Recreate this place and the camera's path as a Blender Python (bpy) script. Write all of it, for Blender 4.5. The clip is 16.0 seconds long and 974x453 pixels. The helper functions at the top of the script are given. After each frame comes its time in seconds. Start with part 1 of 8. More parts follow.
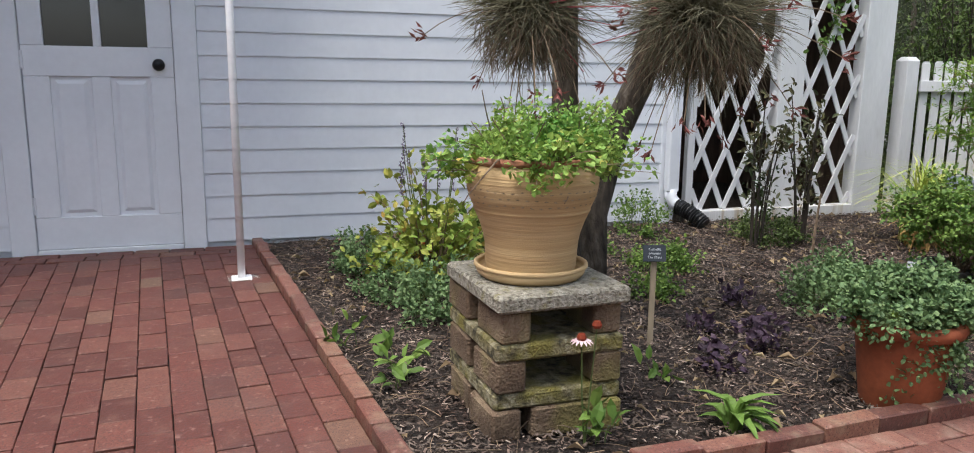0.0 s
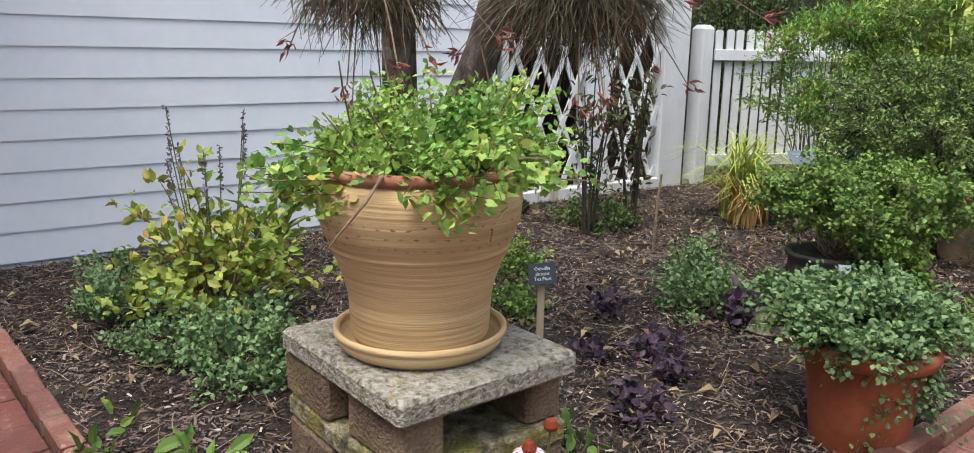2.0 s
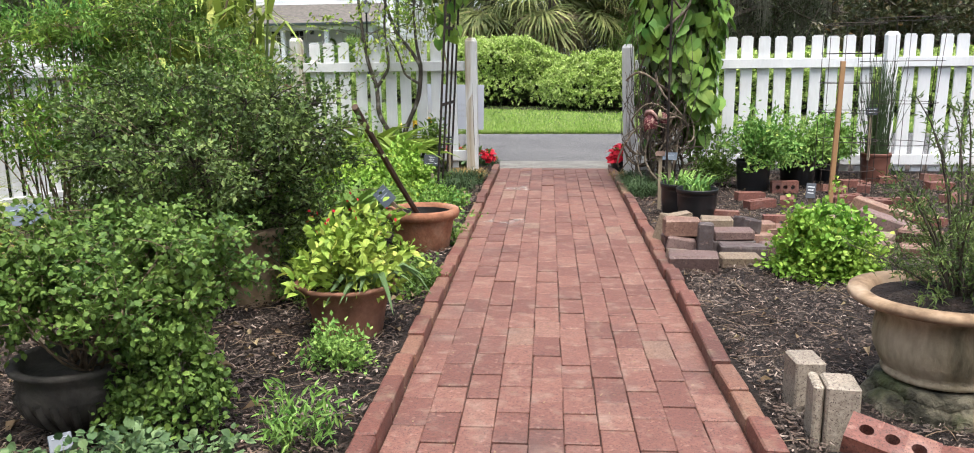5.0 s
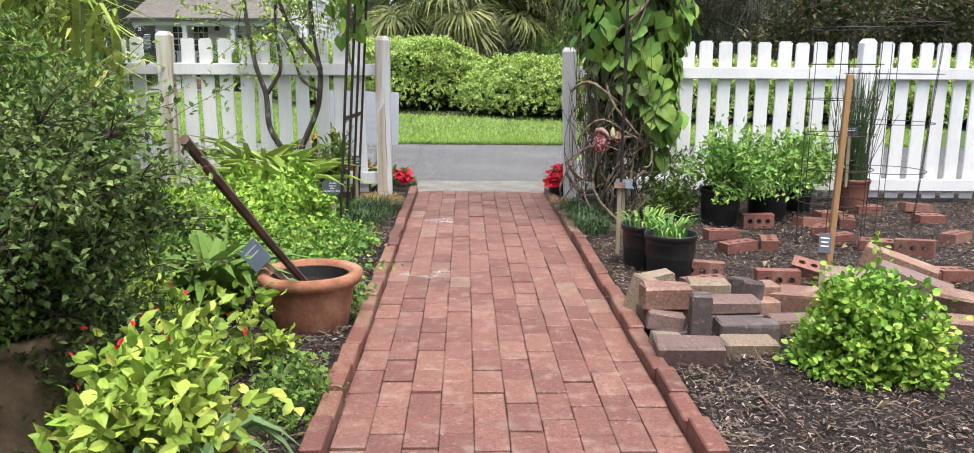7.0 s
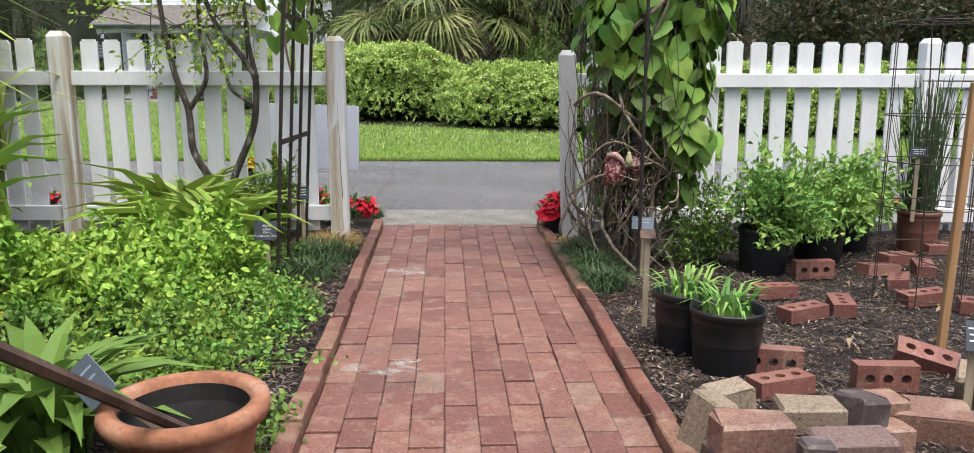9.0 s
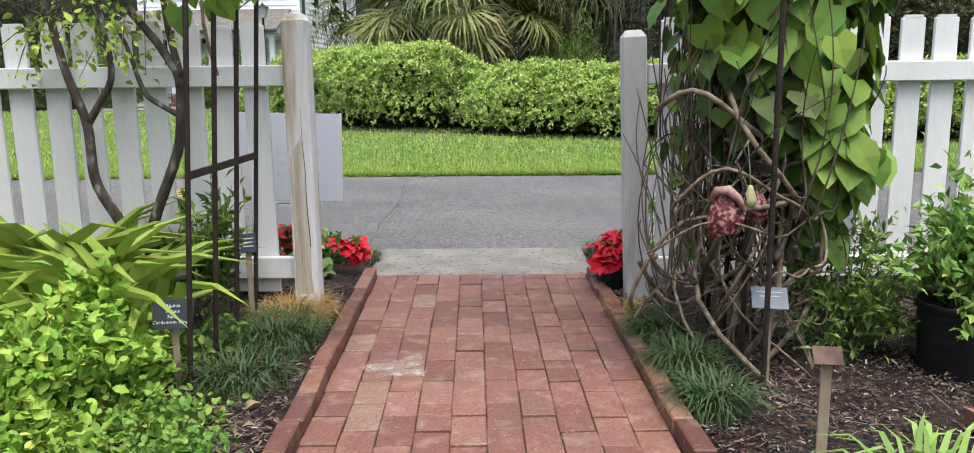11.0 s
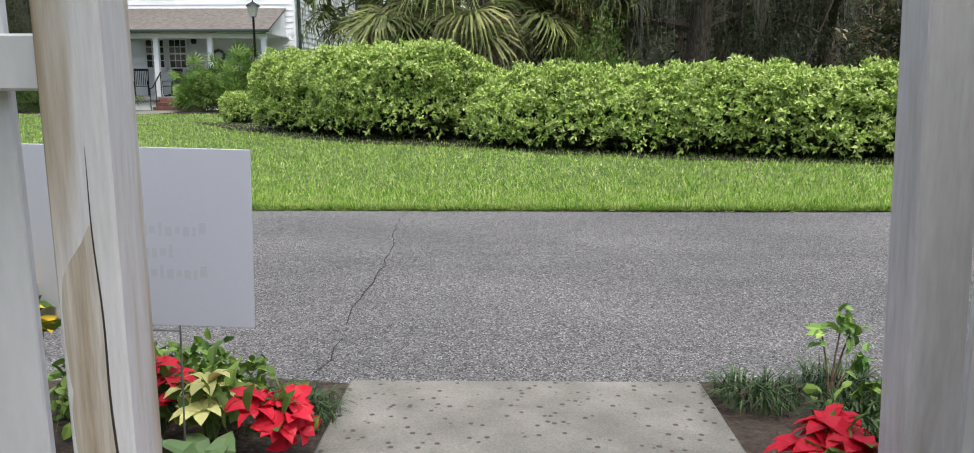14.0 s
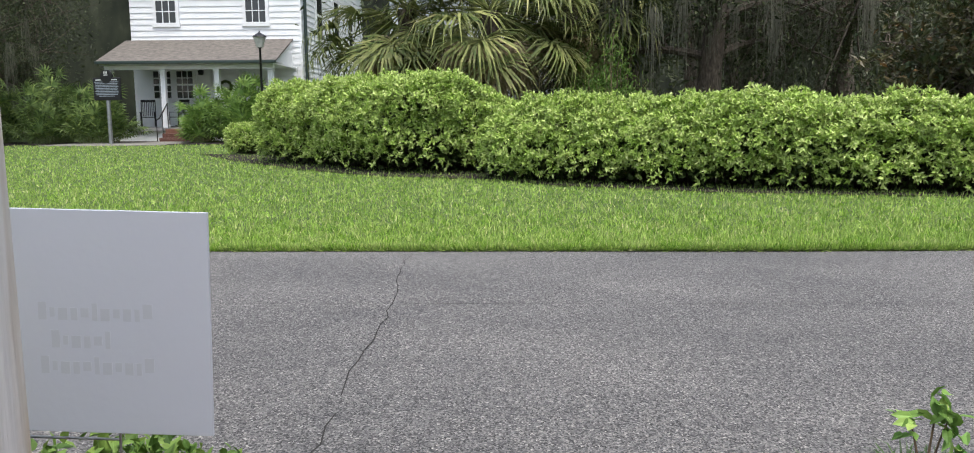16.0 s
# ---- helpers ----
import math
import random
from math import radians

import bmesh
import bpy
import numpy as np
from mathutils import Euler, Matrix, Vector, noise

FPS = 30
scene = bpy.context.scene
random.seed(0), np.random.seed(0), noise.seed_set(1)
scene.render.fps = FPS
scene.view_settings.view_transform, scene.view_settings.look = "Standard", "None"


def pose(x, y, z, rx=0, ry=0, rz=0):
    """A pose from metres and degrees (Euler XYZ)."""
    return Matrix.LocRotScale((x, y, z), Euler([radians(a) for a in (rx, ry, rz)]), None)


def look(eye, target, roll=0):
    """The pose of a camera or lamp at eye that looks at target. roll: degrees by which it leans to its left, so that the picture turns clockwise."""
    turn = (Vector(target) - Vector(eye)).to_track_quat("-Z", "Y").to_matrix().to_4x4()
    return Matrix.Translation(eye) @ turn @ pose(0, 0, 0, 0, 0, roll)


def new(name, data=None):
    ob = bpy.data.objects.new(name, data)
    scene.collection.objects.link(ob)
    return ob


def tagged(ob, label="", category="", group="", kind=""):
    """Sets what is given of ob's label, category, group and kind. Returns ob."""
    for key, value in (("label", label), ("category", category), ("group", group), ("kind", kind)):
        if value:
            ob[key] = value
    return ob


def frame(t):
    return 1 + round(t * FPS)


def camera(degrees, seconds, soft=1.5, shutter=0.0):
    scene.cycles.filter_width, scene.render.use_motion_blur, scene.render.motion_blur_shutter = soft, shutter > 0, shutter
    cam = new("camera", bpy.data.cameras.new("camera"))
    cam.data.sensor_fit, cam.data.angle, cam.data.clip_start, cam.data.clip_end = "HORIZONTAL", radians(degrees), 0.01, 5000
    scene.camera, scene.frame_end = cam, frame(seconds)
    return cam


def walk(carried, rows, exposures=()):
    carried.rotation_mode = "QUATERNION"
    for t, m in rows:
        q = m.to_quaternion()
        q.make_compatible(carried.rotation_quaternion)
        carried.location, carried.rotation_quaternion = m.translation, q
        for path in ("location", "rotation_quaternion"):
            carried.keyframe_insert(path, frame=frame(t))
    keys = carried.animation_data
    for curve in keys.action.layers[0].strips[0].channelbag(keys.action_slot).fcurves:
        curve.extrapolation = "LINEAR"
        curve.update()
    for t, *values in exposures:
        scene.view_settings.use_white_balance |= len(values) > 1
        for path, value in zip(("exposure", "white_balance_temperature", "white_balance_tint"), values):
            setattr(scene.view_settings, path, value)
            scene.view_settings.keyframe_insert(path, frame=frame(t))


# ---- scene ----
cam = camera(62.9, 16.0, 1.0)
PATH = [
    (0, (1.501, -8.96, 1.027), (-0.365, -8.342, 0.658), 0.7),
    (0.5, (1.263, -8.953, 1.028), (-0.576, -8.266, 0.645), 0.7),
    (1, (1.041, -8.95, 1.024), (-0.764, -8.187, 0.626), 0.5),
    (1.5, (0.817, -8.936, 1.017), (-0.915, -8.026, 0.602), 0.4),
    (2, (0.599, -8.879, 1.014), (-0.977, -7.726, 0.579), 0.9),
    (2.5, (0.473, -8.792, 1.027), (-0.851, -7.358, 0.591), 1.3),
    (2.7, (0.43, -8.695, 1.03), (-0.786, -7.164, 0.609), 0.4),
    (3, (0.37, -8.623, 1.004), (-0.656, -6.956, 0.592), 0.8),
    (3.5, (0.327, -8.429, 0.992), (-0.409, -6.611, 0.603), 0.4),
    (4, (0.28, -8.239, 0.984), (-0.236, -6.344, 0.607), 0.1),
    (4.5, (0.255, -8.127, 1.018), (-0.094, -6.195, 0.633), -0.2),
    (5, (0.231, -7.819, 0.991), (0.01, -5.87, 0.598), -0.7),
    (7.3, (0.109, -6.465, 1.021), (0.106, -4.503, 0.633), 0.1),
    (7.5, (0.112, -6.367, 1.014), (0.113, -4.404, 0.63), -0.3),
    (8, (0.104, -6.039, 1.014), (0.141, -4.078, 0.623), -0.3),
    (8.5, (0.09, -5.743, 1.014), (0.147, -3.781, 0.631), -0.1),
    (9, (0.105, -5.427, 1.02), (0.138, -3.463, 0.648), 0.1),
    (9.2, (0.111, -5.288, 1.024), (0.127, -3.323, 0.654), 0.1),
    (11.3, (0.12, -3.699, 0.971), (0.076, -1.733, 0.608), -0.8),
    (11.5, (0.097, -3.55, 0.968), (0.05, -1.583, 0.604), -0.9),
    (12, (0.074, -3.18, 0.957), (0.003, -1.213, 0.606), -0.6),
    (12.5, (0.019, -2.797, 0.959), (-0.056, -0.828, 0.613), -0.1),
    (13, (-0.015, -2.459, 0.964), (-0.095, -0.49, 0.623), -0.3),
    (13.5, (-0.071, -2.137, 0.963), (-0.132, -0.168, 0.62), -0.1),
    (14, (-0.074, -1.867, 0.967), (-0.113, 0.101, 0.618), -0.1),
    (14.5, (-0.092, -1.621, 0.967), (-0.117, 0.347, 0.612), 0.0),
    (15, (-0.107, -1.483, 0.972), (-0.135, 0.486, 0.623), -0.0),
    (15.5, (-0.108, -1.451, 0.981), (-0.149, 0.521, 0.654), -0.3),
    (16, (-0.107, -1.455, 0.996), (-0.165, 0.525, 0.716), -0.4),
]
walk(cam, [(t, look(eye, target, roll)) for t, eye, target, roll in PATH],
     [(0, 1.36), (1.5, 1.42), (2, 1.5), (2.5, 1.7), (4, 1.7), (5, 1.64), (7.3, 1.7), (8, 1.68), (8.5, 1.48), (9, 1.44), (12.5, 1.47), (13.3, 1.42), (14, 1.27), (14.5, 1.22), (16, 1.24)])

# ---- world, sun, exposure ----
world = bpy.data.worlds.new("overcast_sky")
scene.world = world
world.use_nodes = True
wn, wl = world.node_tree.nodes, world.node_tree.links
sky = wn.new("ShaderNodeTexSky")
sky.sky_type, sky.sun_disc = "NISHITA", False
sky.sun_elevation, sky.sun_rotation = radians(70), radians(160)
sky.air_density, sky.dust_density = 1.0, 3.0
haze = wn.new("ShaderNodeHueSaturation")
haze.inputs["Saturation"].default_value = 0.6
wl.new(sky.outputs[0], haze.inputs["Color"])
wl.new(haze.outputs[0], wn["Background"].inputs[0])
wn["Background"].inputs[1].default_value = 0.135
sun = new("sun", bpy.data.lights.new("sun", "SUN"))
sun.data.energy, sun.data.angle, sun.data.color = 1.35, radians(36), (1.0, 0.96, 0.9)
sun.matrix_world = look((3, -7, 22), (0, 0, 0))

rng = np.random.default_rng(7)


# ---- materials ----
def mat(name, rough=0.7, metal=0.0, spec=0.4):
    m = bpy.data.materials.new(name)
    m.use_nodes = True
    b = m.node_tree.nodes["Principled BSDF"]
    b.inputs["Roughness"].default_value = rough
    b.inputs["Metallic"].default_value = metal
    b.inputs["Specular IOR Level"].default_value = spec
    return m, m.node_tree.nodes, m.node_tree.links, b


def ramp(n, l, src, stops, out=None):
    r = n.new("ShaderNodeValToRGB")
    e = r.color_ramp.elements
    e[0].position, e[0].color = stops[0][0], (*stops[0][1], 1)
    e[1].position, e[1].color = stops[-1][0], (*stops[-1][1], 1)
    for p, c in stops[1:-1]:
        e.new(p).color = (*c, 1)
    l.new(src, r.inputs[0])
    if out is not None:
        l.new(r.outputs[0], out)
    return r.outputs[0]


def tex(n, l, scale, detail=4, stretch=(1, 1, 1), coord="Object", rough=0.6):
    c = n.new("ShaderNodeTexCoord")
    mp = n.new("ShaderNodeMapping")
    mp.inputs["Scale"].default_value = stretch
    t = n.new("ShaderNodeTexNoise")
    t.inputs["Scale"].default_value, t.inputs["Detail"].default_value = scale, detail
    t.inputs["Roughness"].default_value = rough
    l.new(c.outputs[coord], mp.inputs[0])
    l.new(mp.outputs[0], t.inputs["Vector"])
    return t.outputs["Fac"]


def world_tex(n, l, scale, detail=4, stretch=(1, 1, 1)):
    c = n.new("ShaderNodeNewGeometry")
    mp = n.new("ShaderNodeMapping")
    mp.inputs["Scale"].default_value = stretch
    t = n.new("ShaderNodeTexNoise")
    t.inputs["Scale"].default_value, t.inputs["Detail"].default_value = scale, detail
    l.new(c.outputs["Position"], mp.inputs[0])
    l.new(mp.outputs[0], t.inputs["Vector"])
    return t.outputs["Fac"]


def mix(n, l, fac, a, b, mode="MIX"):
    x = n.new("ShaderNodeMix")
    x.data_type, x.blend_type = "RGBA", mode
    for s, v in ((x.inputs[0], fac), (x.inputs[6], a), (x.inputs[7], b)):
        if isinstance(v, (int, float)):
            s.default_value = v
        elif isinstance(v, tuple):
            s.default_value = (*v, 1)
        else:
            l.new(v, s)
    return x.outputs[2]


def bump(n, l, b, src, strength=0.3, dist=0.01):
    k = n.new("ShaderNodeBump")
    k.inputs["Strength"].default_value, k.inputs["Distance"].default_value = strength, dist
    l.new(src, k.inputs["Height"])
    l.new(k.outputs[0], b.inputs["Normal"])


def piece_random(n, l):
    """One number for each piece: by object and by island."""
    o, g, a, f = n.new("ShaderNodeObjectInfo"), n.new("ShaderNodeNewGeometry"), n.new("ShaderNodeMath"), n.new("ShaderNodeMath")
    a.operation, f.operation = "ADD", "FRACT"
    l.new(o.outputs["Random"], a.inputs[0])
    l.new(g.outputs["Random Per Island"], a.inputs[1])
    l.new(a.outputs[0], f.inputs[0])
    return f.outputs[0]


def brick_mat(name, stops, stain=(0.36, 0.27, 0.24), amount=0.5, rough=0.6, dark=(0.07, 0.05, 0.045)):
    m, n, l, b = mat(name, rough)
    base = ramp(n, l, piece_random(n, l), stops)
    fine = world_tex(n, l, 90, 5)
    big = world_tex(n, l, 2.3, 5)
    mid = world_tex(n, l, 14, 5)
    c1 = mix(n, l, ramp(n, l, fine, [(0.3, (0, 0, 0)), (0.7, (1, 1, 1))]), mix(n, l, 0.5, base, (0.06, 0.028, 0.024)), base)
    pits = world_tex(n, l, 210, 3)
    c1 = mix(n, l, ramp(n, l, pits, [(0.57, (0, 0, 0)), (0.64, (0.8, 0.8, 0.8))]), c1, (0.05, 0.026, 0.022))
    c1 = mix(n, l, ramp(n, l, world_tex(n, l, 45, 3), [(0.62, (0, 0, 0)), (0.75, (0.4, 0.4, 0.4))]), c1, (0.4, 0.27, 0.22))
    c2 = mix(n, l, ramp(n, l, mid, [(0.52, (0, 0, 0)), (0.8, (amount, amount, amount))]), c1, stain)
    c3 = mix(n, l, ramp(n, l, big, [(0.55, (0, 0, 0)), (0.78, (0.55, 0.55, 0.55))]), c2, dark)
    l.new(c3, b.inputs["Base Color"])
    bump(n, l, b, fine, 0.5, 0.004)
    return m


def noise_mat(name, stops, scale, rough=0.8, bump_s=0.4, bump_d=0.01, stretch=(1, 1, 1), second=None, metal=0.0, detail=6, fine=60, spec=0.4, grime=0.35):
    """A surface in two scales of noise, with an optional second tint in blotches."""
    m, n, l, b = mat(name, rough, metal, spec)
    c = ramp(n, l, world_tex(n, l, scale, detail, stretch), stops)
    f = world_tex(n, l, fine, 4, stretch)
    if second:
        c = mix(n, l, ramp(n, l, world_tex(n, l, scale * 0.35, 5), [(second[1], (0, 0, 0)), (second[1] + 0.16, (1, 1, 1))]), c, second[0])
    c = mix(n, l, grime, c, ramp(n, l, f, [(0.25, (0.25, 0.25, 0.25)), (0.75, (1, 1, 1))]), "MULTIPLY")
    l.new(c, b.inputs["Base Color"])
    bump(n, l, b, f, bump_s, bump_d)
    return m


def leaf_mat(name, stops, rough=0.5, thin=0.2):
    m, n, l, b = mat(name, rough, 0, 0.22)
    g = n.new("ShaderNodeNewGeometry")
    c = ramp(n, l, g.outputs["Random Per Island"], stops)
    big = world_tex(n, l, 5, 3)
    c = mix(n, l, ramp(n, l, big, [(0.35, (0, 0, 0)), (0.7, (0.35, 0.35, 0.35))]), c, stops[-1][1])
    l.new(c, b.inputs["Base Color"])
    t = n.new("ShaderNodeBsdfTranslucent")
    l.new(c, t.inputs[0])
    s = n.new("ShaderNodeMixShader")
    s.inputs[0].default_value = thin
    l.new(b.outputs[0], s.inputs[1])
    l.new(t.outputs[0], s.inputs[2])
    l.new(s.outputs[0], n["Material Output"].inputs[0])
    return m


def plain(name, color, rough=0.5, metal=0.0, spec=0.4, vary=0.25, scale=8):
    d = tuple(v * (1 - vary) for v in color)
    return noise_mat(name, [(0.3, d), (0.7, color)], scale, rough, 0.12, 0.003, metal=metal, spec=spec, grime=vary * 0.6)


# redder brick, also darkened in colour for the shade near the door
PAVERS = brick_mat("side_path_brick", [(0, (0.08, 0.021, 0.015)), (0.35, (0.12, 0.033, 0.024)), (0.7, (0.145, 0.042, 0.03)), (0.93, (0.165, 0.06, 0.042)), (1, (0.17, 0.11, 0.07))], stain=(0.2, 0.105, 0.075))
PAVER = brick_mat("paver_brick", [(0, (0.165, 0.068, 0.051)), (0.4, (0.21, 0.092, 0.069)), (0.8, (0.245, 0.112, 0.083)), (0.95, (0.265, 0.135, 0.1)), (1, (0.25, 0.165, 0.115))], stain=(0.36, 0.28, 0.22))
EDGER = brick_mat("edging_brick", [(0, (0.12, 0.048, 0.036)), (0.6, (0.21, 0.078, 0.056)), (1, (0.26, 0.14, 0.09))], stain=(0.3, 0.25, 0.17))
CORED = brick_mat("cored_brick", [(0, (0.18, 0.068, 0.05)), (0.6, (0.25, 0.097, 0.071)), (1, (0.29, 0.14, 0.1))], amount=0.3)
OLDD = brick_mat("charcoal_brick", [(0, (0.05, 0.044, 0.044)), (1, (0.12, 0.1, 0.098))], stain=(0.25, 0.22, 0.2), amount=0.5)
OLDM = brick_mat("mauve_brick", [(0, (0.15, 0.098, 0.086)), (1, (0.24, 0.16, 0.14))], stain=(0.14, 0.11, 0.1), amount=0.6)
OLDY = brick_mat("buff_brick", [(0, (0.24, 0.185, 0.125)), (1, (0.34, 0.275, 0.195))], stain=(0.2, 0.18, 0.12), amount=0.7)
OLDR = brick_mat("salmon_brick", [(0, (0.22, 0.12, 0.085)), (1, (0.31, 0.185, 0.135))], stain=(0.4, 0.3, 0.22), amount=0.6)
OLD = brick_mat("old_brick", [(0, (0.06, 0.055, 0.055)), (0.3, (0.13, 0.075, 0.06)), (0.6, (0.28, 0.15, 0.1)), (1, (0.4, 0.29, 0.2))], stain=(0.4, 0.36, 0.28), amount=0.7)
PALE = brick_mat("pale_block", [(0, (0.38, 0.33, 0.26)), (1, (0.5, 0.44, 0.34))], stain=(0.12, 0.11, 0.08), amount=0.6)
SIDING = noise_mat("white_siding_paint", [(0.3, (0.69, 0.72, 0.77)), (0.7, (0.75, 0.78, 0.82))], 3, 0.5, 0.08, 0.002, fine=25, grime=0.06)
DOORP = noise_mat("white_door_paint", [(0.3, (0.71, 0.74, 0.78)), (0.7, (0.77, 0.8, 0.84))], 4, 0.4, 0.06, 0.002, fine=30, grime=0.06)
FENCEP = noise_mat("white_fence_paint", [(0.3, (0.64, 0.65, 0.66)), (0.7, (0.77, 0.775, 0.78))], 4, 0.55, 0.15, 0.003, (1, 1, 0.25), second=((0.5, 0.49, 0.43), 0.64), grime=0.12)
WORN = noise_mat("worn_painted_post", [(0.3, (0.38, 0.3, 0.2)), (0.38, (0.54, 0.49, 0.41)), (0.45, (0.69, 0.69, 0.68)), (0.7, (0.75, 0.76, 0.77))], 6, 0.7, 0.5, 0.005, (1.6, 1.6, 0.14), grime=0.22)
BAREWOOD = noise_mat("bare_post_wood", [(0.28, (0.26, 0.2, 0.14)), (0.4, (0.47, 0.4, 0.3)), (0.55, (0.58, 0.53, 0.44)), (0.72, (0.68, 0.66, 0.61))], 9, 0.8, 0.5, 0.004, (3.0, 3.0, 0.2))
GREYPOST = noise_mat("weathered_grey_post", [(0.28, (0.42, 0.4, 0.36)), (0.4, (0.58, 0.58, 0.57)), (0.65, (0.68, 0.68, 0.69))], 7, 0.7, 0.5, 0.005, (1.4, 1.4, 0.2), second=((0.4, 0.37, 0.31), 0.68), grime=0.25)
FLAKED = noise_mat("flaked_pole_paint", [(0.3, (0.83, 0.83, 0.84)), (0.6, (0.87, 0.87, 0.88))], 30, 0.5, 0.1, 0.002, second=((0.4, 0.33, 0.28), 0.8), grime=0.02)
STONEM = noise_mat("lichened_concrete", [(0.36, (0.07, 0.062, 0.04)), (0.48, (0.22, 0.19, 0.1)), (0.6, (0.4, 0.36, 0.24))], 30, 0.95, 1.0, 0.014, second=((0.26, 0.225, 0.06), 0.47), fine=130, grime=0.6)
STONE = noise_mat("mossy_concrete", [(0.34, (0.16, 0.145, 0.11)), (0.45, (0.33, 0.305, 0.245)), (0.62, (0.46, 0.435, 0.365))], 70, 0.95, 1.0, 0.014, second=((0.25, 0.22, 0.085), 0.57), fine=130, grime=0.55)
BLOCKB = noise_mat("brown_concrete_block", [(0.3, (0.08, 0.052, 0.034)), (0.5, (0.17, 0.115, 0.075)), (0.72, (0.27, 0.2, 0.13))], 9, 0.95, 0.9, 0.012, second=((0.24, 0.21, 0.065), 0.48), fine=120)
TAN = noise_mat("tan_clay", [(0.3, (0.47, 0.31, 0.145)), (0.5, (0.58, 0.405, 0.205)), (0.7, (0.66, 0.48, 0.265))], 6, 0.75, 0.3, 0.004, (0.25, 0.25, 9), fine=40, grime=0.3)
TERRA = noise_mat("terracotta", [(0.3, (0.22, 0.09, 0.048)), (0.5, (0.33, 0.14, 0.075)), (0.7, (0.42, 0.23, 0.15))], 11, 0.85, 0.4, 0.006, second=((0.42, 0.31, 0.24), 0.57), grime=0.45)
TERRAB = noise_mat("brown_terracotta", [(0.3, (0.16, 0.07, 0.042)), (0.55, (0.26, 0.12, 0.075)), (0.75, (0.34, 0.19, 0.13))], 8, 0.85, 0.4, 0.006, second=((0.2, 0.17, 0.12), 0.58))
RIMT = noise_mat("weathered_rim", [(0.34, (0.21, 0.135, 0.08)), (0.5, (0.38, 0.26, 0.16)), (0.7, (0.48, 0.36, 0.25))], 14, 0.85, 0.4, 0.006, second=((0.22, 0.17, 0.11), 0.6))
TERRAO = noise_mat("orange_terracotta", [(0.3, (0.21, 0.05, 0.02)), (0.6, (0.32, 0.085, 0.034))], 6, 0.75, 0.25, 0.004)
URNM = noise_mat("stained_urn_clay", [(0.34, (0.13, 0.11, 0.065)), (0.46, (0.32, 0.26, 0.16)), (0.62, (0.5, 0.41, 0.28))], 9, 0.9, 0.8, 0.01, (1, 1, 0.35), second=((0.14, 0.13, 0.065), 0.6), grime=0.4)
DARKURN = noise_mat("dark_urn", [(0.3, (0.03, 0.028, 0.024)), (0.7, (0.09, 0.082, 0.07))], 14, 0.8, 0.5, 0.008)
ROCKM = noise_mat("mossy_rock", [(0.36, (0.03, 0.028, 0.018)), (0.5, (0.1, 0.09, 0.06)), (0.66, (0.22, 0.195, 0.135))], 16, 0.95, 0.9, 0.02, second=((0.1, 0.12, 0.04), 0.55))
PLASTIC = plain("black_plastic", (0.016, 0.017, 0.019), 0.42, spec=0.45, vary=0.35)
BROWNPL = plain("brown_plastic", (0.2, 0.085, 0.06), 0.5)
IRON = noise_mat("rusted_iron", [(0.35, (0.02, 0.017, 0.016)), (0.7, (0.05, 0.032, 0.024))], 30, 0.7, 0.4, 0.003, metal=0.3)
BARK = noise_mat("bark", [(0.3, (0.03, 0.024, 0.018)), (0.55, (0.09, 0.072, 0.055)), (0.75, (0.17, 0.15, 0.12))], 24, 0.95, 0.9, 0.02, (1, 1, 0.3))
LICHEN = noise_mat("lichen_bark", [(0.3, (0.035, 0.028, 0.022)), (0.57, (0.09, 0.075, 0.06)), (0.7, (0.3, 0.3, 0.26))], 26, 0.95, 0.8, 0.012, (1, 1, 0.5))
TWIG = noise_mat("dry_twig", [(0.3, (0.12, 0.085, 0.055)), (0.7, (0.29, 0.21, 0.14))], 30, 0.9, 0.4, 0.004)
VINEST = noise_mat("woody_vine_bark", [(0.3, (0.09, 0.068, 0.047)), (0.5, (0.2, 0.155, 0.11)), (0.72, (0.34, 0.28, 0.21))], 45, 0.9, 0.8, 0.01, (1, 1, 0.35))
GREENST = plain("green_stem", (0.1, 0.14, 0.04), 0.6)
DARKST = plain("dark_stem", (0.045, 0.035, 0.026), 0.8)
WOODST = noise_mat("stake_wood", [(0.3, (0.32, 0.17, 0.075)), (0.7, (0.45, 0.27, 0.13))], 12, 0.75, 0.3, 0.004, (1, 1, 0.1))
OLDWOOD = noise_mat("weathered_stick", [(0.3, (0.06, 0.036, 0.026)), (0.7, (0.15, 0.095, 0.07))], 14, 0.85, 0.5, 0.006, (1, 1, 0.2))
PALEWOOD = noise_mat("pale_stake", [(0.3, (0.24, 0.19, 0.125)), (0.7, (0.38, 0.31, 0.22))], 14, 0.8, 0.2, 0.003, (1, 1, 0.2))
SIGNB = plain("dark_sign", (0.03, 0.037, 0.048), 0.35)
SIGNW = plain("sign_lettering", (0.6, 0.62, 0.63), 0.5, vary=0.05)
SIGNDIM = plain("dim_lettering", (0.26, 0.3, 0.35), 0.45, vary=0.05)
SIGNG = plain("grey_sign", (0.1, 0.125, 0.155), 0.35)
COROPLAST = plain("white_coroplast", (0.47, 0.5, 0.57), 0.45, vary=0.02, scale=2)
SIGNFAINT = plain("faint_lettering", (0.43, 0.455, 0.51), 0.45, vary=0.02, scale=2)
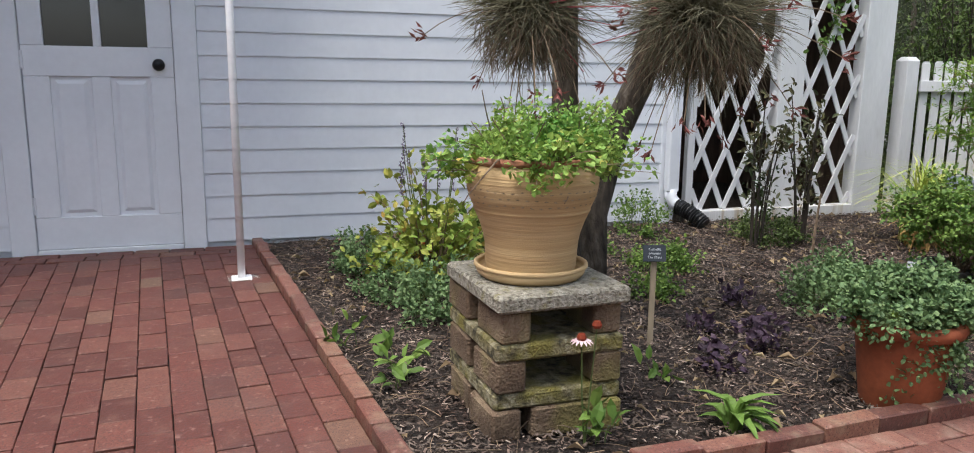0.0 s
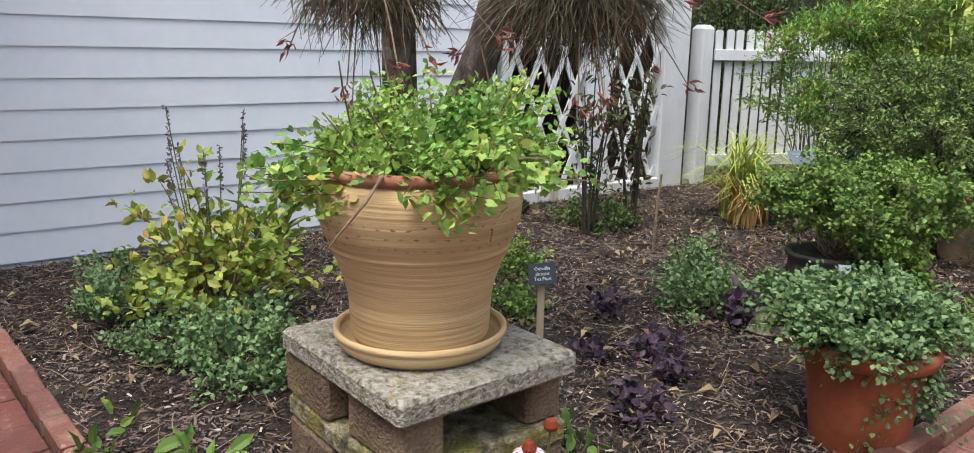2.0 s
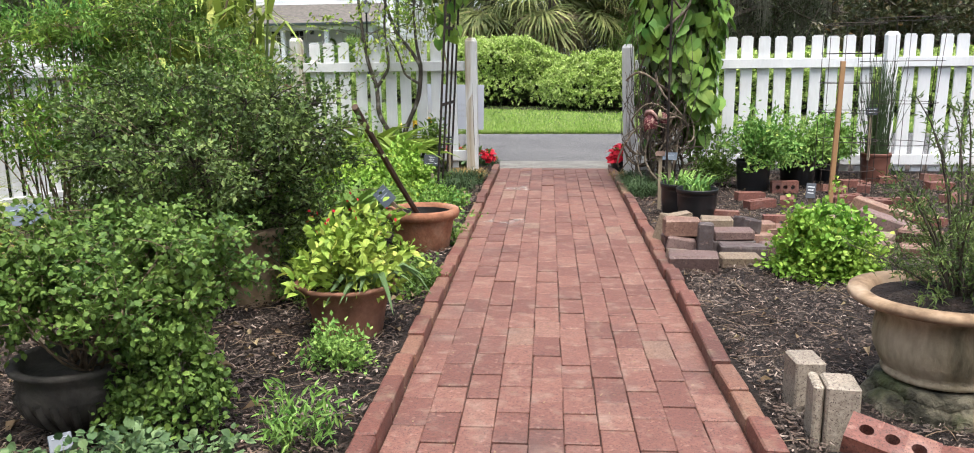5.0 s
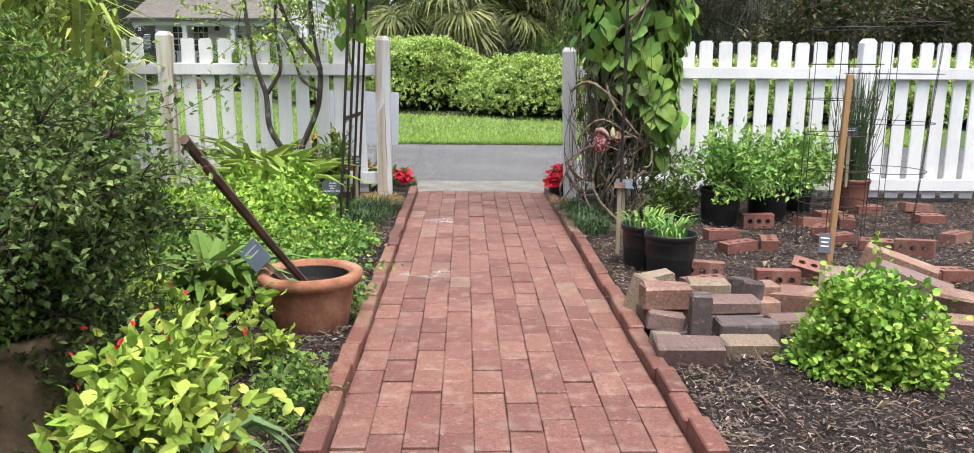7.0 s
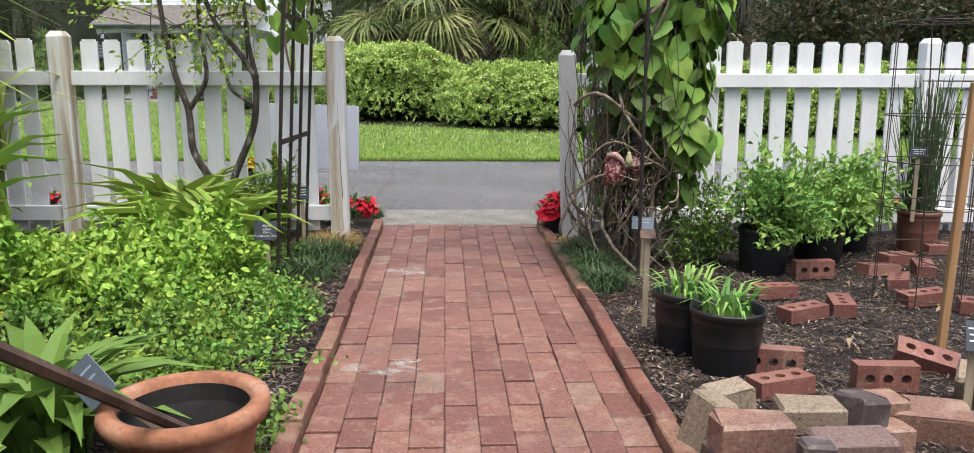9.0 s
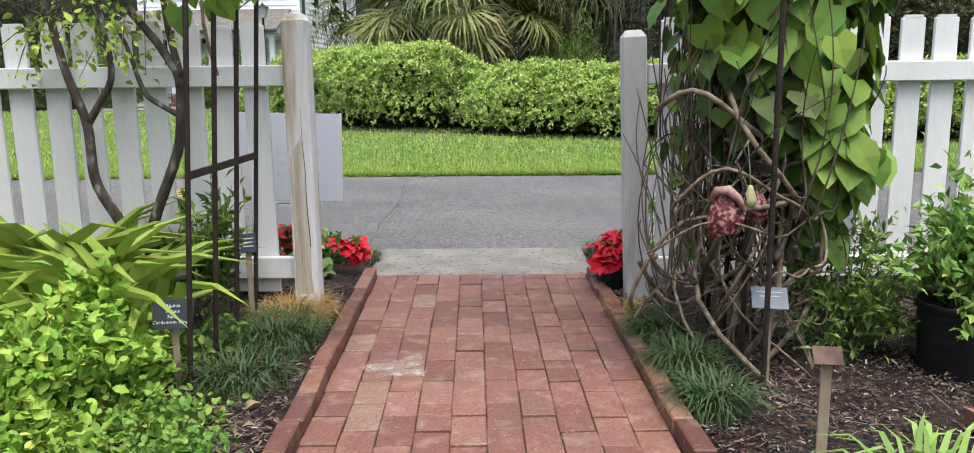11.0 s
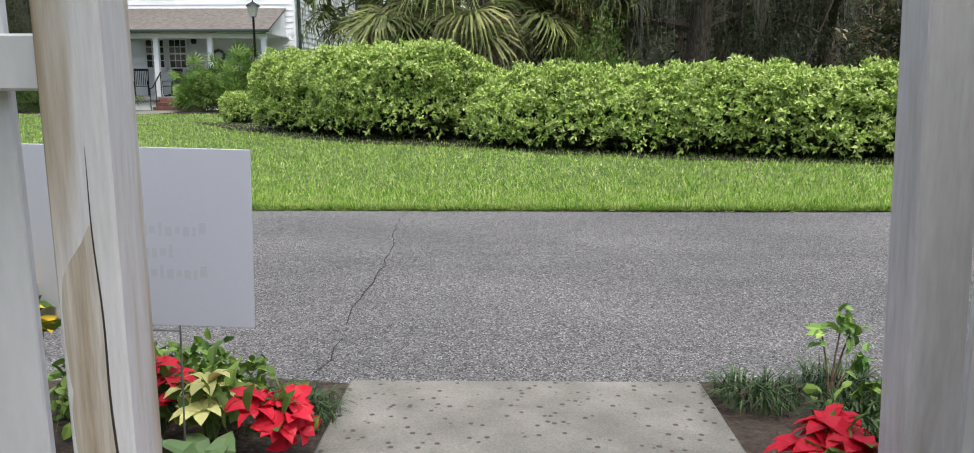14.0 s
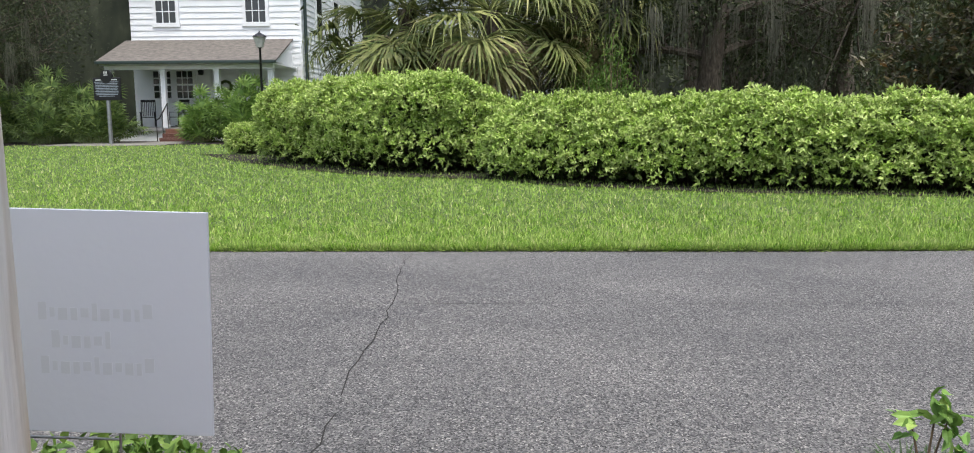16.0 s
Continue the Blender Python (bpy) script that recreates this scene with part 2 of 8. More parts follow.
WIRE = plain("rusty_wire", (0.06, 0.045, 0.04), 0.6, 0.4)
STEEL = plain("galvanised_wire", (0.35, 0.36, 0.37), 0.4, 0.8)
BLACKMETAL = plain("black_metal", (0.02, 0.02, 0.022), 0.4, 0.4)
SHINGLE = noise_mat("grey_shingle", [(0.3, (0.1, 0.09, 0.08)), (0.7, (0.19, 0.17, 0.15))], 5, 0.95, 0.6, 0.01, fine=18)
HOUSEW = noise_mat("house_siding", [(0.3, (0.72, 0.74, 0.76)), (0.7, (0.8, 0.81, 0.82))], 2, 0.6, 0.1, 0.003, grime=0.06)
TRIMG = plain("green_trim", (0.03, 0.05, 0.045), 0.5)
GLASSD = mat("dark_window_glass", 0.06, 0, 0.6)[0]
GLASSD.node_tree.nodes["Principled BSDF"].inputs["Base Color"].default_value = (0.02, 0.023, 0.026, 1)
MULCH = noise_mat("mulch_bed", [(0.3, (0.008, 0.0055, 0.004)), (0.5, (0.019, 0.012, 0.009)), (0.7, (0.044, 0.029, 0.022))], 24, 0.95, 1.0, 0.03, fine=70, second=((0.05, 0.036, 0.028), 0.55))
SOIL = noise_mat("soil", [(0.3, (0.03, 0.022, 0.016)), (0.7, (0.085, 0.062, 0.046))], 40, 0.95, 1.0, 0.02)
WETSOIL = noise_mat("wet_potting_soil", [(0.35, (0.012, 0.011, 0.011)), (0.65, (0.03, 0.028, 0.027))], 12, 0.6, 0.3, 0.004, grime=0.3)
SAND = noise_mat("joint_sand", [(0.35, (0.045, 0.026, 0.02)), (0.55, (0.1, 0.06, 0.048)), (0.72, (0.24, 0.165, 0.13))], 40, 0.95, 0.6, 0.006, second=((0.05, 0.045, 0.03), 0.6))
SANDD = noise_mat("dark_joint_sand", [(0.3, (0.01, 0.007, 0.006)), (0.7, (0.035, 0.025, 0.02))], 40, 0.95, 0.6, 0.006)
GROUND = noise_mat("grassy_ground", [(0.3, (0.045, 0.075, 0.016)), (0.7, (0.09, 0.14, 0.03))], 3, 0.95, 0.6, 0.02, fine=25)


def asphalt():
    m, n, l, b = mat("asphalt", 0.85)
    c = n.new("ShaderNodeNewGeometry")
    v = n.new("ShaderNodeTexVoronoi")
    v.inputs["Scale"].default_value = 165
    l.new(c.outputs["Position"], v.inputs["Vector"])
    chips = ramp(n, l, v.outputs["Color"], [(0.2, (0.03, 0.03, 0.031)), (0.5, (0.09, 0.089, 0.091)), (0.8, (0.165, 0.162, 0.158)), (0.97, (0.34, 0.33, 0.31))])
    big = ramp(n, l, world_tex(n, l, 0.9, 6, (0.5, 1, 1)), [(0.35, (0.95, 0.95, 0.96)), (0.7, (1.5, 1.48, 1.45))])
    l.new(mix(n, l, 1.0, chips, big, "MULTIPLY"), b.inputs["Base Color"])
    bump(n, l, b, v.outputs["Distance"], 0.8, 0.006)
    return m


ASPHALT = asphalt()


def pitted_slab():
    m, n, l, b = mat("pitted_concrete_slab", 0.9)
    c = n.new("ShaderNodeNewGeometry")
    v = n.new("ShaderNodeTexVoronoi")
    v.inputs["Scale"].default_value = 26
    l.new(c.outputs["Position"], v.inputs["Vector"])
    base = ramp(n, l, world_tex(n, l, 5, 6), [(0.3, (0.15, 0.143, 0.125)), (0.7, (0.26, 0.248, 0.22))])
    pit = mix(n, l, ramp(n, l, v.outputs["Distance"], [(0.16, (1, 1, 1)), (0.26, (0, 0, 0))]), base, (0.07, 0.065, 0.055))
    f = world_tex(n, l, 160, 3)
    l.new(mix(n, l, 0.4, pit, ramp(n, l, f, [(0.3, (0.35, 0.35, 0.35)), (0.7, (1, 1, 1))]), "MULTIPLY"), b.inputs["Base Color"])
    bump(n, l, b, f, 0.7, 0.006)
    return m


SLABC = pitted_slab()


def smear():
    """A thin patchy film of mortar."""
    m, n, l, b = mat("mortar_smear", 0.9)
    l.new(ramp(n, l, world_tex(n, l, 40, 4), [(0.3, (0.3, 0.26, 0.23)), (0.7, (0.52, 0.48, 0.44))]), b.inputs["Base Color"])
    t, s = n.new("ShaderNodeBsdfTransparent"), n.new("ShaderNodeMixShader")
    l.new(ramp(n, l, world_tex(n, l, 17, 6), [(0.4, (0, 0, 0)), (0.7, (0.7, 0.7, 0.7))]), s.inputs[0])
    l.new(t.outputs[0], s.inputs[1])
    l.new(b.outputs[0], s.inputs[2])
    l.new(s.outputs[0], n["Material Output"].inputs[0])
    return m


PATCHM = smear()
CHIP = leaf_mat("mulch_chip", [(0, (0.006, 0.004, 0.003)), (0.38, (0.017, 0.0105, 0.008)), (0.68, (0.055, 0.034, 0.026)), (0.9, (0.15, 0.1, 0.08)), (1, (0.38, 0.31, 0.26))], 0.9, 0.0)
LITTER = leaf_mat("leaf_litter", [(0, (0.14, 0.09, 0.055)), (0.5, (0.25, 0.18, 0.11)), (1, (0.36, 0.29, 0.17))], 0.8, 0.1)
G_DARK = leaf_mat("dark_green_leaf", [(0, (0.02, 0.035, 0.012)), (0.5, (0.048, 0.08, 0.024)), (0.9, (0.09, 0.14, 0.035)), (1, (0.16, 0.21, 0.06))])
G_BLUE = leaf_mat("blue_green_leaf", [(0, (0.045, 0.09, 0.036)), (0.5, (0.1, 0.175, 0.07)), (1, (0.2, 0.29, 0.125))])
G_MYRT = leaf_mat("twiggy_shrub_leaf", [(0, (0.03, 0.058, 0.019)), (0.5, (0.075, 0.13, 0.04)), (0.9, (0.15, 0.225, 0.062)), (1, (0.26, 0.33, 0.1))])
G_MID = leaf_mat("mid_green_leaf", [(0, (0.04, 0.085, 0.018)), (0.5, (0.095, 0.18, 0.036)), (1, (0.2, 0.3, 0.065))])
G_BRIGHT = leaf_mat("bright_green_leaf", [(0, (0.07, 0.18, 0.02)), (0.5, (0.17, 0.35, 0.045)), (0.92, (0.3, 0.48, 0.08)), (1, (0.46, 0.54, 0.1))])
G_HERB = leaf_mat("fresh_herb_leaf", [(0, (0.055, 0.16, 0.03)), (0.5, (0.15, 0.33, 0.065)), (0.9, (0.28, 0.46, 0.11)), (1, (0.52, 0.54, 0.14))], 0.5, 0.3)
G_LIME = leaf_mat("lime_leaf", [(0, (0.1, 0.2, 0.022)), (0.5, (0.2, 0.34, 0.045)), (0.9, (0.33, 0.44, 0.08)), (1, (0.5, 0.52, 0.12))])
G_ALP = leaf_mat("ginger_leaf", [(0, (0.1, 0.22, 0.035)), (0.5, (0.2, 0.35, 0.055)), (0.85, (0.32, 0.44, 0.085)), (1, (0.55, 0.54, 0.14))], 0.42, 0.25)
G_GERA = leaf_mat("geranium_leaf", [(0, (0.05, 0.15, 0.03)), (0.5, (0.13, 0.29, 0.06)), (0.9, (0.24, 0.42, 0.11)), (1, (0.4, 0.5, 0.12))])
G_YELL = leaf_mat("yellow_green_leaf", [(0, (0.11, 0.2, 0.03)), (0.6, (0.19, 0.31, 0.055)), (0.93, (0.33, 0.38, 0.08)), (1, (0.42, 0.26, 0.06))])
G_HEDGE = leaf_mat("hedge_leaf", [(0, (0.1, 0.18, 0.025)), (0.4, (0.26, 0.4, 0.06)), (0.8, (0.46, 0.6, 0.15)), (1, (0.64, 0.7, 0.32))])
G_LAWN = leaf_mat("lawn_blade", [(0, (0.055, 0.14, 0.01)), (0.5, (0.19, 0.37, 0.038)), (0.9, (0.36, 0.53, 0.085)), (1, (0.6, 0.58, 0.3))])
G_VINE = leaf_mat("vine_leaf", [(0, (0.045, 0.13, 0.025)), (0.6, (0.11, 0.26, 0.05)), (0.93, (0.17, 0.33, 0.075)), (1, (0.42, 0.46, 0.06))])
G_GREY = leaf_mat("grey_airplant", [(0, (0.035, 0.032, 0.018)), (0.5, (0.13, 0.12, 0.07)), (0.9, (0.27, 0.25, 0.16)), (1, (0.4, 0.38, 0.28))], 0.7, 0.2)
G_PINKY = leaf_mat("airplant_bract", [(0, (0.12, 0.05, 0.035)), (1, (0.28, 0.1, 0.09))], 0.6)
G_REDB = leaf_mat("red_flower_spike", [(0, (0.35, 0.05, 0.07)), (1, (0.5, 0.13, 0.14))], 0.6)
G_DRY = leaf_mat("dry_blade", [(0, (0.24, 0.12, 0.04)), (0.5, (0.42, 0.25, 0.09)), (1, (0.45, 0.36, 0.15))], 0.7)
G_REED = leaf_mat("reed_blade", [(0, (0.16, 0.25, 0.04)), (0.6, (0.32, 0.42, 0.08)), (1, (0.5, 0.5, 0.15))])
G_PURP = leaf_mat("purple_leaf", [(0, (0.022, 0.014, 0.025)), (0.6, (0.055, 0.032, 0.055)), (1, (0.1, 0.065, 0.09))])
G_MONDO = leaf_mat("mondo_blade", [(0, (0.02, 0.042, 0.016)), (1, (0.08, 0.13, 0.05))])
G_RED = leaf_mat("red_bract", [(0, (0.36, 0.006, 0.018)), (0.6, (0.56, 0.012, 0.032)), (1, (0.68, 0.04, 0.065))], 0.45)
G_CREAM = leaf_mat("cream_bract", [(0, (0.5, 0.5, 0.12)), (1, (0.72, 0.7, 0.32))], 0.5)
G_GOLD = leaf_mat("gold_petal", [(0, (0.6, 0.4, 0.02)), (1, (0.75, 0.55, 0.06))], 0.5)
G_PALM = leaf_mat("palm_leaf", [(0, (0.045, 0.075, 0.02)), (0.6, (0.11, 0.155, 0.04)), (0.95, (0.23, 0.26, 0.085)), (1, (0.5, 0.45, 0.2))])
G_PALMD = leaf_mat("dead_palm_leaf", [(0, (0.2, 0.15, 0.08)), (1, (0.42, 0.35, 0.22))], 0.8)
G_MOSS = leaf_mat("spanish_moss", [(0, (0.05, 0.052, 0.038)), (1, (0.15, 0.15, 0.115))], 0.9)
G_MAG = leaf_mat("magnolia_leaf", [(0, (0.02, 0.036, 0.015)), (0.7, (0.045, 0.075, 0.032)), (0.95, (0.1, 0.12, 0.07)), (1, (0.2, 0.1, 0.04))], 0.28)
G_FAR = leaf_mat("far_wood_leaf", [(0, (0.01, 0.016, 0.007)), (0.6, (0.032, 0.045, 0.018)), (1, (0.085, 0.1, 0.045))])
G_PINK = leaf_mat("pale_pink_petal", [(0, (0.6, 0.4, 0.45)), (1, (0.75, 0.6, 0.64))], 0.5)
G_LAV = leaf_mat("lavender_floret", [(0, (0.1, 0.07, 0.14)), (1, (0.25, 0.2, 0.3))], 0.6)


# ---- geometry helpers ----
class Geo:
    """Collects vertices and faces and makes one mesh of them."""

    def __init__(self):
        self.v, self.f, self.n = [], [], 0

    def add(self, verts, faces):
        verts = np.asarray(verts, float).reshape(-1, 3)
        self.v.append(verts)
        if isinstance(faces, list):
            for k in sorted({len(f) for f in faces}):
                self.f.append(np.array([f for f in faces if len(f) == k], np.int64) + self.n)
        else:
            self.f.append(np.asarray(faces, np.int64) + self.n)
        self.n += len(verts)
        return self

    def mesh(self, name, smooth=False):
        me = bpy.data.meshes.new(name)
        v = np.concatenate(self.v)
        loops = np.concatenate([f.ravel() for f in self.f])
        sizes = np.concatenate([np.full(len(f), f.shape[1]) for f in self.f])
        starts = np.concatenate([[0], np.cumsum(sizes)[:-1]])
        me.vertices.add(len(v))
        me.vertices.foreach_set("co", v.ravel())
        me.loops.add(len(loops))
        me.loops.foreach_set("vertex_index", loops.astype(np.int32))
        me.polygons.add(len(sizes))
        me.polygons.foreach_set("loop_start", starts.astype(np.int32))
        me.polygons.foreach_set("use_smooth", np.full(len(sizes), smooth))
        me.update(calc_edges=True)
        return me

    def box(self, x0, x1, y0, y1, z0, z1, c=0.0):
        """A box; c chamfers its upright and level edges."""
        if c <= 0:
            v = [(x, y, z) for z in (z0, z1) for y in (y0, y1) for x in (x0, x1)]
            return self.add(v, [(0, 2, 3, 1), (4, 5, 7, 6), (0, 1, 5, 4), (2, 6, 7, 3), (0, 4, 6, 2), (1, 3, 7, 5)])
        rings = []
        for z, k in ((z0, c), (z0 + c, 0), (z1 - c, 0), (z1, c)):
            a, b, d, e = x0 + k, x1 - k, y0 + k, y1 - k
            q = c if k == 0 else c * 0.6
            rings += [(a + q, d, z), (b - q, d, z), (b, d + q, z), (b, e - q, z), (b - q, e, z), (a + q, e, z), (a, e - q, z), (a, d + q, z)]
        f = [(r * 8 + i, r * 8 + (i + 1) % 8, r * 8 + 8 + (i + 1) % 8, r * 8 + 8 + i) for r in range(3) for i in range(8)]
        self.add(rings, f)
        base = self.n - 32
        self.f.append(np.array([[base + 7 - i for i in range(8)]]))
        self.f.append(np.array([[base + 24 + i for i in range(8)]]))
        return self

    def lathe(self, profile, cx=0, cy=0, n=40, wob=0.0):
        """Turns a profile of (radius, height) about an upright axis."""
        a = np.linspace(0, 2 * np.pi, n, endpoint=False)
        p = np.array(profile, float)
        w = 1 + wob * np.sin(3 * a + 1) + wob * 0.6 * np.sin(5 * a)
        v = np.stack([cx + p[:, :1] * np.cos(a) * w, cy + p[:, :1] * np.sin(a) * w, np.repeat(p[:, 1:], n, 1)], -1)
        k = len(p)
        i, j = np.meshgrid(np.arange(k - 1), np.arange(n), indexing="ij")
        q = np.stack([i * n + j, i * n + (j + 1) % n, (i + 1) * n + (j + 1) % n, (i + 1) * n + j], -1).reshape(-1, 4)
        return self.add(v, q)

    def tube(self, pts, radii, n=8):
        """A round bar along points, with capped ends."""
        pts = np.array(pts, float)
        radii = np.broadcast_to(np.array(radii, float), (len(pts),))
        t = np.gradient(pts, axis=0)
        t /= np.linalg.norm(t, axis=1, keepdims=True) + 1e-9
        up = np.where(np.abs(t[:, 2:]) > 0.9, [[1.0, 0, 0]], [[0, 0, 1.0]])
        s = np.cross(t, up)
        s /= np.linalg.norm(s, axis=1, keepdims=True) + 1e-9
        for i in range(1, len(s)):
            s[i] = s[i - 1] - t[i] * np.dot(s[i - 1], t[i])
            s[i] /= np.linalg.norm(s[i]) + 1e-9
        u = np.cross(t, s)
        a = np.linspace(0, 2 * np.pi, n, endpoint=False)
        v = pts[:, None] + radii[:, None, None] * (np.cos(a)[None, :, None] * s[:, None] + np.sin(a)[None, :, None] * u[:, None])
        k = len(pts)
        i, j = np.meshgrid(np.arange(k - 1), np.arange(n), indexing="ij")
        q = np.stack([i * n + j, i * n + (j + 1) % n, (i + 1) * n + (j + 1) % n, (i + 1) * n + j], -1).reshape(-1, 4)
        self.add(v, q)
        base = self.n - k * n
        self.f.append(np.array([[base + n - 1 - x for x in range(n)]]))
        self.f.append(np.array([[base + (k - 1) * n + x for x in range(n)]]))
        return self

    def stems(self, p0, p1, p2, r0, r1, segs=5, sides=4):
        """Many bent stems at once, each a quadratic curve."""
        p0, p1, p2 = (np.asarray(p, float) for p in (p0, p1, p2))
        m = len(p0)
        s = np.linspace(0, 1, segs + 1)[None, :, None]
        c = (1 - s) ** 2 * p0[:, None] + 2 * s * (1 - s) * p1[:, None] + s * s * p2[:, None]
        t = 2 * (1 - s) * (p1 - p0)[:, None] + 2 * s * (p2 - p1)[:, None]
        t /= np.linalg.norm(t, axis=-1, keepdims=True) + 1e-9
        u = np.cross(t, np.array([0.31, 0.77, 0.2]))
        u /= np.linalg.norm(u, axis=-1, keepdims=True) + 1e-9
        w = np.cross(t, u)
        a = np.linspace(0, 2 * np.pi, sides, endpoint=False)
        r = (r0 + (r1 - r0) * s)[..., None]
        v = c[:, :, None] + r * (np.cos(a)[None, None, :, None] * u[:, :, None] + np.sin(a)[None, None, :, None] * w[:, :, None])
        b = np.arange(m)[:, None, None] * (segs + 1) * sides
        i, j = np.meshgrid(np.arange(segs), np.arange(sides), indexing="ij")
        q = np.stack([i * sides + j, i * sides + (j + 1) % sides, (i + 1) * sides + (j + 1) % sides, (i + 1) * sides + j], -1).reshape(1, -1, 4)
        return self.add(v, (b + q).reshape(-1, 4))

    def leaves(self, pos, way, nor, length, width, shape="diamond", cup=0.15):
        """Many leaves at once: each lies along way, faces nor."""
        pos, way, nor = (np.asarray(p, float) for p in (pos, way, nor))
        m = len(pos)
        if not m:
            return self
        way = way / (np.linalg.norm(way, axis=1, keepdims=True) + 1e-9)
        side = np.cross(way, nor)
        side /= np.linalg.norm(side, axis=1, keepdims=True) + 1e-9
        nor = np.cross(side, way)
        tv, tf = LEAF[shape]
        tv = np.array(tv, float)
        x = tv[None, :, :1] * np.broadcast_to(width, (m,))[:, None, None]
        y = tv[None, :, 1:2] * np.broadcast_to(length, (m,))[:, None, None]
        z = tv[None, :, 2:] * np.broadcast_to(length, (m,))[:, None, None] * (cup / 0.15)
        v = pos[:, None] + x * side[:, None] + y * way[:, None] + z * nor[:, None]
        for k in sorted({len(q) for q in tf}):
            t = np.array([q for q in tf if len(q) == k])
            self.f.append((np.arange(m)[:, None, None] * len(tv) + t[None]).reshape(-1, k) + self.n)
        self.v.append(v.reshape(-1, 3))
        self.n += m * len(tv)
        return self


LEAF = {
    "diamond": ([(0, 0, 0), (-0.5, 0.45, 0.1), (0.5, 0.45, 0.1), (0, 1, -0.06), (0, 0.5, 0)], [(0, 2, 4), (0, 4, 1), (4, 2, 3), (4, 3, 1)]),
    "oval": ([(0, 0, 0), (-0.42, 0.25, 0.06), (0.42, 0.25, 0.06), (-0.45, 0.62, 0.05), (0.45, 0.62, 0.05), (0, 1, -0.14), (0, 0.28, 0), (0, 0.65, -0.02)],
             [(0, 2, 6), (0, 6, 1), (6, 2, 4), (6, 4, 7), (6, 7, 3), (6, 3, 1), (7, 4, 5), (7, 5, 3)]),
    "heart": ([(0, 0, 0), (-0.3, -0.16, 0.05), (0.3, -0.16, 0.05), (-0.52, 0.14, 0.05), (0.52, 0.14, 0.05), (-0.4, 0.5, 0.0), (0.4, 0.5, 0.0), (0, 0.9, -0.16), (0, 0.35, -0.03)],
              [(0, 2, 8), (2, 4, 8), (4, 6, 8), (6, 7, 8), (7, 5, 8), (5, 3, 8), (3, 1, 8), (1, 0, 8)]),
    "blade": ([(-0.5, 0, 0), (0.5, 0, 0), (-0.5, 0.4, 0.1), (0.5, 0.4, 0.1), (-0.35, 0.75, 0.06), (0.35, 0.75, 0.06), (0, 1, -0.14)],
              [(0, 1, 3), (0, 3, 2), (2, 3, 5), (2, 5, 4), (4, 5, 6)]),
    "strap": ([(-0.12, 0, 0), (0.12, 0, 0), (0, 0, -0.01), (-0.45, 0.3, 0.1), (0.45, 0.3, 0.1), (0, 0.3, 0.07), (-0.5, 0.58, 0.11), (0.5, 0.58, 0.11), (0, 0.58, 0.08), (-0.3, 0.84, 0.0), (0.3, 0.84, 0.0), (0, 0.84, -0.02), (0, 1.0, -0.14)],
              [(0, 2, 5, 3), (2, 1, 4, 5), (3, 5, 8, 6), (5, 4, 7, 8), (6, 8, 11, 9), (8, 7, 10, 11), (9, 11, 12), (11, 10, 12)]),
    "chip": ([(-0.5, 0, 0), (0.4, 0.05, 0), (0.5, 0.9, 0.1), (-0.35, 1, 0)], [(0, 1, 2), (0, 2, 3)]),
    "needle": ([(-0.5, 0, 0), (0.5, 0, 0), (0, 1, 0)], [(0, 1, 2)]),
}


def rand_dirs(m, up=0.0):
    d = rng.normal(size=(m, 3))
    d[:, 2] += up
    return d / (np.linalg.norm(d, axis=1, keepdims=True) + 1e-9)


def thing(name, loc=(0, 0, 0), rz=0, label="", category="", group="", kind=""):
    e = new(name)
    e.matrix_basis = pose(*loc, 0, 0, rz)
    e.empty_display_size = 0.1
    return tagged(e, label, category, group, kind)


def part(name, geo, material, parent=None, label="", smooth=False, local=True):
    me = geo.mesh(name, smooth) if isinstance(geo, Geo) else geo
    if not me.materials:
        me.materials.append(material)
    ob = new(name, me)
    if parent is not None:
        ob.parent = parent
    return tagged(ob, label, kind="stuff" if name in MANY else "")


MANY = {"foliage", "hanging_moss", "bract_growth", "dead_frond_skirt", "dry_bract_spray", "fan_foliage", "far_side_leaf_mass", "floret_cluster", "flower_stalk_spray", "frond_crown", "gadroon_band", "heart_leaf_mass", "impressed_band", "inner_leaf_mass", "leaf_tuft", "lower_foliage", "overhead_leaf_mass", "petal_cluster", "petiole_crown", "reed_clump", "shaggy_growth", "dead_blade_spray", "red_bract_spray", "stem_growth", "twig_growth"}


def leaf_parts(name, pos, way, nor, length, width, shape, cup, material, parent):
    """Leaves large enough to pick apart, each a part of its own."""
    for i in range(len(pos)):
        part(name, Geo().leaves(pos[i:i + 1], way[i:i + 1], nor[i:i + 1], length[i:i + 1], width[i:i + 1], shape, cup), material, parent)


def structure(name, geo, material, label, category, smooth=False):
    return tagged(part(name, geo, material, None, "", smooth), label, category, "", "structure")


def box_mesh(name, sx, sy, sz, material, c=0.004):
    me = Geo().box(-sx / 2, sx / 2, -sy / 2, sy / 2, 0, sz, c).mesh(name)
    me.materials.append(material)
    return me


def place(ob, m, parent):
    ob.parent = parent
    ob.matrix_basis = m
    return ob


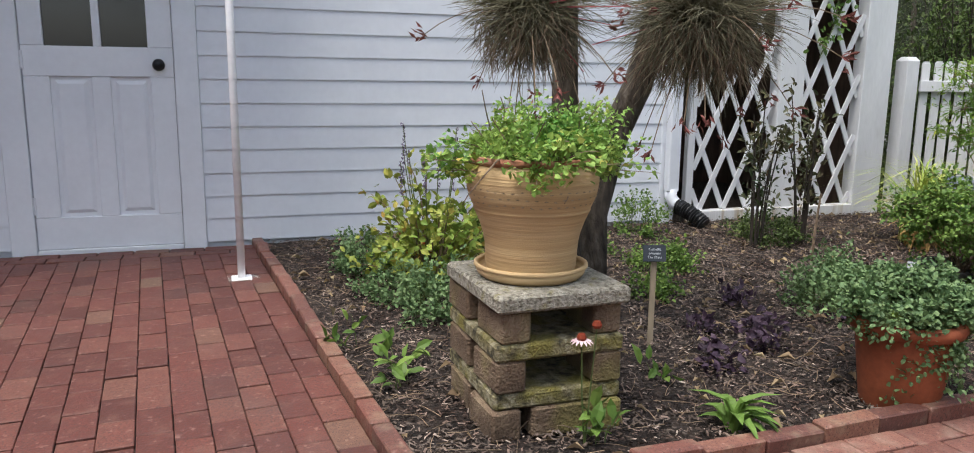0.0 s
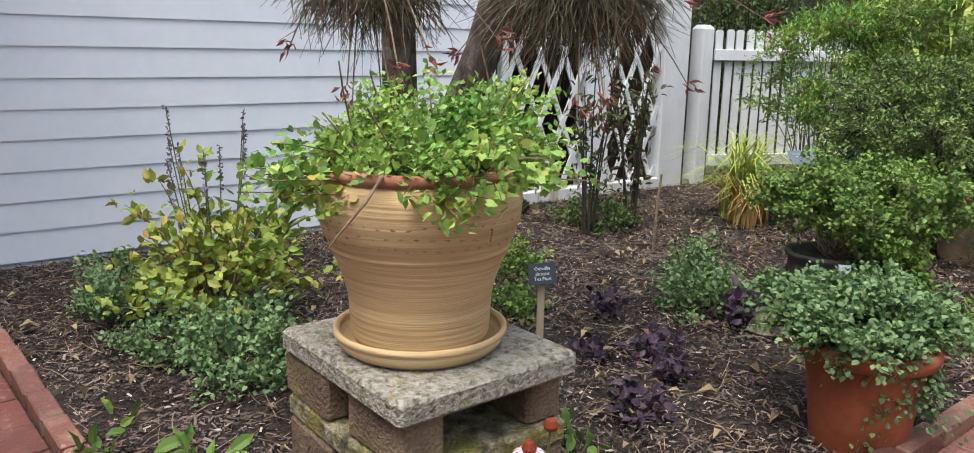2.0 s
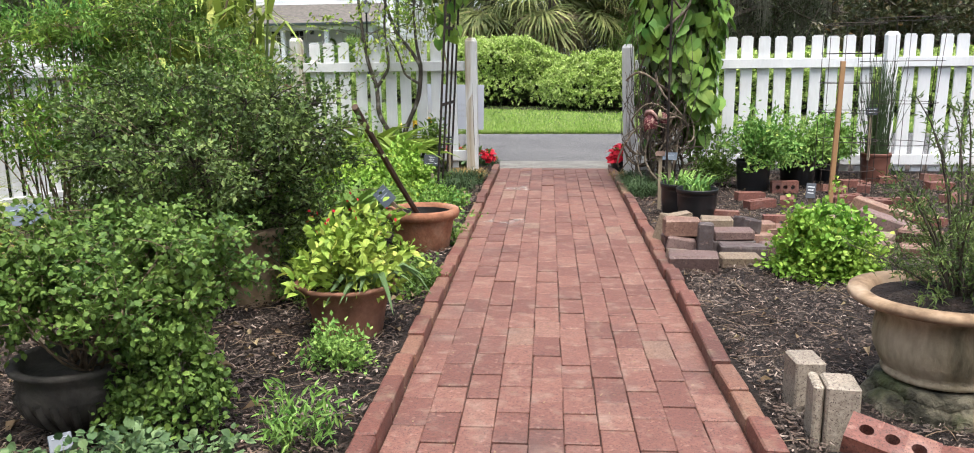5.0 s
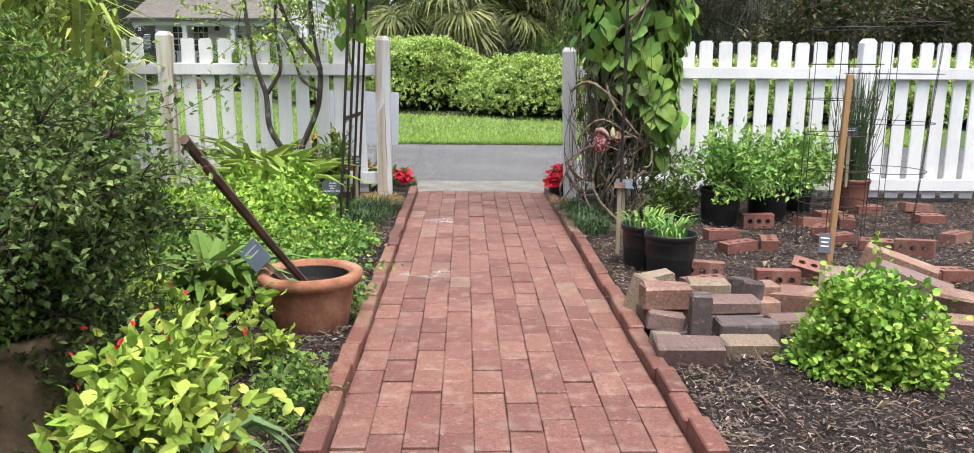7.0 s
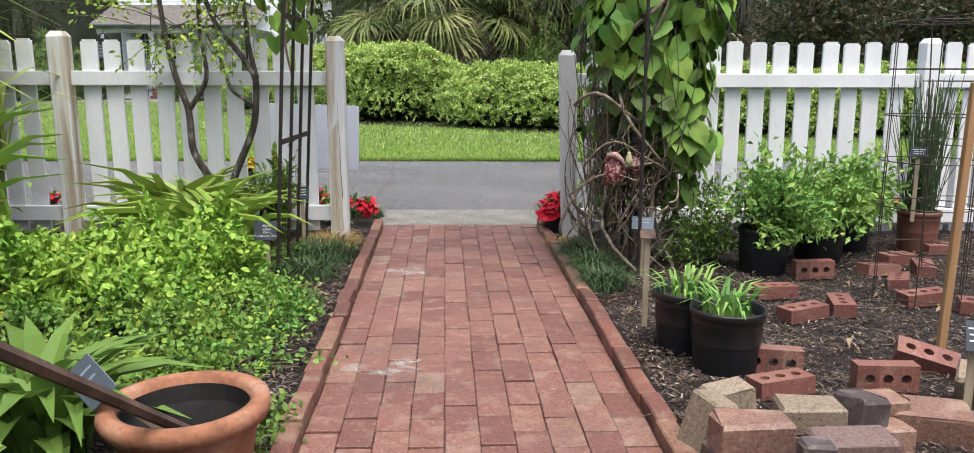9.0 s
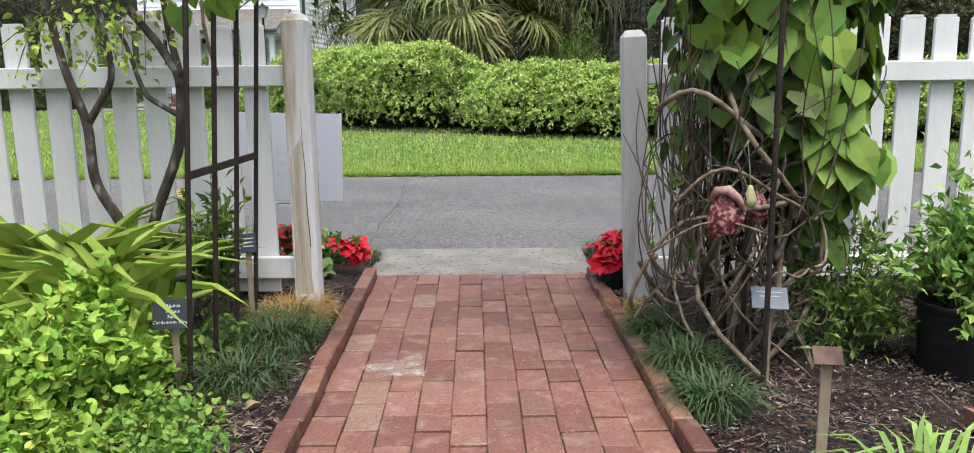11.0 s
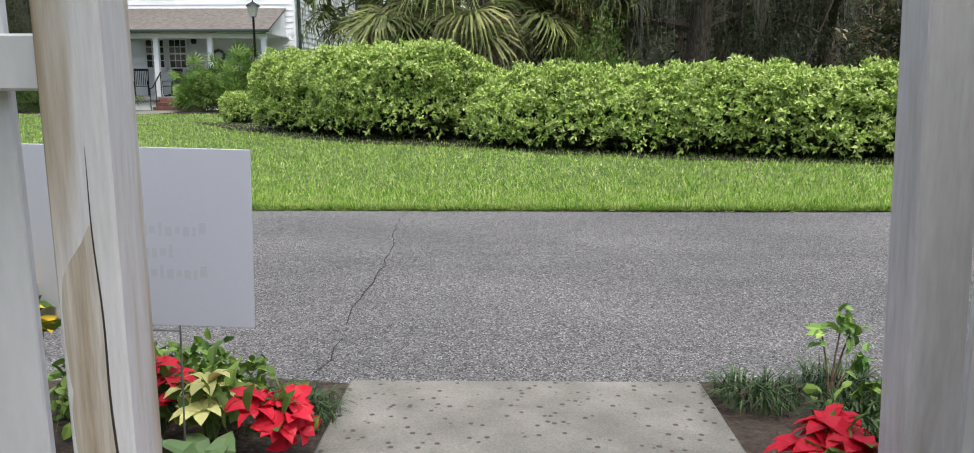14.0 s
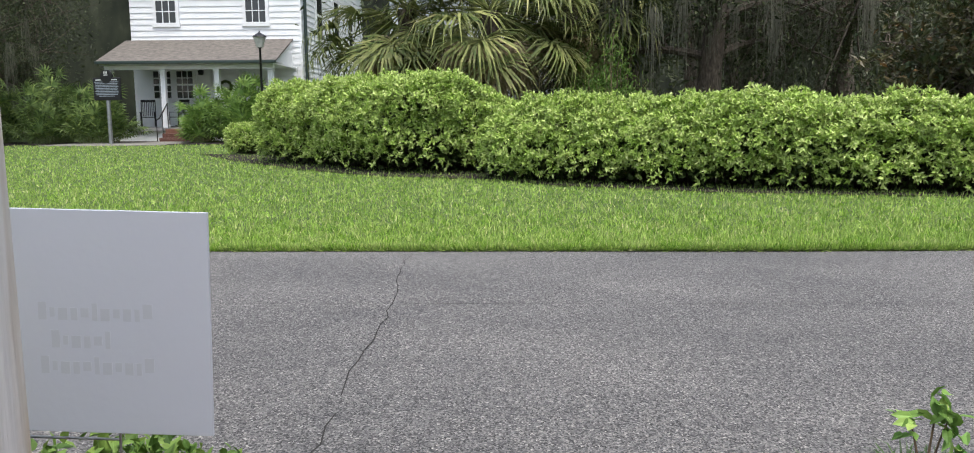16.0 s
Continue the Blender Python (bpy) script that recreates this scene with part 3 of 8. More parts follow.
# ---- plants in general ----
def bush_geo(base, tips, mids, per_stem, length, width, shape, start=0.35, tilt=0.6, spread=0.03, up=0.5, cup=0.15, tuft=0):
    """Leaves along many bent stems from base to tips."""
    m = len(tips)
    s = rng.uniform(start, 1.03, (m, per_stem, 1)) ** 0.8
    c = (1 - s) ** 2 * base[:, None] + 2 * s * (1 - s) * mids[:, None] + s * s * tips[:, None]
    t = 2 * (1 - s) * (mids - base)[:, None] + 2 * s * (tips - mids)[:, None]
    t = (t / (np.linalg.norm(t, axis=-1, keepdims=True) + 1e-9)).reshape(-1, 3)
    c = c.reshape(-1, 3) + rng.normal(0, spread, (m * per_stem, 3))
    d = rand_dirs(len(c), 0.1) + tilt * t
    n = rand_dirs(len(c), up * 3)
    k = rng.uniform(0.6, 1.15, len(c))
    return Geo().leaves(c, d, n, length * k, width * k, shape, cup)


def stems_for(loc, rx, ry, h, m, base_r, fan=0.9, low=0.25, lumps=0.25, zb=0.0, droop=0.0):
    """Base points, bends and tips of m stems that fill a rough dome."""
    a = rng.uniform(0, 2 * np.pi, m)
    e = np.arcsin(rng.uniform(low, 1.0, m))
    k = rng.uniform(0.55, 1.0, m) ** 0.5
    k *= 1 + lumps * np.sin(3 * a + loc[0] * 7) * np.cos(2 * e + loc[1] * 5)
    k *= np.where(rng.uniform(0, 1, m) < 0.14, rng.uniform(1.1, 1.3, m), 1.0) * rng.uniform(0.85, 1.05, m)
    tips = np.stack([np.cos(a) * np.cos(e) * rx * k, np.sin(a) * np.cos(e) * ry * k, zb + np.sin(e) * (h - zb) * k], 1)
    r = base_r * np.sqrt(rng.uniform(0, 1, m))
    base = np.stack([np.cos(a) * r, np.sin(a) * r, np.full(m, zb)], 1)
    mids = base + (tips - base) * np.array([0.35, 0.35, 0.75]) + rng.normal(0, 0.05 * rx, (m, 3))
    tips[:, 2] -= droop * np.hypot(tips[:, 0], tips[:, 1])
    return base, mids, tips


def bush(name, label, loc, rx, ry, h, m, per, length, width, leafm, stemm=None, shape="diamond", base_r=0.05, thick=0.004, category="shrub", low=0.2,
         zb=0.0, droop=0.0, start=0.3, spread=0.02, group="", up=0.5, lumps=0.25, tilt=0.6, parent=None):
    """A bush of bent stems and many leaves; under a parent it is one of its parts."""
    b, c, t = stems_for(loc, rx, ry, h, m, base_r, low=low, zb=zb, droop=droop, lumps=lumps)
    top = parent or thing(name, loc, 0, label, category, group)
    part("stem_growth", Geo().stems(b, c, t, thick, thick * 0.3), stemm or GREENST, top)
    part("foliage", bush_geo(b, t, c, per, length, width, shape, start, tilt, spread, up), leafm, top)
    return top


def clump_shrub(name, label, loc, rx, ry, z0, z1, clumps, twigs, per, length, width, leafm, stemm, size, base_r=0.06, zb=0.0, thick=0.006, category="shrub", shape="diamond", flat=0.6, squash=0.8):
    """A shrub of many leafy clumps on bent limbs, ragged in outline."""
    d = rand_dirs(clumps)
    k = rng.uniform(0.25, 1.0, (clumps, 1)) ** 0.45
    c = d * k * [rx, ry, (z1 - z0) / 2] * rng.uniform(squash, 1.12, (clumps, 1)) + [0, 0, (z0 + z1) / 2]
    a = rng.uniform(0, 6.28, clumps)
    b = np.stack([np.cos(a) * base_r, np.sin(a) * base_r, np.full(clumps, zb)], 1)
    top = thing(name, loc, 0, label, category)
    part("limb_growth", Geo().stems(b, (b + c) / 2 + rng.normal(0, 0.06, (clumps, 3)), c, thick, thick * 0.45), stemm, top)
    o = np.repeat(c, twigs, 0)
    e = rand_dirs(len(o), 0.12) * [1, 1, flat] + np.repeat(c - [0, 0, (z0 + z1) / 2], twigs, 0) * 0.35
    t = o + e * size * rng.uniform(0.5, 1.25, (len(o), 1))
    m = (o + t) / 2 + [0, 0, 0.15 * size]
    part("twig_growth", Geo().stems(o, m, t, thick * 0.4, thick * 0.15, 3, 3), stemm, top)
    part("foliage", bush_geo(o, t, m, per, length, width, shape, 0.15, 0.5, size * 0.09, 0.8), leafm, top)
    return top


def tuft(name, label, loc, m, length, width, leafm, base_r=0.05, lean=0.5, category="plant", zb=0.0, cup=0.3, group="", parent=None, up=1.0):
    """A tuft of arching blades."""
    a = rng.uniform(0, 2 * np.pi, m)
    r = base_r * np.sqrt(rng.uniform(0, 1, m))
    pos = np.stack([np.cos(a) * r, np.sin(a) * r, np.full(m, zb)], 1)
    a2 = a + rng.normal(0, 0.5, m)
    k = lean * rng.uniform(0.2, 1.3, m)
    way = np.stack([np.cos(a2) * k, np.sin(a2) * k, np.full(m, up)], 1)
    nor = np.stack([-np.cos(a2), -np.sin(a2), k + 0.2], 1)
    top = parent or thing(name, loc, 0, label, category, group)
    ll, ww = length * rng.uniform(0.55, 1.1, m), width * rng.uniform(0.7, 1.2, m)
    if m <= 100 and width >= 0.03:
        leaf_parts("leaf", pos, way, nor, ll, ww, "strap", cup, leafm, top)
    else:
        part("leaf_tuft", Geo().leaves(pos, way, nor, ll, ww, "blade", cup), leafm, top)
    return top


# ---- ground, road, lawn ----
def grid(x0, x1, y0, y1, nx, ny, z, amp, freq=3.0):
    xs, ys = np.linspace(x0, x1, nx + 1), np.linspace(y0, y1, ny + 1)
    v = [(x, y, z + amp * noise.noise(Vector((x * freq, y * freq, z)))) for y in ys for x in xs]
    i, j = np.meshgrid(np.arange(ny), np.arange(nx), indexing="ij")
    q = np.stack([i * (nx + 1) + j, i * (nx + 1) + j + 1, (i + 1) * (nx + 1) + j + 1, (i + 1) * (nx + 1) + j], -1).reshape(-1, 4)
    return Geo().add(v, q)


def left_x(y):
    return -0.515 - 0.0405 * y


def right_x(y):
    return 0.533 - 0.0275 * y


structure("ground", grid(-300, 300, -300, 300, 40, 40, -0.09, 0.0), GROUND, "flat grassy ground reaching far off", "ground")
structure("road", grid(-60, 60, 0.65, 4.43, 60, 4, -0.022, 0.012, 0.8), ASPHALT, "narrow grey asphalt lane with worn aggregate", "road", True)
structure("lawn_soil", grid(-60, 60, 4.40, 32, 60, 30, -0.015, 0.01), GROUND, "mown bright green lawn across the lane", "lawn")
def bed(xa, xb, y0):
    """A bed between two edges, each given by a function of y."""
    ny, nx = 170, 80
    v = []
    for s in np.linspace(0, 1, ny + 1):
        for k in np.linspace(0, 1, nx + 1):
            y = y0(k) * (1 - s)
            x = xa(y) + (xb(y) - xa(y)) * k
            v.append((x, y, 0.004 + 0.022 * noise.noise(Vector((x * 4, y * 4, 0))) + 0.012 * noise.noise(Vector((x * 14, y * 14, 3)))))
    i, j = np.meshgrid(np.arange(ny), np.arange(nx), indexing="ij")
    q = np.stack([i * (nx + 1) + j, i * (nx + 1) + j + 1, (i + 1) * (nx + 1) + j + 1, (i + 1) * (nx + 1) + j], -1).reshape(-1, 4)
    return Geo().add(v, q)


structure("bed_left", bed(lambda y: -3.5, lambda y: left_x(y) - 0.05, lambda k: -8.78 + 0.25 * k), MULCH, "garden bed of dark shredded bark mulch", "garden bed", True)
structure("bed_right", bed(lambda y: right_x(y) + 0.05, lambda y: 5.2, lambda k: -8.5), MULCH, "garden bed of dark shredded bark mulch", "garden bed", True)
structure("verge_left", grid(-60, -0.57, 0.0, 0.67, 200, 6, -0.012, 0.02, 4), SOIL, "narrow planted strip of dark soil by the lane", "verge")
structure("verge_right", grid(0.57, 60, 0.0, 0.67, 200, 6, -0.012, 0.02, 4), SOIL, "narrow planted strip of dark soil by the lane", "verge")

# ---- paths of brick ----
PB = 0.192


def path_joints():
    g = Geo()
    ys = np.linspace(-8.6, 0.0, 12)
    for y0, y1 in zip(ys, ys[1:]):
        g.add([(left_x(y0) - 0.01, y0, -0.005), (right_x(y0) + 0.01, y0, -0.005), (right_x(y1) + 0.01, y1, -0.005), (left_x(y1) - 0.01, y1, -0.005)], [(0, 1, 2, 3)])
    return g


path = structure("path_main", path_joints(), SAND, "straight garden path of worn red brick pavers", "path")
path_side = structure("path_side", Geo().box(-3.47, 4.2, -10.6, -8.62, -0.05, -0.006), SANDD, "red brick path leading up to a door", "path")
slab = structure("threshold_slab", Geo().box(-0.58, 0.58, 0.003, 0.645, -0.1, 0.004, 0.008), SLABC, "pitted grey concrete slab at the end of the path", "slab")


# ---- the white picket fence ----
def picket_run(x0, x1, y, name, label, pitch=0.1405, w=0.098, h=1.225, ang=0.0, origin=(0, 0), group="white picket fence panels", first=None, low=0.155, high=0.96):
    """A panel: two rails with pickets behind them."""
    top = thing(name, (origin[0], origin[1], 0), ang, label, "fence", group)
    part("top_rail", Geo().box(x0, x1, y - 0.035, y, high, high + 0.085, 0.004), FENCEP, top)
    part("bottom_rail", Geo().box(x0, x1, y - 0.035, y, low, low + 0.092, 0.004), FENCEP, top)
    me = Geo()
    me.box(-w / 2, w / 2, 0, 0.019, low - 0.06, h - 0.012, 0.003).box(-w / 2 + 0.012, w / 2 - 0.012, 0.0, 0.019, h - 0.0125, h, 0.0)
    me = me.mesh("picket")
    me.materials.append(FENCEP)
    x = (first if first is not None else x0 + 0.05) + w / 2
    while x < x1 - w / 2 + 0.02:
        place(new("picket", me), pose(x, y + 0.002, rng.normal(0, 0.004), 0, rng.normal(0, 0.4), 0), top)
        x += pitch
    return top


def post(x, y, h, material, w=0.1, name="fence_post", label="square white painted fence post with a pointed cap"):
    top = thing(name, (x, y, 0), 0, label, "post", "fence posts")
    part("shaft", Geo().box(-w / 2, w / 2, -w / 2, w / 2, -0.05, h - 0.03, 0.004), material, top)
    k = w / 2
    g = Geo().add([(-k, -k, h - 0.03), (k, -k, h - 0.03), (k, k, h - 0.03), (-k, k, h - 0.03), (-k * .6, -k * .6, h), (k * .6, -k * .6, h), (k * .6, k * .6, h), (-k * .6, k * .6, h)],
                  [(0, 1, 5, 4), (1, 2, 6, 5), (2, 3, 7, 6), (3, 0, 4, 7), (4, 5, 6, 7)])
    part("cap", g, material, top)
    return top


FY = -0.62
picket_run(-2.25, -0.755, FY, "picket_fence", "white picket fence panel beside the garden gateway")
picket_run(-4.3, -2.35, FY, "picket_fence", "white picket fence panel partly hidden by tall plants")
FR = -0.43
picket_run(0.745, 2.865, FR, "picket_fence", "white picket fence panel behind potted plants", 0.1457, 0.1, first=0.80, low=0.10, high=0.95)
picket_run(2.975, 5.2, FR, "picket_fence", "white picket fence panel at the corner of the garden", 0.1457, 0.1, first=3.03, low=0.10, high=0.95)
gate_post = post(-0.705, -0.65, 1.245, WORN, label="weathered gate post with paint worn to bare wood")
# paint gone from the lower garden face, up to a long drying crack
wear, seed_wear = Geo(), np.random.default_rng(41)
zs = np.linspace(0.1, 0.76, 26)
split = 0.031 - 0.022 * zs + 0.0015 * np.sin(zs * 23)
left = np.minimum(-0.044 + np.abs(seed_wear.normal(0, 0.003, 26)) + 0.06 * np.clip((zs - 0.66) / 0.1, 0, 1) ** 1.5, split - 0.004)
for k in range(25):
    wear.add([(left[k], -0.0512, zs[k]), (split[k], -0.0512, zs[k]), (split[k + 1], -0.0512, zs[k + 1]), (left[k + 1], -0.0512, zs[k + 1])], [(0, 1, 2, 3)])
part("bare_patch", wear, BAREWOOD, gate_post, "brown bare wood where the paint has worn off")
zc = np.linspace(0.3, 0.88, 30)
part("crack", Geo().tube(np.stack([0.031 - 0.022 * zc + 0.0015 * np.sin(zc * 23), np.full(30, -0.0505), zc], 1), 0.0022 * np.sqrt(np.clip((0.885 - zc) / 0.5, 0.02, 1)), 5), plain("crack_in_wood", (0.05, 0.04, 0.03), 0.9), gate_post, "long dark drying crack")
post(0.716, -0.45, 1.175, GREYPOST, label="grey weathered gate post wrapped by a vine").matrix_basis = pose(0.716, -0.45, 0, 0, -1.9, 0)
post(-2.30, -0.65, 1.27, WORN, label="weathered fence post with flaking white paint")
post(2.92, -0.45, 1.25, FENCEP)
picket_run(0.10, 1.5, 0, "garden_gate", "white picket gate with close narrow boards", 0.088, 0.062, 1.19, 68, (-3.50, -3.86), "side gate", 0.12, 0.135, 0.955)
post(-3.50, -3.86, 1.22, FENCEP, 0.12, label="white square post of the side gate")


# ---- the shed with lattice porch ----
WX = -3.48
wall_west = thing("wall_west", (0, 0, 0), 0, "white clapboard wall of a garden building", "wall", "", "structure")
g = Geo().box(WX - 0.2, WX - 0.022, -14.0, -10.12, -0.1, 2.9).box(WX - 0.2, WX - 0.022, -9.08, -5.99, -0.1, 2.9).box(WX - 0.2, WX - 0.022, -10.12, -9.08, 2.16, 2.9)
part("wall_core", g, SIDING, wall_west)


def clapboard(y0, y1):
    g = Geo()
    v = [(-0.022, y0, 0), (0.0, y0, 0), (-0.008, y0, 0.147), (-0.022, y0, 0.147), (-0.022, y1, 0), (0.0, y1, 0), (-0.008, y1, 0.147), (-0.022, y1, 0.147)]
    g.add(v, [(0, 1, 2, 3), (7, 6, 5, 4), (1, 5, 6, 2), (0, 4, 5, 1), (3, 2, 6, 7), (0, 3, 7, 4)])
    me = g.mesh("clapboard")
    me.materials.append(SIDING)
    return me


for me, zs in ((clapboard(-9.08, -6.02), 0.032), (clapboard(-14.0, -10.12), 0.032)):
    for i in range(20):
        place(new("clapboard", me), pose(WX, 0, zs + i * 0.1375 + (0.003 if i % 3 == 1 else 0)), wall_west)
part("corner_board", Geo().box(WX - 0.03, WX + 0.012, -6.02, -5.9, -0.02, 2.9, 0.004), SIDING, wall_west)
structure("trim", Geo().box(WX - 0.05, WX + 0.015, -9.21, -9.081, -0.02, 2.16, 0.004).box(WX - 0.05, WX + 0.015, -10.119, -9.99, -0.02, 2.16, 0.004)
          .box(WX - 0.05, WX + 0.017, -9.989, -9.211, 2.05, 2.159, 0.004), DOORP, "white painted casing around the door", "trim")


def door():
    y0, y1, z0, z1 = -9.987, -9.213, 0.03, 2.05
    top = thing("door_1", (0, 0, 0), 0, "closed white panelled door with dark glass panes", "door", "", "structure")
    x1 = WX - 0.005
    rails = [(y0, y1, z0, 0.212), (y0, y1, 1.003, 1.168), (y0, y1, 1.9, z1), (y0, -9.855, 0.2125, 1.0025), (-9.647, -9.549, 0.2125, 1.0025), (-9.34, y1, 0.2125, 1.0025),
             (y0, -9.872, 1.1685, 1.8995), (-9.626, -9.585, 1.1685, 1.8995), (-9.346, y1, 1.1685, 1.8995)]
    for a, b, c, d in rails:
        part("rail", Geo().box(x1 - 0.04, x1, a, b, c, d, 0.003), DOORP, top)
    for a, b in ((-9.855, -9.647), (-9.549, -9.34)):
        g = Geo()
        m_, p_ = x1 - 0.016, x1 - 0.006
        v = []
        for k, x in ((0, m_), (0.022, m_), (0.042, p_)):
            v += [(x, a + k, 0.2125 + k), (x, b - k, 0.2125 + k), (x, b - k, 1.0025 - k), (x, a + k, 1.0025 - k)]
        f = [(r * 4 + i, r * 4 + (i + 1) % 4, r * 4 + 4 + (i + 1) % 4, r * 4 + 4 + i) for r in range(2) for i in range(4)] + [(8, 9, 10, 11)]
        part("panel", g.add(v, f), DOORP, top)
    for a, b in ((-9.872, -9.626), (-9.585, -9.346)):
        part("pane", Geo().box(x1 - 0.026, x1 - 0.02, a, b, 1.1685, 1.8995), GLASSD, top, "dark reflecting glass pane")
    kn = Geo().lathe([(0.0, 0.0), (0.034, 0.0), (0.034, 0.006), (0.012, 0.01), (0.012, 0.03), (0.026, 0.04), (0.029, 0.05), (0.022, 0.06), (0, 0.063)], n=24)
    kp = part("door_knob", kn, BLACKMETAL, top, "round dark metal knob", True)
    kp.matrix_basis = pose(x1, -9.293, 1.072, 0, 90, 0)
    for z in (1.09, 0.28):
        part("hinge", Geo().box(x1 - 0.004, x1 + 0.008, -9.996, -9.978, z - 0.05, z + 0.05, 0.002), DOORP, top)


door()
structure("door_sill", Geo().box(WX - 0.1, WX + 0.01, -9.988, -9.212, -0.03, 0.027, 0.004), DOORP, "white painted sill under the door", "sill")


def lattice(y0, y1, z0, z1):
    """Crossed laths, clipped to the opening."""
    top = thing("lattice_screen", (0, 0, 0), 0, "white painted lattice screen of crossed laths", "lattice", "lattice screens")
    for sgn, x in ((1, WX - 0.015), (-1, WX - 0.028)):
        k = 2.2
        c = y0 - (z1 - z0) / k - 0.2
        while c < y1 + (z1 - z0) / k + 0.2:
            ya, za, yb, zb = c, z0, c + sgn * (z1 - z0) / k, z1
            pts = []
            for q in np.linspace(0, 1, 200):
                y = ya + (yb - ya) * q
                if y0 <= y <= y1:
                    pts.append((y, za + (zb - za) * q))
            if len(pts) > 3:
                (ya, za), (yb, zb) = pts[0], pts[-1]
                w = 0.019
                d = np.array([yb - ya, zb - za])
                d /= np.linalg.norm(d)
                n2 = np.array([-d[1], d[0]]) * w
                v = [(x + e, y + s * n2[0], z + s * n2[1]) for e in (-0.006, 0.006) for (y, z) in ((ya, za), (yb, zb)) for s in (-1, 1)]
                part("lath", Geo().add(v, [(0, 1, 3, 2), (4, 6, 7, 5), (0, 4, 5, 1), (2, 3, 7, 6), (1, 5, 7, 3), (0, 2, 6, 4)]), FENCEP, top)
            c += 0.205
    return top


lattice(-5.74, -5.07, 0.09, 2.2)
lattice(-4.84, -4.32, 0.09, 2.2)
structure("porch_post_1", Geo().box(WX - 0.1, WX + 0.012, -5.066, -4.844, -0.05, 2.6, 0.005), FENCEP, "white boxed porch post between lattice screens", "post")
structure("porch_post_2", Geo().box(WX - 0.1, WX + 0.02, -4.316, -4.05, -0.05, 2.6, 0.005), FENCEP, "white boxed porch corner post", "post")
structure("porch_post_3", Geo().box(WX - 0.05, WX + 0.005, -5.80, -5.744, -0.05, 2.6, 0.004), FENCEP, "white framing board beside the lattice", "post")
structure("porch_sill", Geo().box(WX - 0.06, WX + 0.03, -5.80, -4.32, 0.0, 0.085, 0.005), WORN, "white painted sill board under the lattice, chipped", "sill")
structure("porch_header", Geo().box(WX - 0.1, WX + 0.01, -5.9, -4.05, 2.2, 2.6, 0.005), FENCEP, "white header board over the lattice", "trim")
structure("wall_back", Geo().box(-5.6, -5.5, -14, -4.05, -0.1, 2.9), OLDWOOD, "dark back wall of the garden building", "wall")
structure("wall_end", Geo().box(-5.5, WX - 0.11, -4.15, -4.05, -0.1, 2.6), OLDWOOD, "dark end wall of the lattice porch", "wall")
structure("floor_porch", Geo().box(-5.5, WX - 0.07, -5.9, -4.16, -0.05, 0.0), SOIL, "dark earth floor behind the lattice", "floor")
structure("roof_shed", Geo().add([(-5.9, -14.2, 2.9), (-3.3, -14.2, 2.9), (-3.3, -3.9, 2.9), (-5.9, -3.9, 2.9), (-4.6, -14.2, 3.8), (-4.6, -3.9, 3.8)],
          [(1, 2, 5, 4), (0, 4, 5, 3), (0, 1, 4), (3, 5, 2)]).add([(-5.9, -14.2, 2.89), (-3.3, -14.2, 2.89), (-3.3, -3.9, 2.89), (-5.9, -3.9, 2.89)], [(0, 3, 2, 1)]), SHINGLE,
          "grey shingled roof of the garden building", "roof")
ds = thing("downspout", (WX + 0.05, -5.95, 0), 0, "white rectangular downspout with a black corrugated hose", "downspout")
part("pipe", Geo().box(-0.035, 0.035, -0.045, 0.045, 0.24, 2.6, 0.008), SIDING, ds)
part("elbow", Geo().tube([(0, 0, 0.26), (0.0, 0, 0.2), (0.03, 0.02, 0.16), (0.06, 0.04, 0.135)], [0.045, 0.045, 0.045, 0.043], 12), SIDING, ds, smooth=True)
hp = np.linspace(0, 1, 40)
part("corrugated_hose", Geo().tube(np.stack([0.05 + 0.2 * hp, 0.03 + 0.1 * hp, 0.14 - 0.10 * hp ** 1.4], 1), 0.05 + 0.007 * np.sin(hp * 75), 14), PLASTIC, ds, "black ribbed plastic hose")
pole = thing("support_pole", (-2.622, -8.905, 0), 0, "slender white pole with flaking paint", "pole")
part("shaft", Geo().tube([(0, 0, 0), (-0.01, 0, 1.2), (-0.015, 0, 2.52)], 0.019, 12), FLAKED, pole, smooth=True)
part("base_plate", Geo().box(-0.05, 0.05, -0.05, 0.05, 0, 0.012, 0.003), FLAKED, pole)
structure("mortar_patch_pole", Geo().lathe([(0.13, -0.002), (0.11, 0.007), (0, 0.008)], -2.6, -8.92, 14, 0.12), PATCHM, "rough mortar patch around the foot of a pole", "patch")

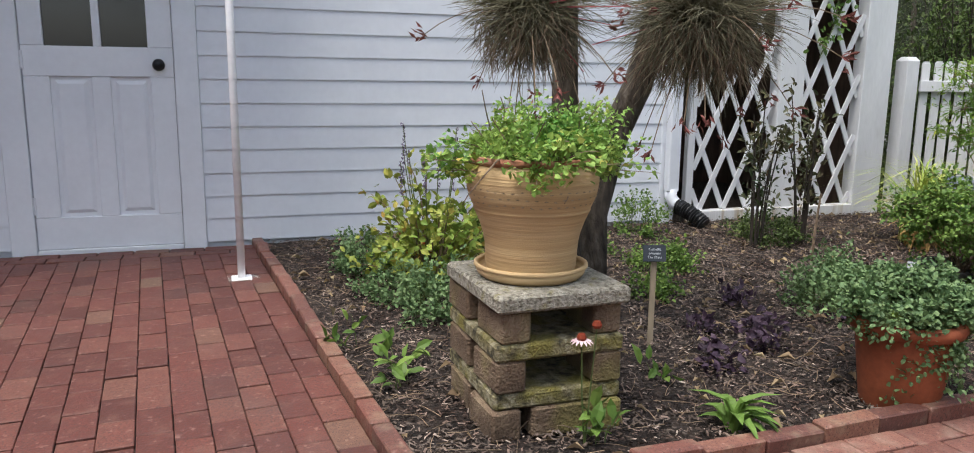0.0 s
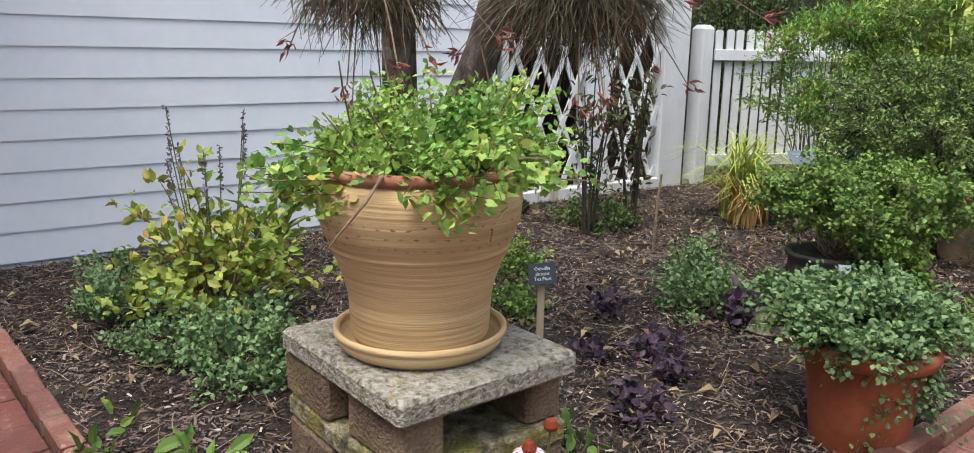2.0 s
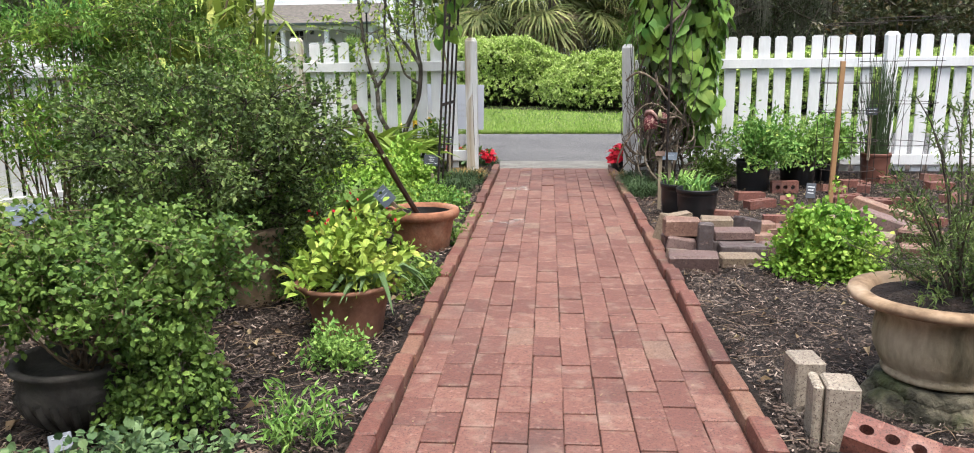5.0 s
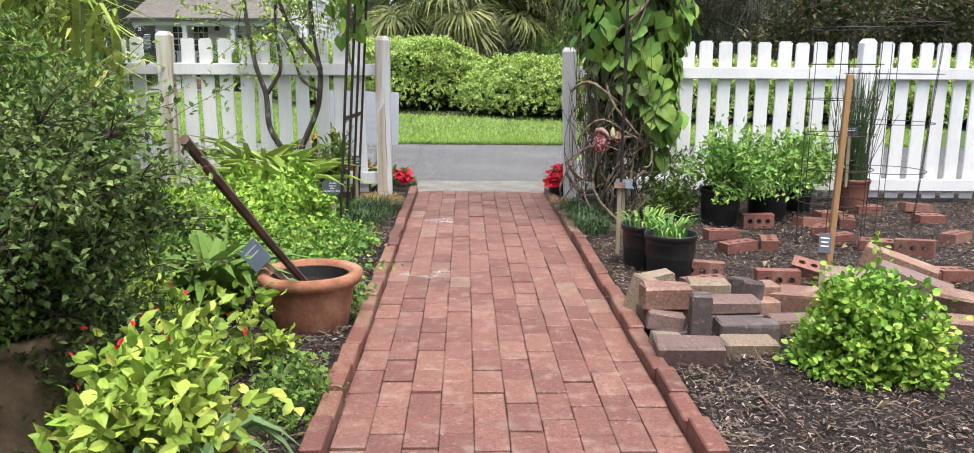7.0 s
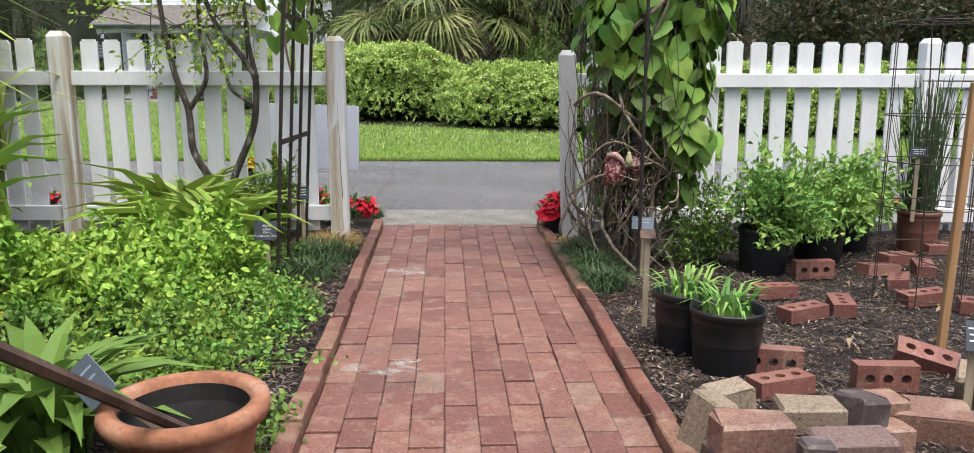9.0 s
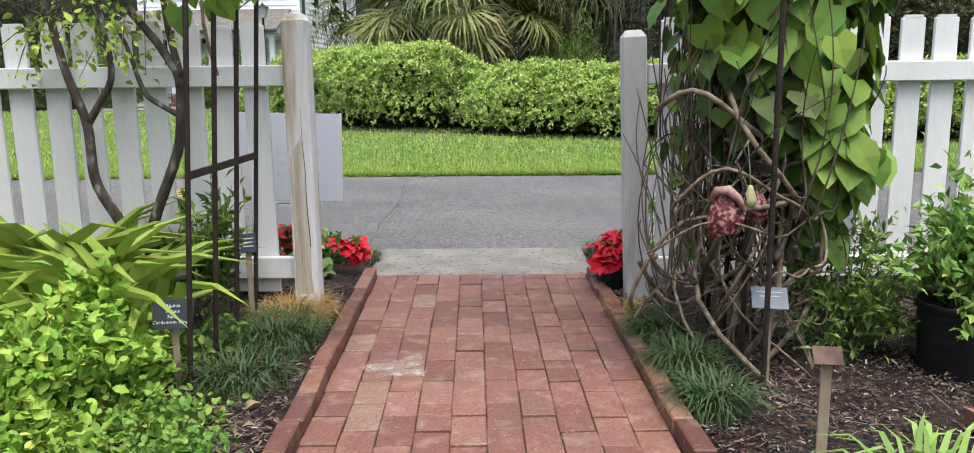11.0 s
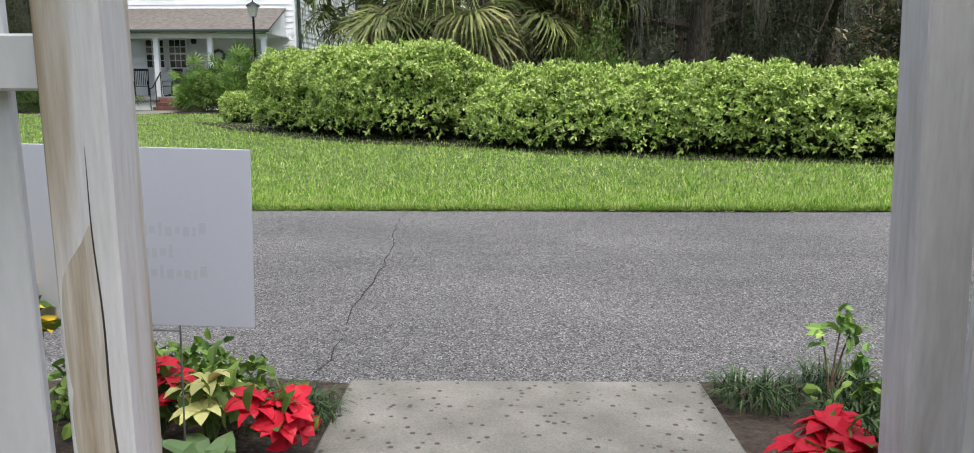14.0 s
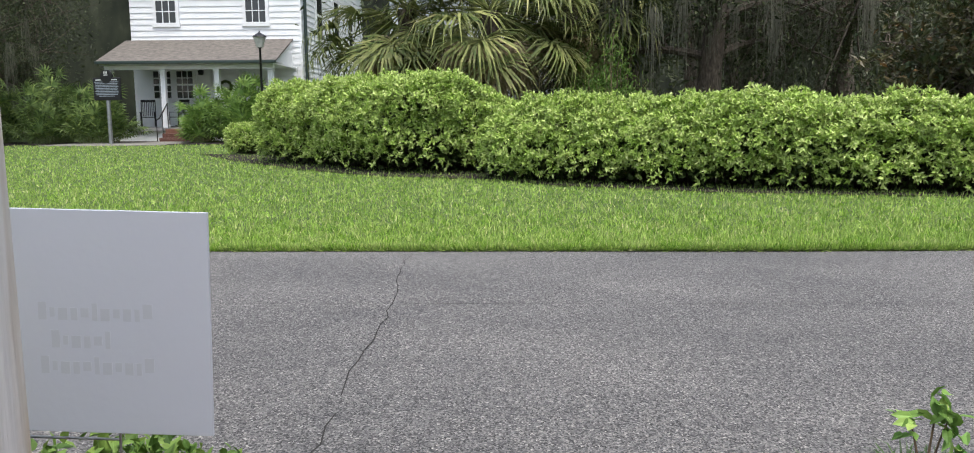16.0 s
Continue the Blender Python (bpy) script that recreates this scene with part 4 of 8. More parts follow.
canopy = thing("door_canopy", (0, 0, 0), 0, "flat white canopy roof over the door", "canopy")
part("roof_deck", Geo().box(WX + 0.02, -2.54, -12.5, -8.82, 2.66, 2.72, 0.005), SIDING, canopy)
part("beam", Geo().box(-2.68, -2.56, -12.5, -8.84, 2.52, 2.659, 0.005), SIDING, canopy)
# an added wall, never in view, that shades the start of the walk
structure("light_block_wall", Geo().box(-3.4, 9.0, -12.9, -12.7, -0.1, 4.6), SIDING, "unseen white wall added behind the garden to block light", "wall")
structure("paving_south", Geo().box(-3.47, 9.0, -12.7, -10.61, -0.06, 0.0), SAND, "paved ground beside the building", "paving")
bush("evergreen_shrub", "dense dark evergreen shrub behind the side gate", (-4.35, -2.2, 0), 0.75, 1.0, 2.3, 260, 60, 0.06, 0.03, G_DARK, DARKST, "diamond", 0.3, 0.01, "shrub", 0.0, spread=0.06)
bush("evergreen_shrub", "dense dark evergreen shrub beside the garden building", (-4.6, -3.6, 0), 0.7, 0.6, 2.4, 240, 60, 0.06, 0.03, G_DARK, DARKST, "diamond", 0.3, 0.01, "shrub", 0.0, spread=0.06)


# ---- the lane side: house, hedge, woods ----
def hedge(name, label, pts, h, depth, n, leaf=0.066, lump=0.16):
    """A clipped hedge in rosettes along a line of points."""
    top = thing(name, (0, 0, 0), 0, label, "hedge", "hedge across the lane")
    pts = np.array(pts, float)
    s = np.linspace(0, len(pts) - 1, len(pts) * 24)
    pts = np.stack([np.interp(s, range(len(pts)), pts[:, d]) for d in (0, 1)], 1)
    for _ in range(60):
        pts[1:-1] = (pts[:-2] + 2 * pts[1:-1] + pts[2:]) / 4
    seg = np.linalg.norm(np.diff(pts, axis=0), axis=1)
    cum = np.concatenate([[0], np.cumsum(seg)])
    u = rng.uniform(0, cum[-1], n)
    cx, cy = np.interp(u, cum, pts[:, 0]), np.interp(u, cum, pts[:, 1])
    ti = np.clip(np.searchsorted(cum, u) - 1, 0, len(seg) - 1)
    d = (np.diff(pts, axis=0) / seg[:, None])[ti]
    nx, ny = d[:, 1], -d[:, 0]
    a = rng.uniform(-0.25, np.pi * 0.8, n)
    e = np.array([min(u_, cum[-1] - u_) for u_ in u])
    endk = np.clip(e / (depth * 0.5), 0, 1) ** 0.5 * 0.6 + 0.4
    rad = np.array([1 + lump * noise.noise(Vector((u_ * 0.8, a_ * 1.1, h))) * 2 + 0.09 * noise.noise(Vector((u_ * 3.5, a_ * 4, 7.0))) * 2 for u_, a_ in zip(u, a)]) * rng.uniform(0.8, 1.06, n) * endk
    off = np.sign(np.cos(a)) * np.abs(np.cos(a)) ** 0.7 * depth / 2 * rad
    z = 0.42 * h + np.sign(np.sin(a)) * np.abs(np.sin(a)) ** 0.7 * 0.58 * h * rad
    z = np.where(a < 0, 0.42 * h + a / 0.25 * 0.38 * h * rng.uniform(0.2, 1, n), z)
    c = np.stack([cx + nx * off, cy + ny * off, np.maximum(z, 0.05)], 1)
    out = np.stack([nx * np.cos(a), ny * np.cos(a), np.sin(a) + 0.35], 1) + rng.normal(0, 0.3, (n, 3))
    k = 8
    cc = np.repeat(c, k, 0) + rng.normal(0, 0.012, (n * k, 3))
    oo = np.repeat(out / np.linalg.norm(out, axis=1, keepdims=True), k, 0)
    w = oo * 0.7 + rand_dirs(n * k)
    part("foliage", Geo().leaves(cc, w, oo + rng.normal(0, 0.3, oo.shape), leaf * rng.uniform(0.7, 1.2, n * k), leaf * 0.42, "diamond"), G_HEDGE, top)
    # the inner mass of twigs and leaves, coloured dark for the shade within
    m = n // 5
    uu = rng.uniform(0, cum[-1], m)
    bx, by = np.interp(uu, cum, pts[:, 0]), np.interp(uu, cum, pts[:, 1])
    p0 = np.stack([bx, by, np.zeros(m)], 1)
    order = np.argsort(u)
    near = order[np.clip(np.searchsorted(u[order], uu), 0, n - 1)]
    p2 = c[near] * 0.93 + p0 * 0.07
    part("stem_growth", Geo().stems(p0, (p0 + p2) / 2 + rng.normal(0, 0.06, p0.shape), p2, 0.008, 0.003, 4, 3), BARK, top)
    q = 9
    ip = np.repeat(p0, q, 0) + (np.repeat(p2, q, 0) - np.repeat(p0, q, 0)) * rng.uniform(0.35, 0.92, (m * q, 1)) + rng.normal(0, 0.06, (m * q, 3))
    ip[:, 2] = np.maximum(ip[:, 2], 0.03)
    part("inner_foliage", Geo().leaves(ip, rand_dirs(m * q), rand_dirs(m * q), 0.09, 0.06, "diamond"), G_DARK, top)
    return top


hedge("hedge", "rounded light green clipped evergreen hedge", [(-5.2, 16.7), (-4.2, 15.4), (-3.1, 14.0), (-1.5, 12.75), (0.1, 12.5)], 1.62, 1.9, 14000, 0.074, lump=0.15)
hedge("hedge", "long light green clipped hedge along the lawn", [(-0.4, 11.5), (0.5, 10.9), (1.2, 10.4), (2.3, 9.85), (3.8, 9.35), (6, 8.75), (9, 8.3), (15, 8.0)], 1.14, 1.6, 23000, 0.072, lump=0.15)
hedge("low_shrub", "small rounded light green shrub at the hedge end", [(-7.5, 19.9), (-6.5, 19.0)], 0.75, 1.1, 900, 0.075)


def lawn():
    n = 260000
    y = 4.42 + (26.4 - 4.42) * rng.uniform(0, 1, n) ** 3.0
    x = rng.uniform(-1, 1, n) * (2.5 + 0.85 * y) - 0.1 * y
    pos = np.stack([x, y, np.full(n, -0.02)], 1)
    way = rng.normal(0, 0.6, (n, 3)) + [0, 0, 1]
    g = Geo().leaves(pos, way, rand_dirs(n), rng.uniform(0.03, 0.085, n), rng.uniform(0.005, 0.011, n) * (1 + y * 0.1), "needle")
    tagged(part("lawn_grass", g, G_LAWN), "bright green mown grass of the lawn", "grass", "", "stuff")


lawn()
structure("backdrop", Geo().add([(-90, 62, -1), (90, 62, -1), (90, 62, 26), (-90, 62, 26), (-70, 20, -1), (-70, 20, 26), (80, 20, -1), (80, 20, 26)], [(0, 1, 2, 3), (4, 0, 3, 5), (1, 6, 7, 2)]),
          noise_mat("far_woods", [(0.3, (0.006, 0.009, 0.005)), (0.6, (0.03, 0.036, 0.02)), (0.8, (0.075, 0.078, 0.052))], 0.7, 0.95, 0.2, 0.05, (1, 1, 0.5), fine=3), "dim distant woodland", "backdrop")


def house():
    hx0, hx1, hy = -13.3, -7.35, 26.6
    top = thing("house", (0, 0, 0), 0, "two-storey white clapboard house with a front porch", "house")
    top.matrix_basis = Matrix.Translation((0.027, 0.364, -0.249)) @ Matrix.Diagonal((1.25, 1.25, 1.25, 1))
    # the front wall with its boards
    part("front_wall", Geo().box(hx0, hx1, hy + 0.03, hy + 0.25, 0.0, 6.6), HOUSEW, top)
    part("side_wall", Geo().box(hx1 - 0.2, hx1 - 0.03, hy + 0.25, hy + 12, 0.0, 6.6), HOUSEW, top)
    for i in range(30):
        z = 0.35 + i * 0.2
        part("clapboard", Geo().add([(hx0, hy, z), (hx1, hy, z), (hx1, hy + 0.028, z + 0.21), (hx0, hy + 0.028, z + 0.21), (hx0, hy + 0.03, z), (hx1, hy + 0.03, z)], [(0, 1, 2, 3), (4, 5, 1, 0)]), HOUSEW, top)
        part("side_clapboard", Geo().add([(hx1, hy + 0.2, z), (hx1, hy + 12, z), (hx1 - 0.028, hy + 12, z + 0.21), (hx1 - 0.028, hy + 0.2, z + 0.21), (hx1 - 0.03, hy + 0.2, z), (hx1 - 0.03, hy + 12, z)], [(0, 1, 2, 3), (4, 5, 1, 0)]), HOUSEW, top)
    part("corner_trim", Geo().box(hx1 - 0.03, hx1 + 0.05, hy - 0.03, hy + 0.12, 0, 6.6), HOUSEW, top)
    part("drainpipe", Geo().tube([(hx1 + 0.1, hy + 0.35, 0), (hx1 + 0.1, hy + 0.35, 6.5)], 0.06, 8), TRIMG, top, "dark green drainpipe")
    part("roof", Geo().add([(hx0 - 0.4, hy - 0.5, 6.6), (hx1 + 0.4, hy - 0.5, 6.6), (hx1 + 0.4, hy + 6, 9.2), (hx0 - 0.4, hy + 6, 9.2), (hx1 + 0.4, hy + 12.5, 6.6), (hx0 - 0.4, hy + 12.5, 6.6)], [(0, 1, 2, 3), (3, 2, 4, 5)]), SHINGLE, top)

    def window(x0, x1, z0, z1, cols, rows, side=False, y=hy):
        w = part("window", Geo().box(x0, x1, y - 0.02, y - 0.014, z0, z1), GLASSD, top, "dark sash window with white muntins")
        fr = Geo().box(x0 - 0.11, x0, y - 0.05, y + 0.05, z0 - 0.1, z1 + 0.12).box(x1, x1 + 0.11, y - 0.05, y + 0.05, z0 - 0.1, z1 + 0.12).box(x0, x1, y - 0.05, y + 0.05, z1, z1 + 0.12).box(x0 - 0.14, x1 + 0.14, y - 0.06, y + 0.05, z0 - 0.14, z0)
        part("frame", fr, HOUSEW, w)
        for i in range(1, cols):
            x = x0 + (x1 - x0) * i / cols
            part("muntin", Geo().box(x - 0.014, x + 0.014, y - 0.034, y - 0.0205, z0, z1), HOUSEW, w)
        for i in range(1, rows):
            z = z0 + (z1 - z0) * i / rows
            k = 0.03 if i * 2 == rows else 0.014
            part("muntin", Geo().box(x0, x1, y - 0.036, y - 0.0206, z - k, z + k), HOUSEW, w)

    window(-12.36, -11.67, 4.2, 5.75, 3, 4)
    window(-9.22, -8.53, 4.2, 5.75, 3, 4)
    window(-12.59, -11.98, 1.62, 2.55, 3, 4)
    window(-11.77, -11.2, 1.62, 2.55, 3, 4)
    for y0 in (29.0, 32.0, 35.0):
        w = part("window", Geo().box(hx1 + 0.005, hx1 + 0.02, y0, y0 + 0.9, 3.85, 5.6), GLASSD, top, "dark side window")
        part("frame", Geo().box(hx1 - 0.01, hx1 + 0.04, y0 - 0.12, y0, 3.75, 5.7).box(hx1 - 0.01, hx1 + 0.04, y0 + 0.9, y0 + 1.02, 3.75, 5.7).box(hx1 - 0.01, hx1 + 0.04, y0, y0 + 0.9, 4.68, 4.76).box(hx1 - 0.01, hx1 + 0.04, y0, y0 + 0.9, 5.6, 5.7).box(hx1 - 0.01, hx1 + 0.06, y0, y0 + 0.9, 3.75, 3.85), HOUSEW, w)
    d = part("front_door", Geo().box(-10.4, -9.65, hy - 0.03, hy + 0.02, 0.63, 2.45), HOUSEW, top, "white front door with a green wreath")
    part("casing", Geo().box(-10.52, -10.4, hy - 0.05, hy + 0.05, 0.63, 2.45).box(-9.65, -9.53, hy - 0.05, hy + 0.05, 0.63, 2.45).box(-10.52, -9.53, hy - 0.05, hy + 0.05, 2.45, 2.57), HOUSEW, d)
    th = np.linspace(0, 2 * np.pi, 26)
    part("wreath", Geo().tube(np.stack([-10.03 + 0.19 * np.cos(th), np.full(26, hy - 0.06), 2.0 + 0.19 * np.sin(th)], 1), 0.05 + 0.012 * np.sin(th * 9), 7), G_DARK, d, "round green wreath")
    part("wall_plaque", Geo().box(-11.02, -10.75, hy - 0.03, hy, 1.72, 1.87, 0.005), BLACKMETAL, top, "small black plaque")
    # the porch
    py = 24.2
    part("porch_floor", Geo().box(-13.15, -7.6, py - 0.1, hy, 0.52, 0.63), plain("porch_floor_paint", (0.3, 0.3, 0.3)), top)
    part("porch_skirt", Geo().box(-13.1, -7.65, py, py + 0.05, 0.15, 0.52), HOUSEW, top)
    part("porch_roof", Geo().add([(-13.15, py - 0.45, 2.73), (-7.42, py - 0.45, 2.73), (-7.62, hy, 3.62), (-13.5, hy, 3.62), (-13.15, py - 0.45, 2.68), (-7.42, py - 0.45, 2.68), (-7.62, hy, 3.57), (-13.5, hy, 3.57)], [(0, 1, 2, 3), (4, 7, 6, 5), (0, 4, 5, 1), (1, 5, 6, 2), (0, 3, 7, 4)]), SHINGLE, top, "grey shingled porch roof")
    part("porch_gable", Geo().add([(-7.5, py - 0.4, 2.67), (-7.66, hy, 2.67), (-7.66, hy, 3.55)], [(0, 1, 2)]), HOUSEW, top)
    part("porch_ceiling", Geo().box(-13.1, -7.55, py - 0.35, hy, 2.61, 2.66), HOUSEW, top)
    part("porch_beam", Geo().box(-13.08, -7.6, py - 0.1, py + 0.1, 2.47, 2.609, 0.01), HOUSEW, top)
    part("porch_gutter", Geo().box(-13.17, -7.42, py - 0.52, py - 0.452, 2.63, 2.72, 0.01), TRIMG, top, "dark gutter")
    for x in (-12.95, -11.21, -9.46, -7.73):
        part("porch_column", Geo().box(x - 0.08, x + 0.08, py - 0.08, py + 0.08, 0.63, 2.47, 0.01).box(x - 0.1, x + 0.1, py - 0.1, py + 0.1, 2.40, 2.468).box(x - 0.1, x + 0.1, py - 0.1, py + 0.1, 0.63, 0.70), HOUSEW, top)
    part("porch_lantern", Geo().lathe([(0, 2.61), (0.02, 2.61), (0.02, 2.54), (0.1, 2.5), (0.08, 2.36), (0, 2.35)], -10.45, 25.4, 10), BLACKMETAL, top)
    st = thing("brick_steps", (-13.0, 30.46, 0), 0, "short red brick steps up to the porch", "steps")
    for i in range(3):
        part("step", Geo().box(-0.85, 0.85, -0.3 * (3 - i), -0.3 * (2 - i) - 0.001 if i < 2 else 0.0, -0.05, 0.17 * (i + 1) - 0.02, 0.01), EDGER, st)
    for k in (-0.82, 0.82):
        rl = thing("handrail", (-13.0 + k, 30.3, 0), 0, "black iron handrail beside the porch steps", "handrail", "step handrails")
        part("rail", Geo().tube([(0, -1.0, 0.85), (0, -0.7, 0.9), (0, 0.15, 1.5)], 0.026, 8), BLACKMETAL, rl)
        for y, z0, z1 in ((-0.95, 0.0, 0.86), (-0.4, 0.3, 1.11), (0.13, 0.52, 1.48)):
            part("baluster", Geo().tube([(0, y, z0), (0, y, z1)], 0.018, 6), BLACKMETAL, rl)


house()


# ---- left bed ----
def slab_piece(sx, sy, sz, material, x, y, z, rz, parent, name):
    return place(new(name, box_mesh(name, sx, sy, sz, material, 0.008)), pose(x, y, z, 0, 0, rz), parent)


def block_stand():
    top = thing("block_stand", (-0.715, -8.075, 0), 1.5, "plinth of stacked mossy concrete blocks and slabs", "plinth")
    z = 0.0
    for layer in range(3):
        o = 0.012 * (layer - 1)
        slab_piece(0.19, 0.092, 0.095, BLOCKB, 0.125, -0.155 + o, z, 2, top, "block")
        slab_piece(0.20, 0.092, 0.095, BLOCKB, -0.12 - o, -0.155, z, -1, top, "block")
        slab_piece(0.19, 0.092, 0.095, BLOCKB, 0.125 - o, 0.15, z, 1, top, "block")
        slab_piece(0.20, 0.092, 0.095, BLOCKB, -0.12, 0.15 + o, z, 0, top, "block")
        if layer != 1:
            slab_piece(0.092, 0.21, 0.095, BLOCKB, 0.178 + o * 0.4, -0.10 if layer == 2 else 0.02, z + 0.0003, 0, top, "block") if layer == 0 else None
        z += 0.0955
        slab_piece(0.465 if layer == 2 else 0.445, 0.415 if layer == 2 else 0.40, 0.05, STONE if layer == 2 else STONEM, o * 0.6, 0.0, z, o * 60, top, "slab")
        z += 0.0505
    return z


ztop = block_stand()
sc = thing("pot_saucer", (-0.70, -8.09, ztop), 0, "round tan clay saucer on a concrete plinth", "saucer")
part("dish", Geo().lathe([(0, 0), (0.15, 0.0), (0.162, 0.01), (0.17, 0.03), (0.158, 0.03), (0.15, 0.014), (0, 0.012)], n=64), TAN, sc, smooth=True)
part("rim", Geo().lathe([(0.168, 0.028), (0.1735, 0.033), (0.1725, 0.041), (0.166, 0.043), (0.16, 0.038), (0.158, 0.028)], n=64), TAN, sc, smooth=True)
bp = thing("tan_pot", (-0.70, -8.09, ztop + 0.012), 0, "large tan thrown clay pot with a ridged shoulder", "plant pot")
prof = [(0, 0), (0.128, 0.0), (0.136, 0.012), (0.139, 0.05), (0.141, 0.09), (0.148, 0.125), (0.16, 0.16), (0.1735, 0.19), (0.1765, 0.194), (0.1755, 0.2), (0.188, 0.226), (0.196, 0.255), (0.199, 0.28), (0.1975, 0.303), (0.191, 0.323), (0.184, 0.332)]
z_ = np.linspace(0.02, 0.33, 110)
full = np.interp(z_, [p[1] for p in prof[1:]], [p[0] for p in prof[1:]]) + 0.0004 * np.sin(z_ * 640 + 2 * np.sin(z_ * 60)) * (0.5 + 0.5 * np.sin(z_ * 47))
prof = prof[:2] + [(r, z) for r, z in zip(full, z_)]
part("body", Geo().lathe(prof, n=72), TAN, bp, smooth=True)
part("rim", Geo().lathe([(0.182, 0.328), (0.191, 0.331), (0.196, 0.34), (0.193, 0.35), (0.185, 0.353), (0.177, 0.347), (0.173, 0.32)], n=72), TERRA, bp, "reddish rolled rim", True)
part("soil", Geo().lathe([(0.175, 0.318), (0.09, 0.33), (0, 0.332)], n=24), SOIL, bp)
for row in range(3):
    n = 46
    a = np.arange(n) / n * 2 * np.pi + row * 0.07
    r = float(np.interp(0.222 + row * 0.02, z_, full)) - 0.0012
    pos = np.stack([np.cos(a) * r, np.sin(a) * r, np.full(n, 0.222 + row * 0.02) + rng.normal(0, 0.0015, n)], 1)
    tang = np.stack([-np.sin(a), np.cos(a), rng.normal(0, 0.15, n)], 1)
    nor = np.stack([np.cos(a), np.sin(a), np.full(n, -0.3)], 1)
    part("impressed_band", Geo().leaves(pos + nor * 0.004, tang, nor, 0.014, 0.005, "diamond", 0.02), URNM, bp)
fp = thing("potted_herb", (-0.70, -8.09, ztop + 0.33), 0, "lush bright green feathery herb filling a pot", "potted plant")
b, c, t = stems_for((0.3, 0.1), 0.25, 0.3, 0.2, 62, 0.13, low=0.1, lumps=0.35)
t[:, 1] += 0.07
part("stem_growth", Geo().stems(b, c, t, 0.002, 0.001, 5, 3), GREENST, fp)
part("foliage", bush_geo(b, t, c, 95, 0.0185, 0.012, "diamond", 0.5, 0.5, 0.019), G_HERB, fp)
b, c, t = stems_for((0.1, 0.9), 0.31, 0.34, 0.13, 46, 0.15, low=-0.2, lumps=0.4)
part("stem_growth", Geo().stems(b, c, t, 0.0025, 0.0012, 5, 3), TWIG, fp)
part("lower_foliage", bush_geo(b, t, c, 34, 0.02, 0.019, "heart", 0.4, 0.4, 0.018, 0.6), G_HERB, fp, "rounded lobed leaves")
b, c, t = stems_for((0.5, 0.4), 0.3, 0.32, 0.1, 20, 0.15, low=-0.3, lumps=0.4)
part("stem_growth", Geo().stems(b, c, t, 0.0022, 0.0012, 5, 3), TWIG, fp)
part("lower_foliage", bush_geo(b, t, c, 18, 0.022, 0.02, "heart", 0.5, 0.4, 0.014, 0.8), G_YELL, fp, "yellowing rounded leaves")
a = rng.uniform(0, 6.28, 26)
b = np.stack([np.cos(a) * 0.1, np.sin(a) * 0.1, np.full(26, -0.01)], 1)
t = b + rng.normal(0, 0.09, (26, 3)) + [0, 0, 0.1]
part("stem_growth", Geo().stems(b, (b + t) / 2 + rng.normal(0, 0.03, (26, 3)), t, 0.0026, 0.0014, 4, 4), TWIG, fp, "bare brown old stems")
tr = Geo().tube([(0.08, -0.12, 0.03), (0.14, -0.16, 0.035), (0.16, -0.2, 0.0), (0.13, -0.24, -0.06), (0.11, -0.25, -0.09)], [0.003, 0.003, 0.0026, 0.002, 0.0015], 6)
part("dry_stem", tr, TWIG, fp, "bare brown dangling stem")

# the trunk with air plants
at = thing("air_plant_tree", (-1.75, -7.45, 0), 0, "dark leaning trunks hung with shaggy grey air plants", "tree")
part("trunk", Geo().tube([(0.02, -0.04, -0.05), (0.0, -0.06, 0.4), (0.0, -0.08, 0.9), (0.02, -0.1, 1.4), (0.15, 0.0, 2.1), (0.2, 0.0, 2.7)], [0.075, 0.062, 0.058, 0.052, 0.042, 0.03], 14), BARK, at, smooth=True)
part("trunk", Geo().tube([(0.02, 0.06, -0.05), (-0.1, 0.12, 0.4), (-0.12, 0.22, 0.75), (-0.1, 0.33, 1.0), (-0.02, 0.37, 1.3), (0.1, 0.42, 1.8), (0.1, 0.6, 2.6)], [0.085, 0.072, 0.07, 0.068, 0.06, 0.045, 0.03], 14), BARK, at, smooth=True)


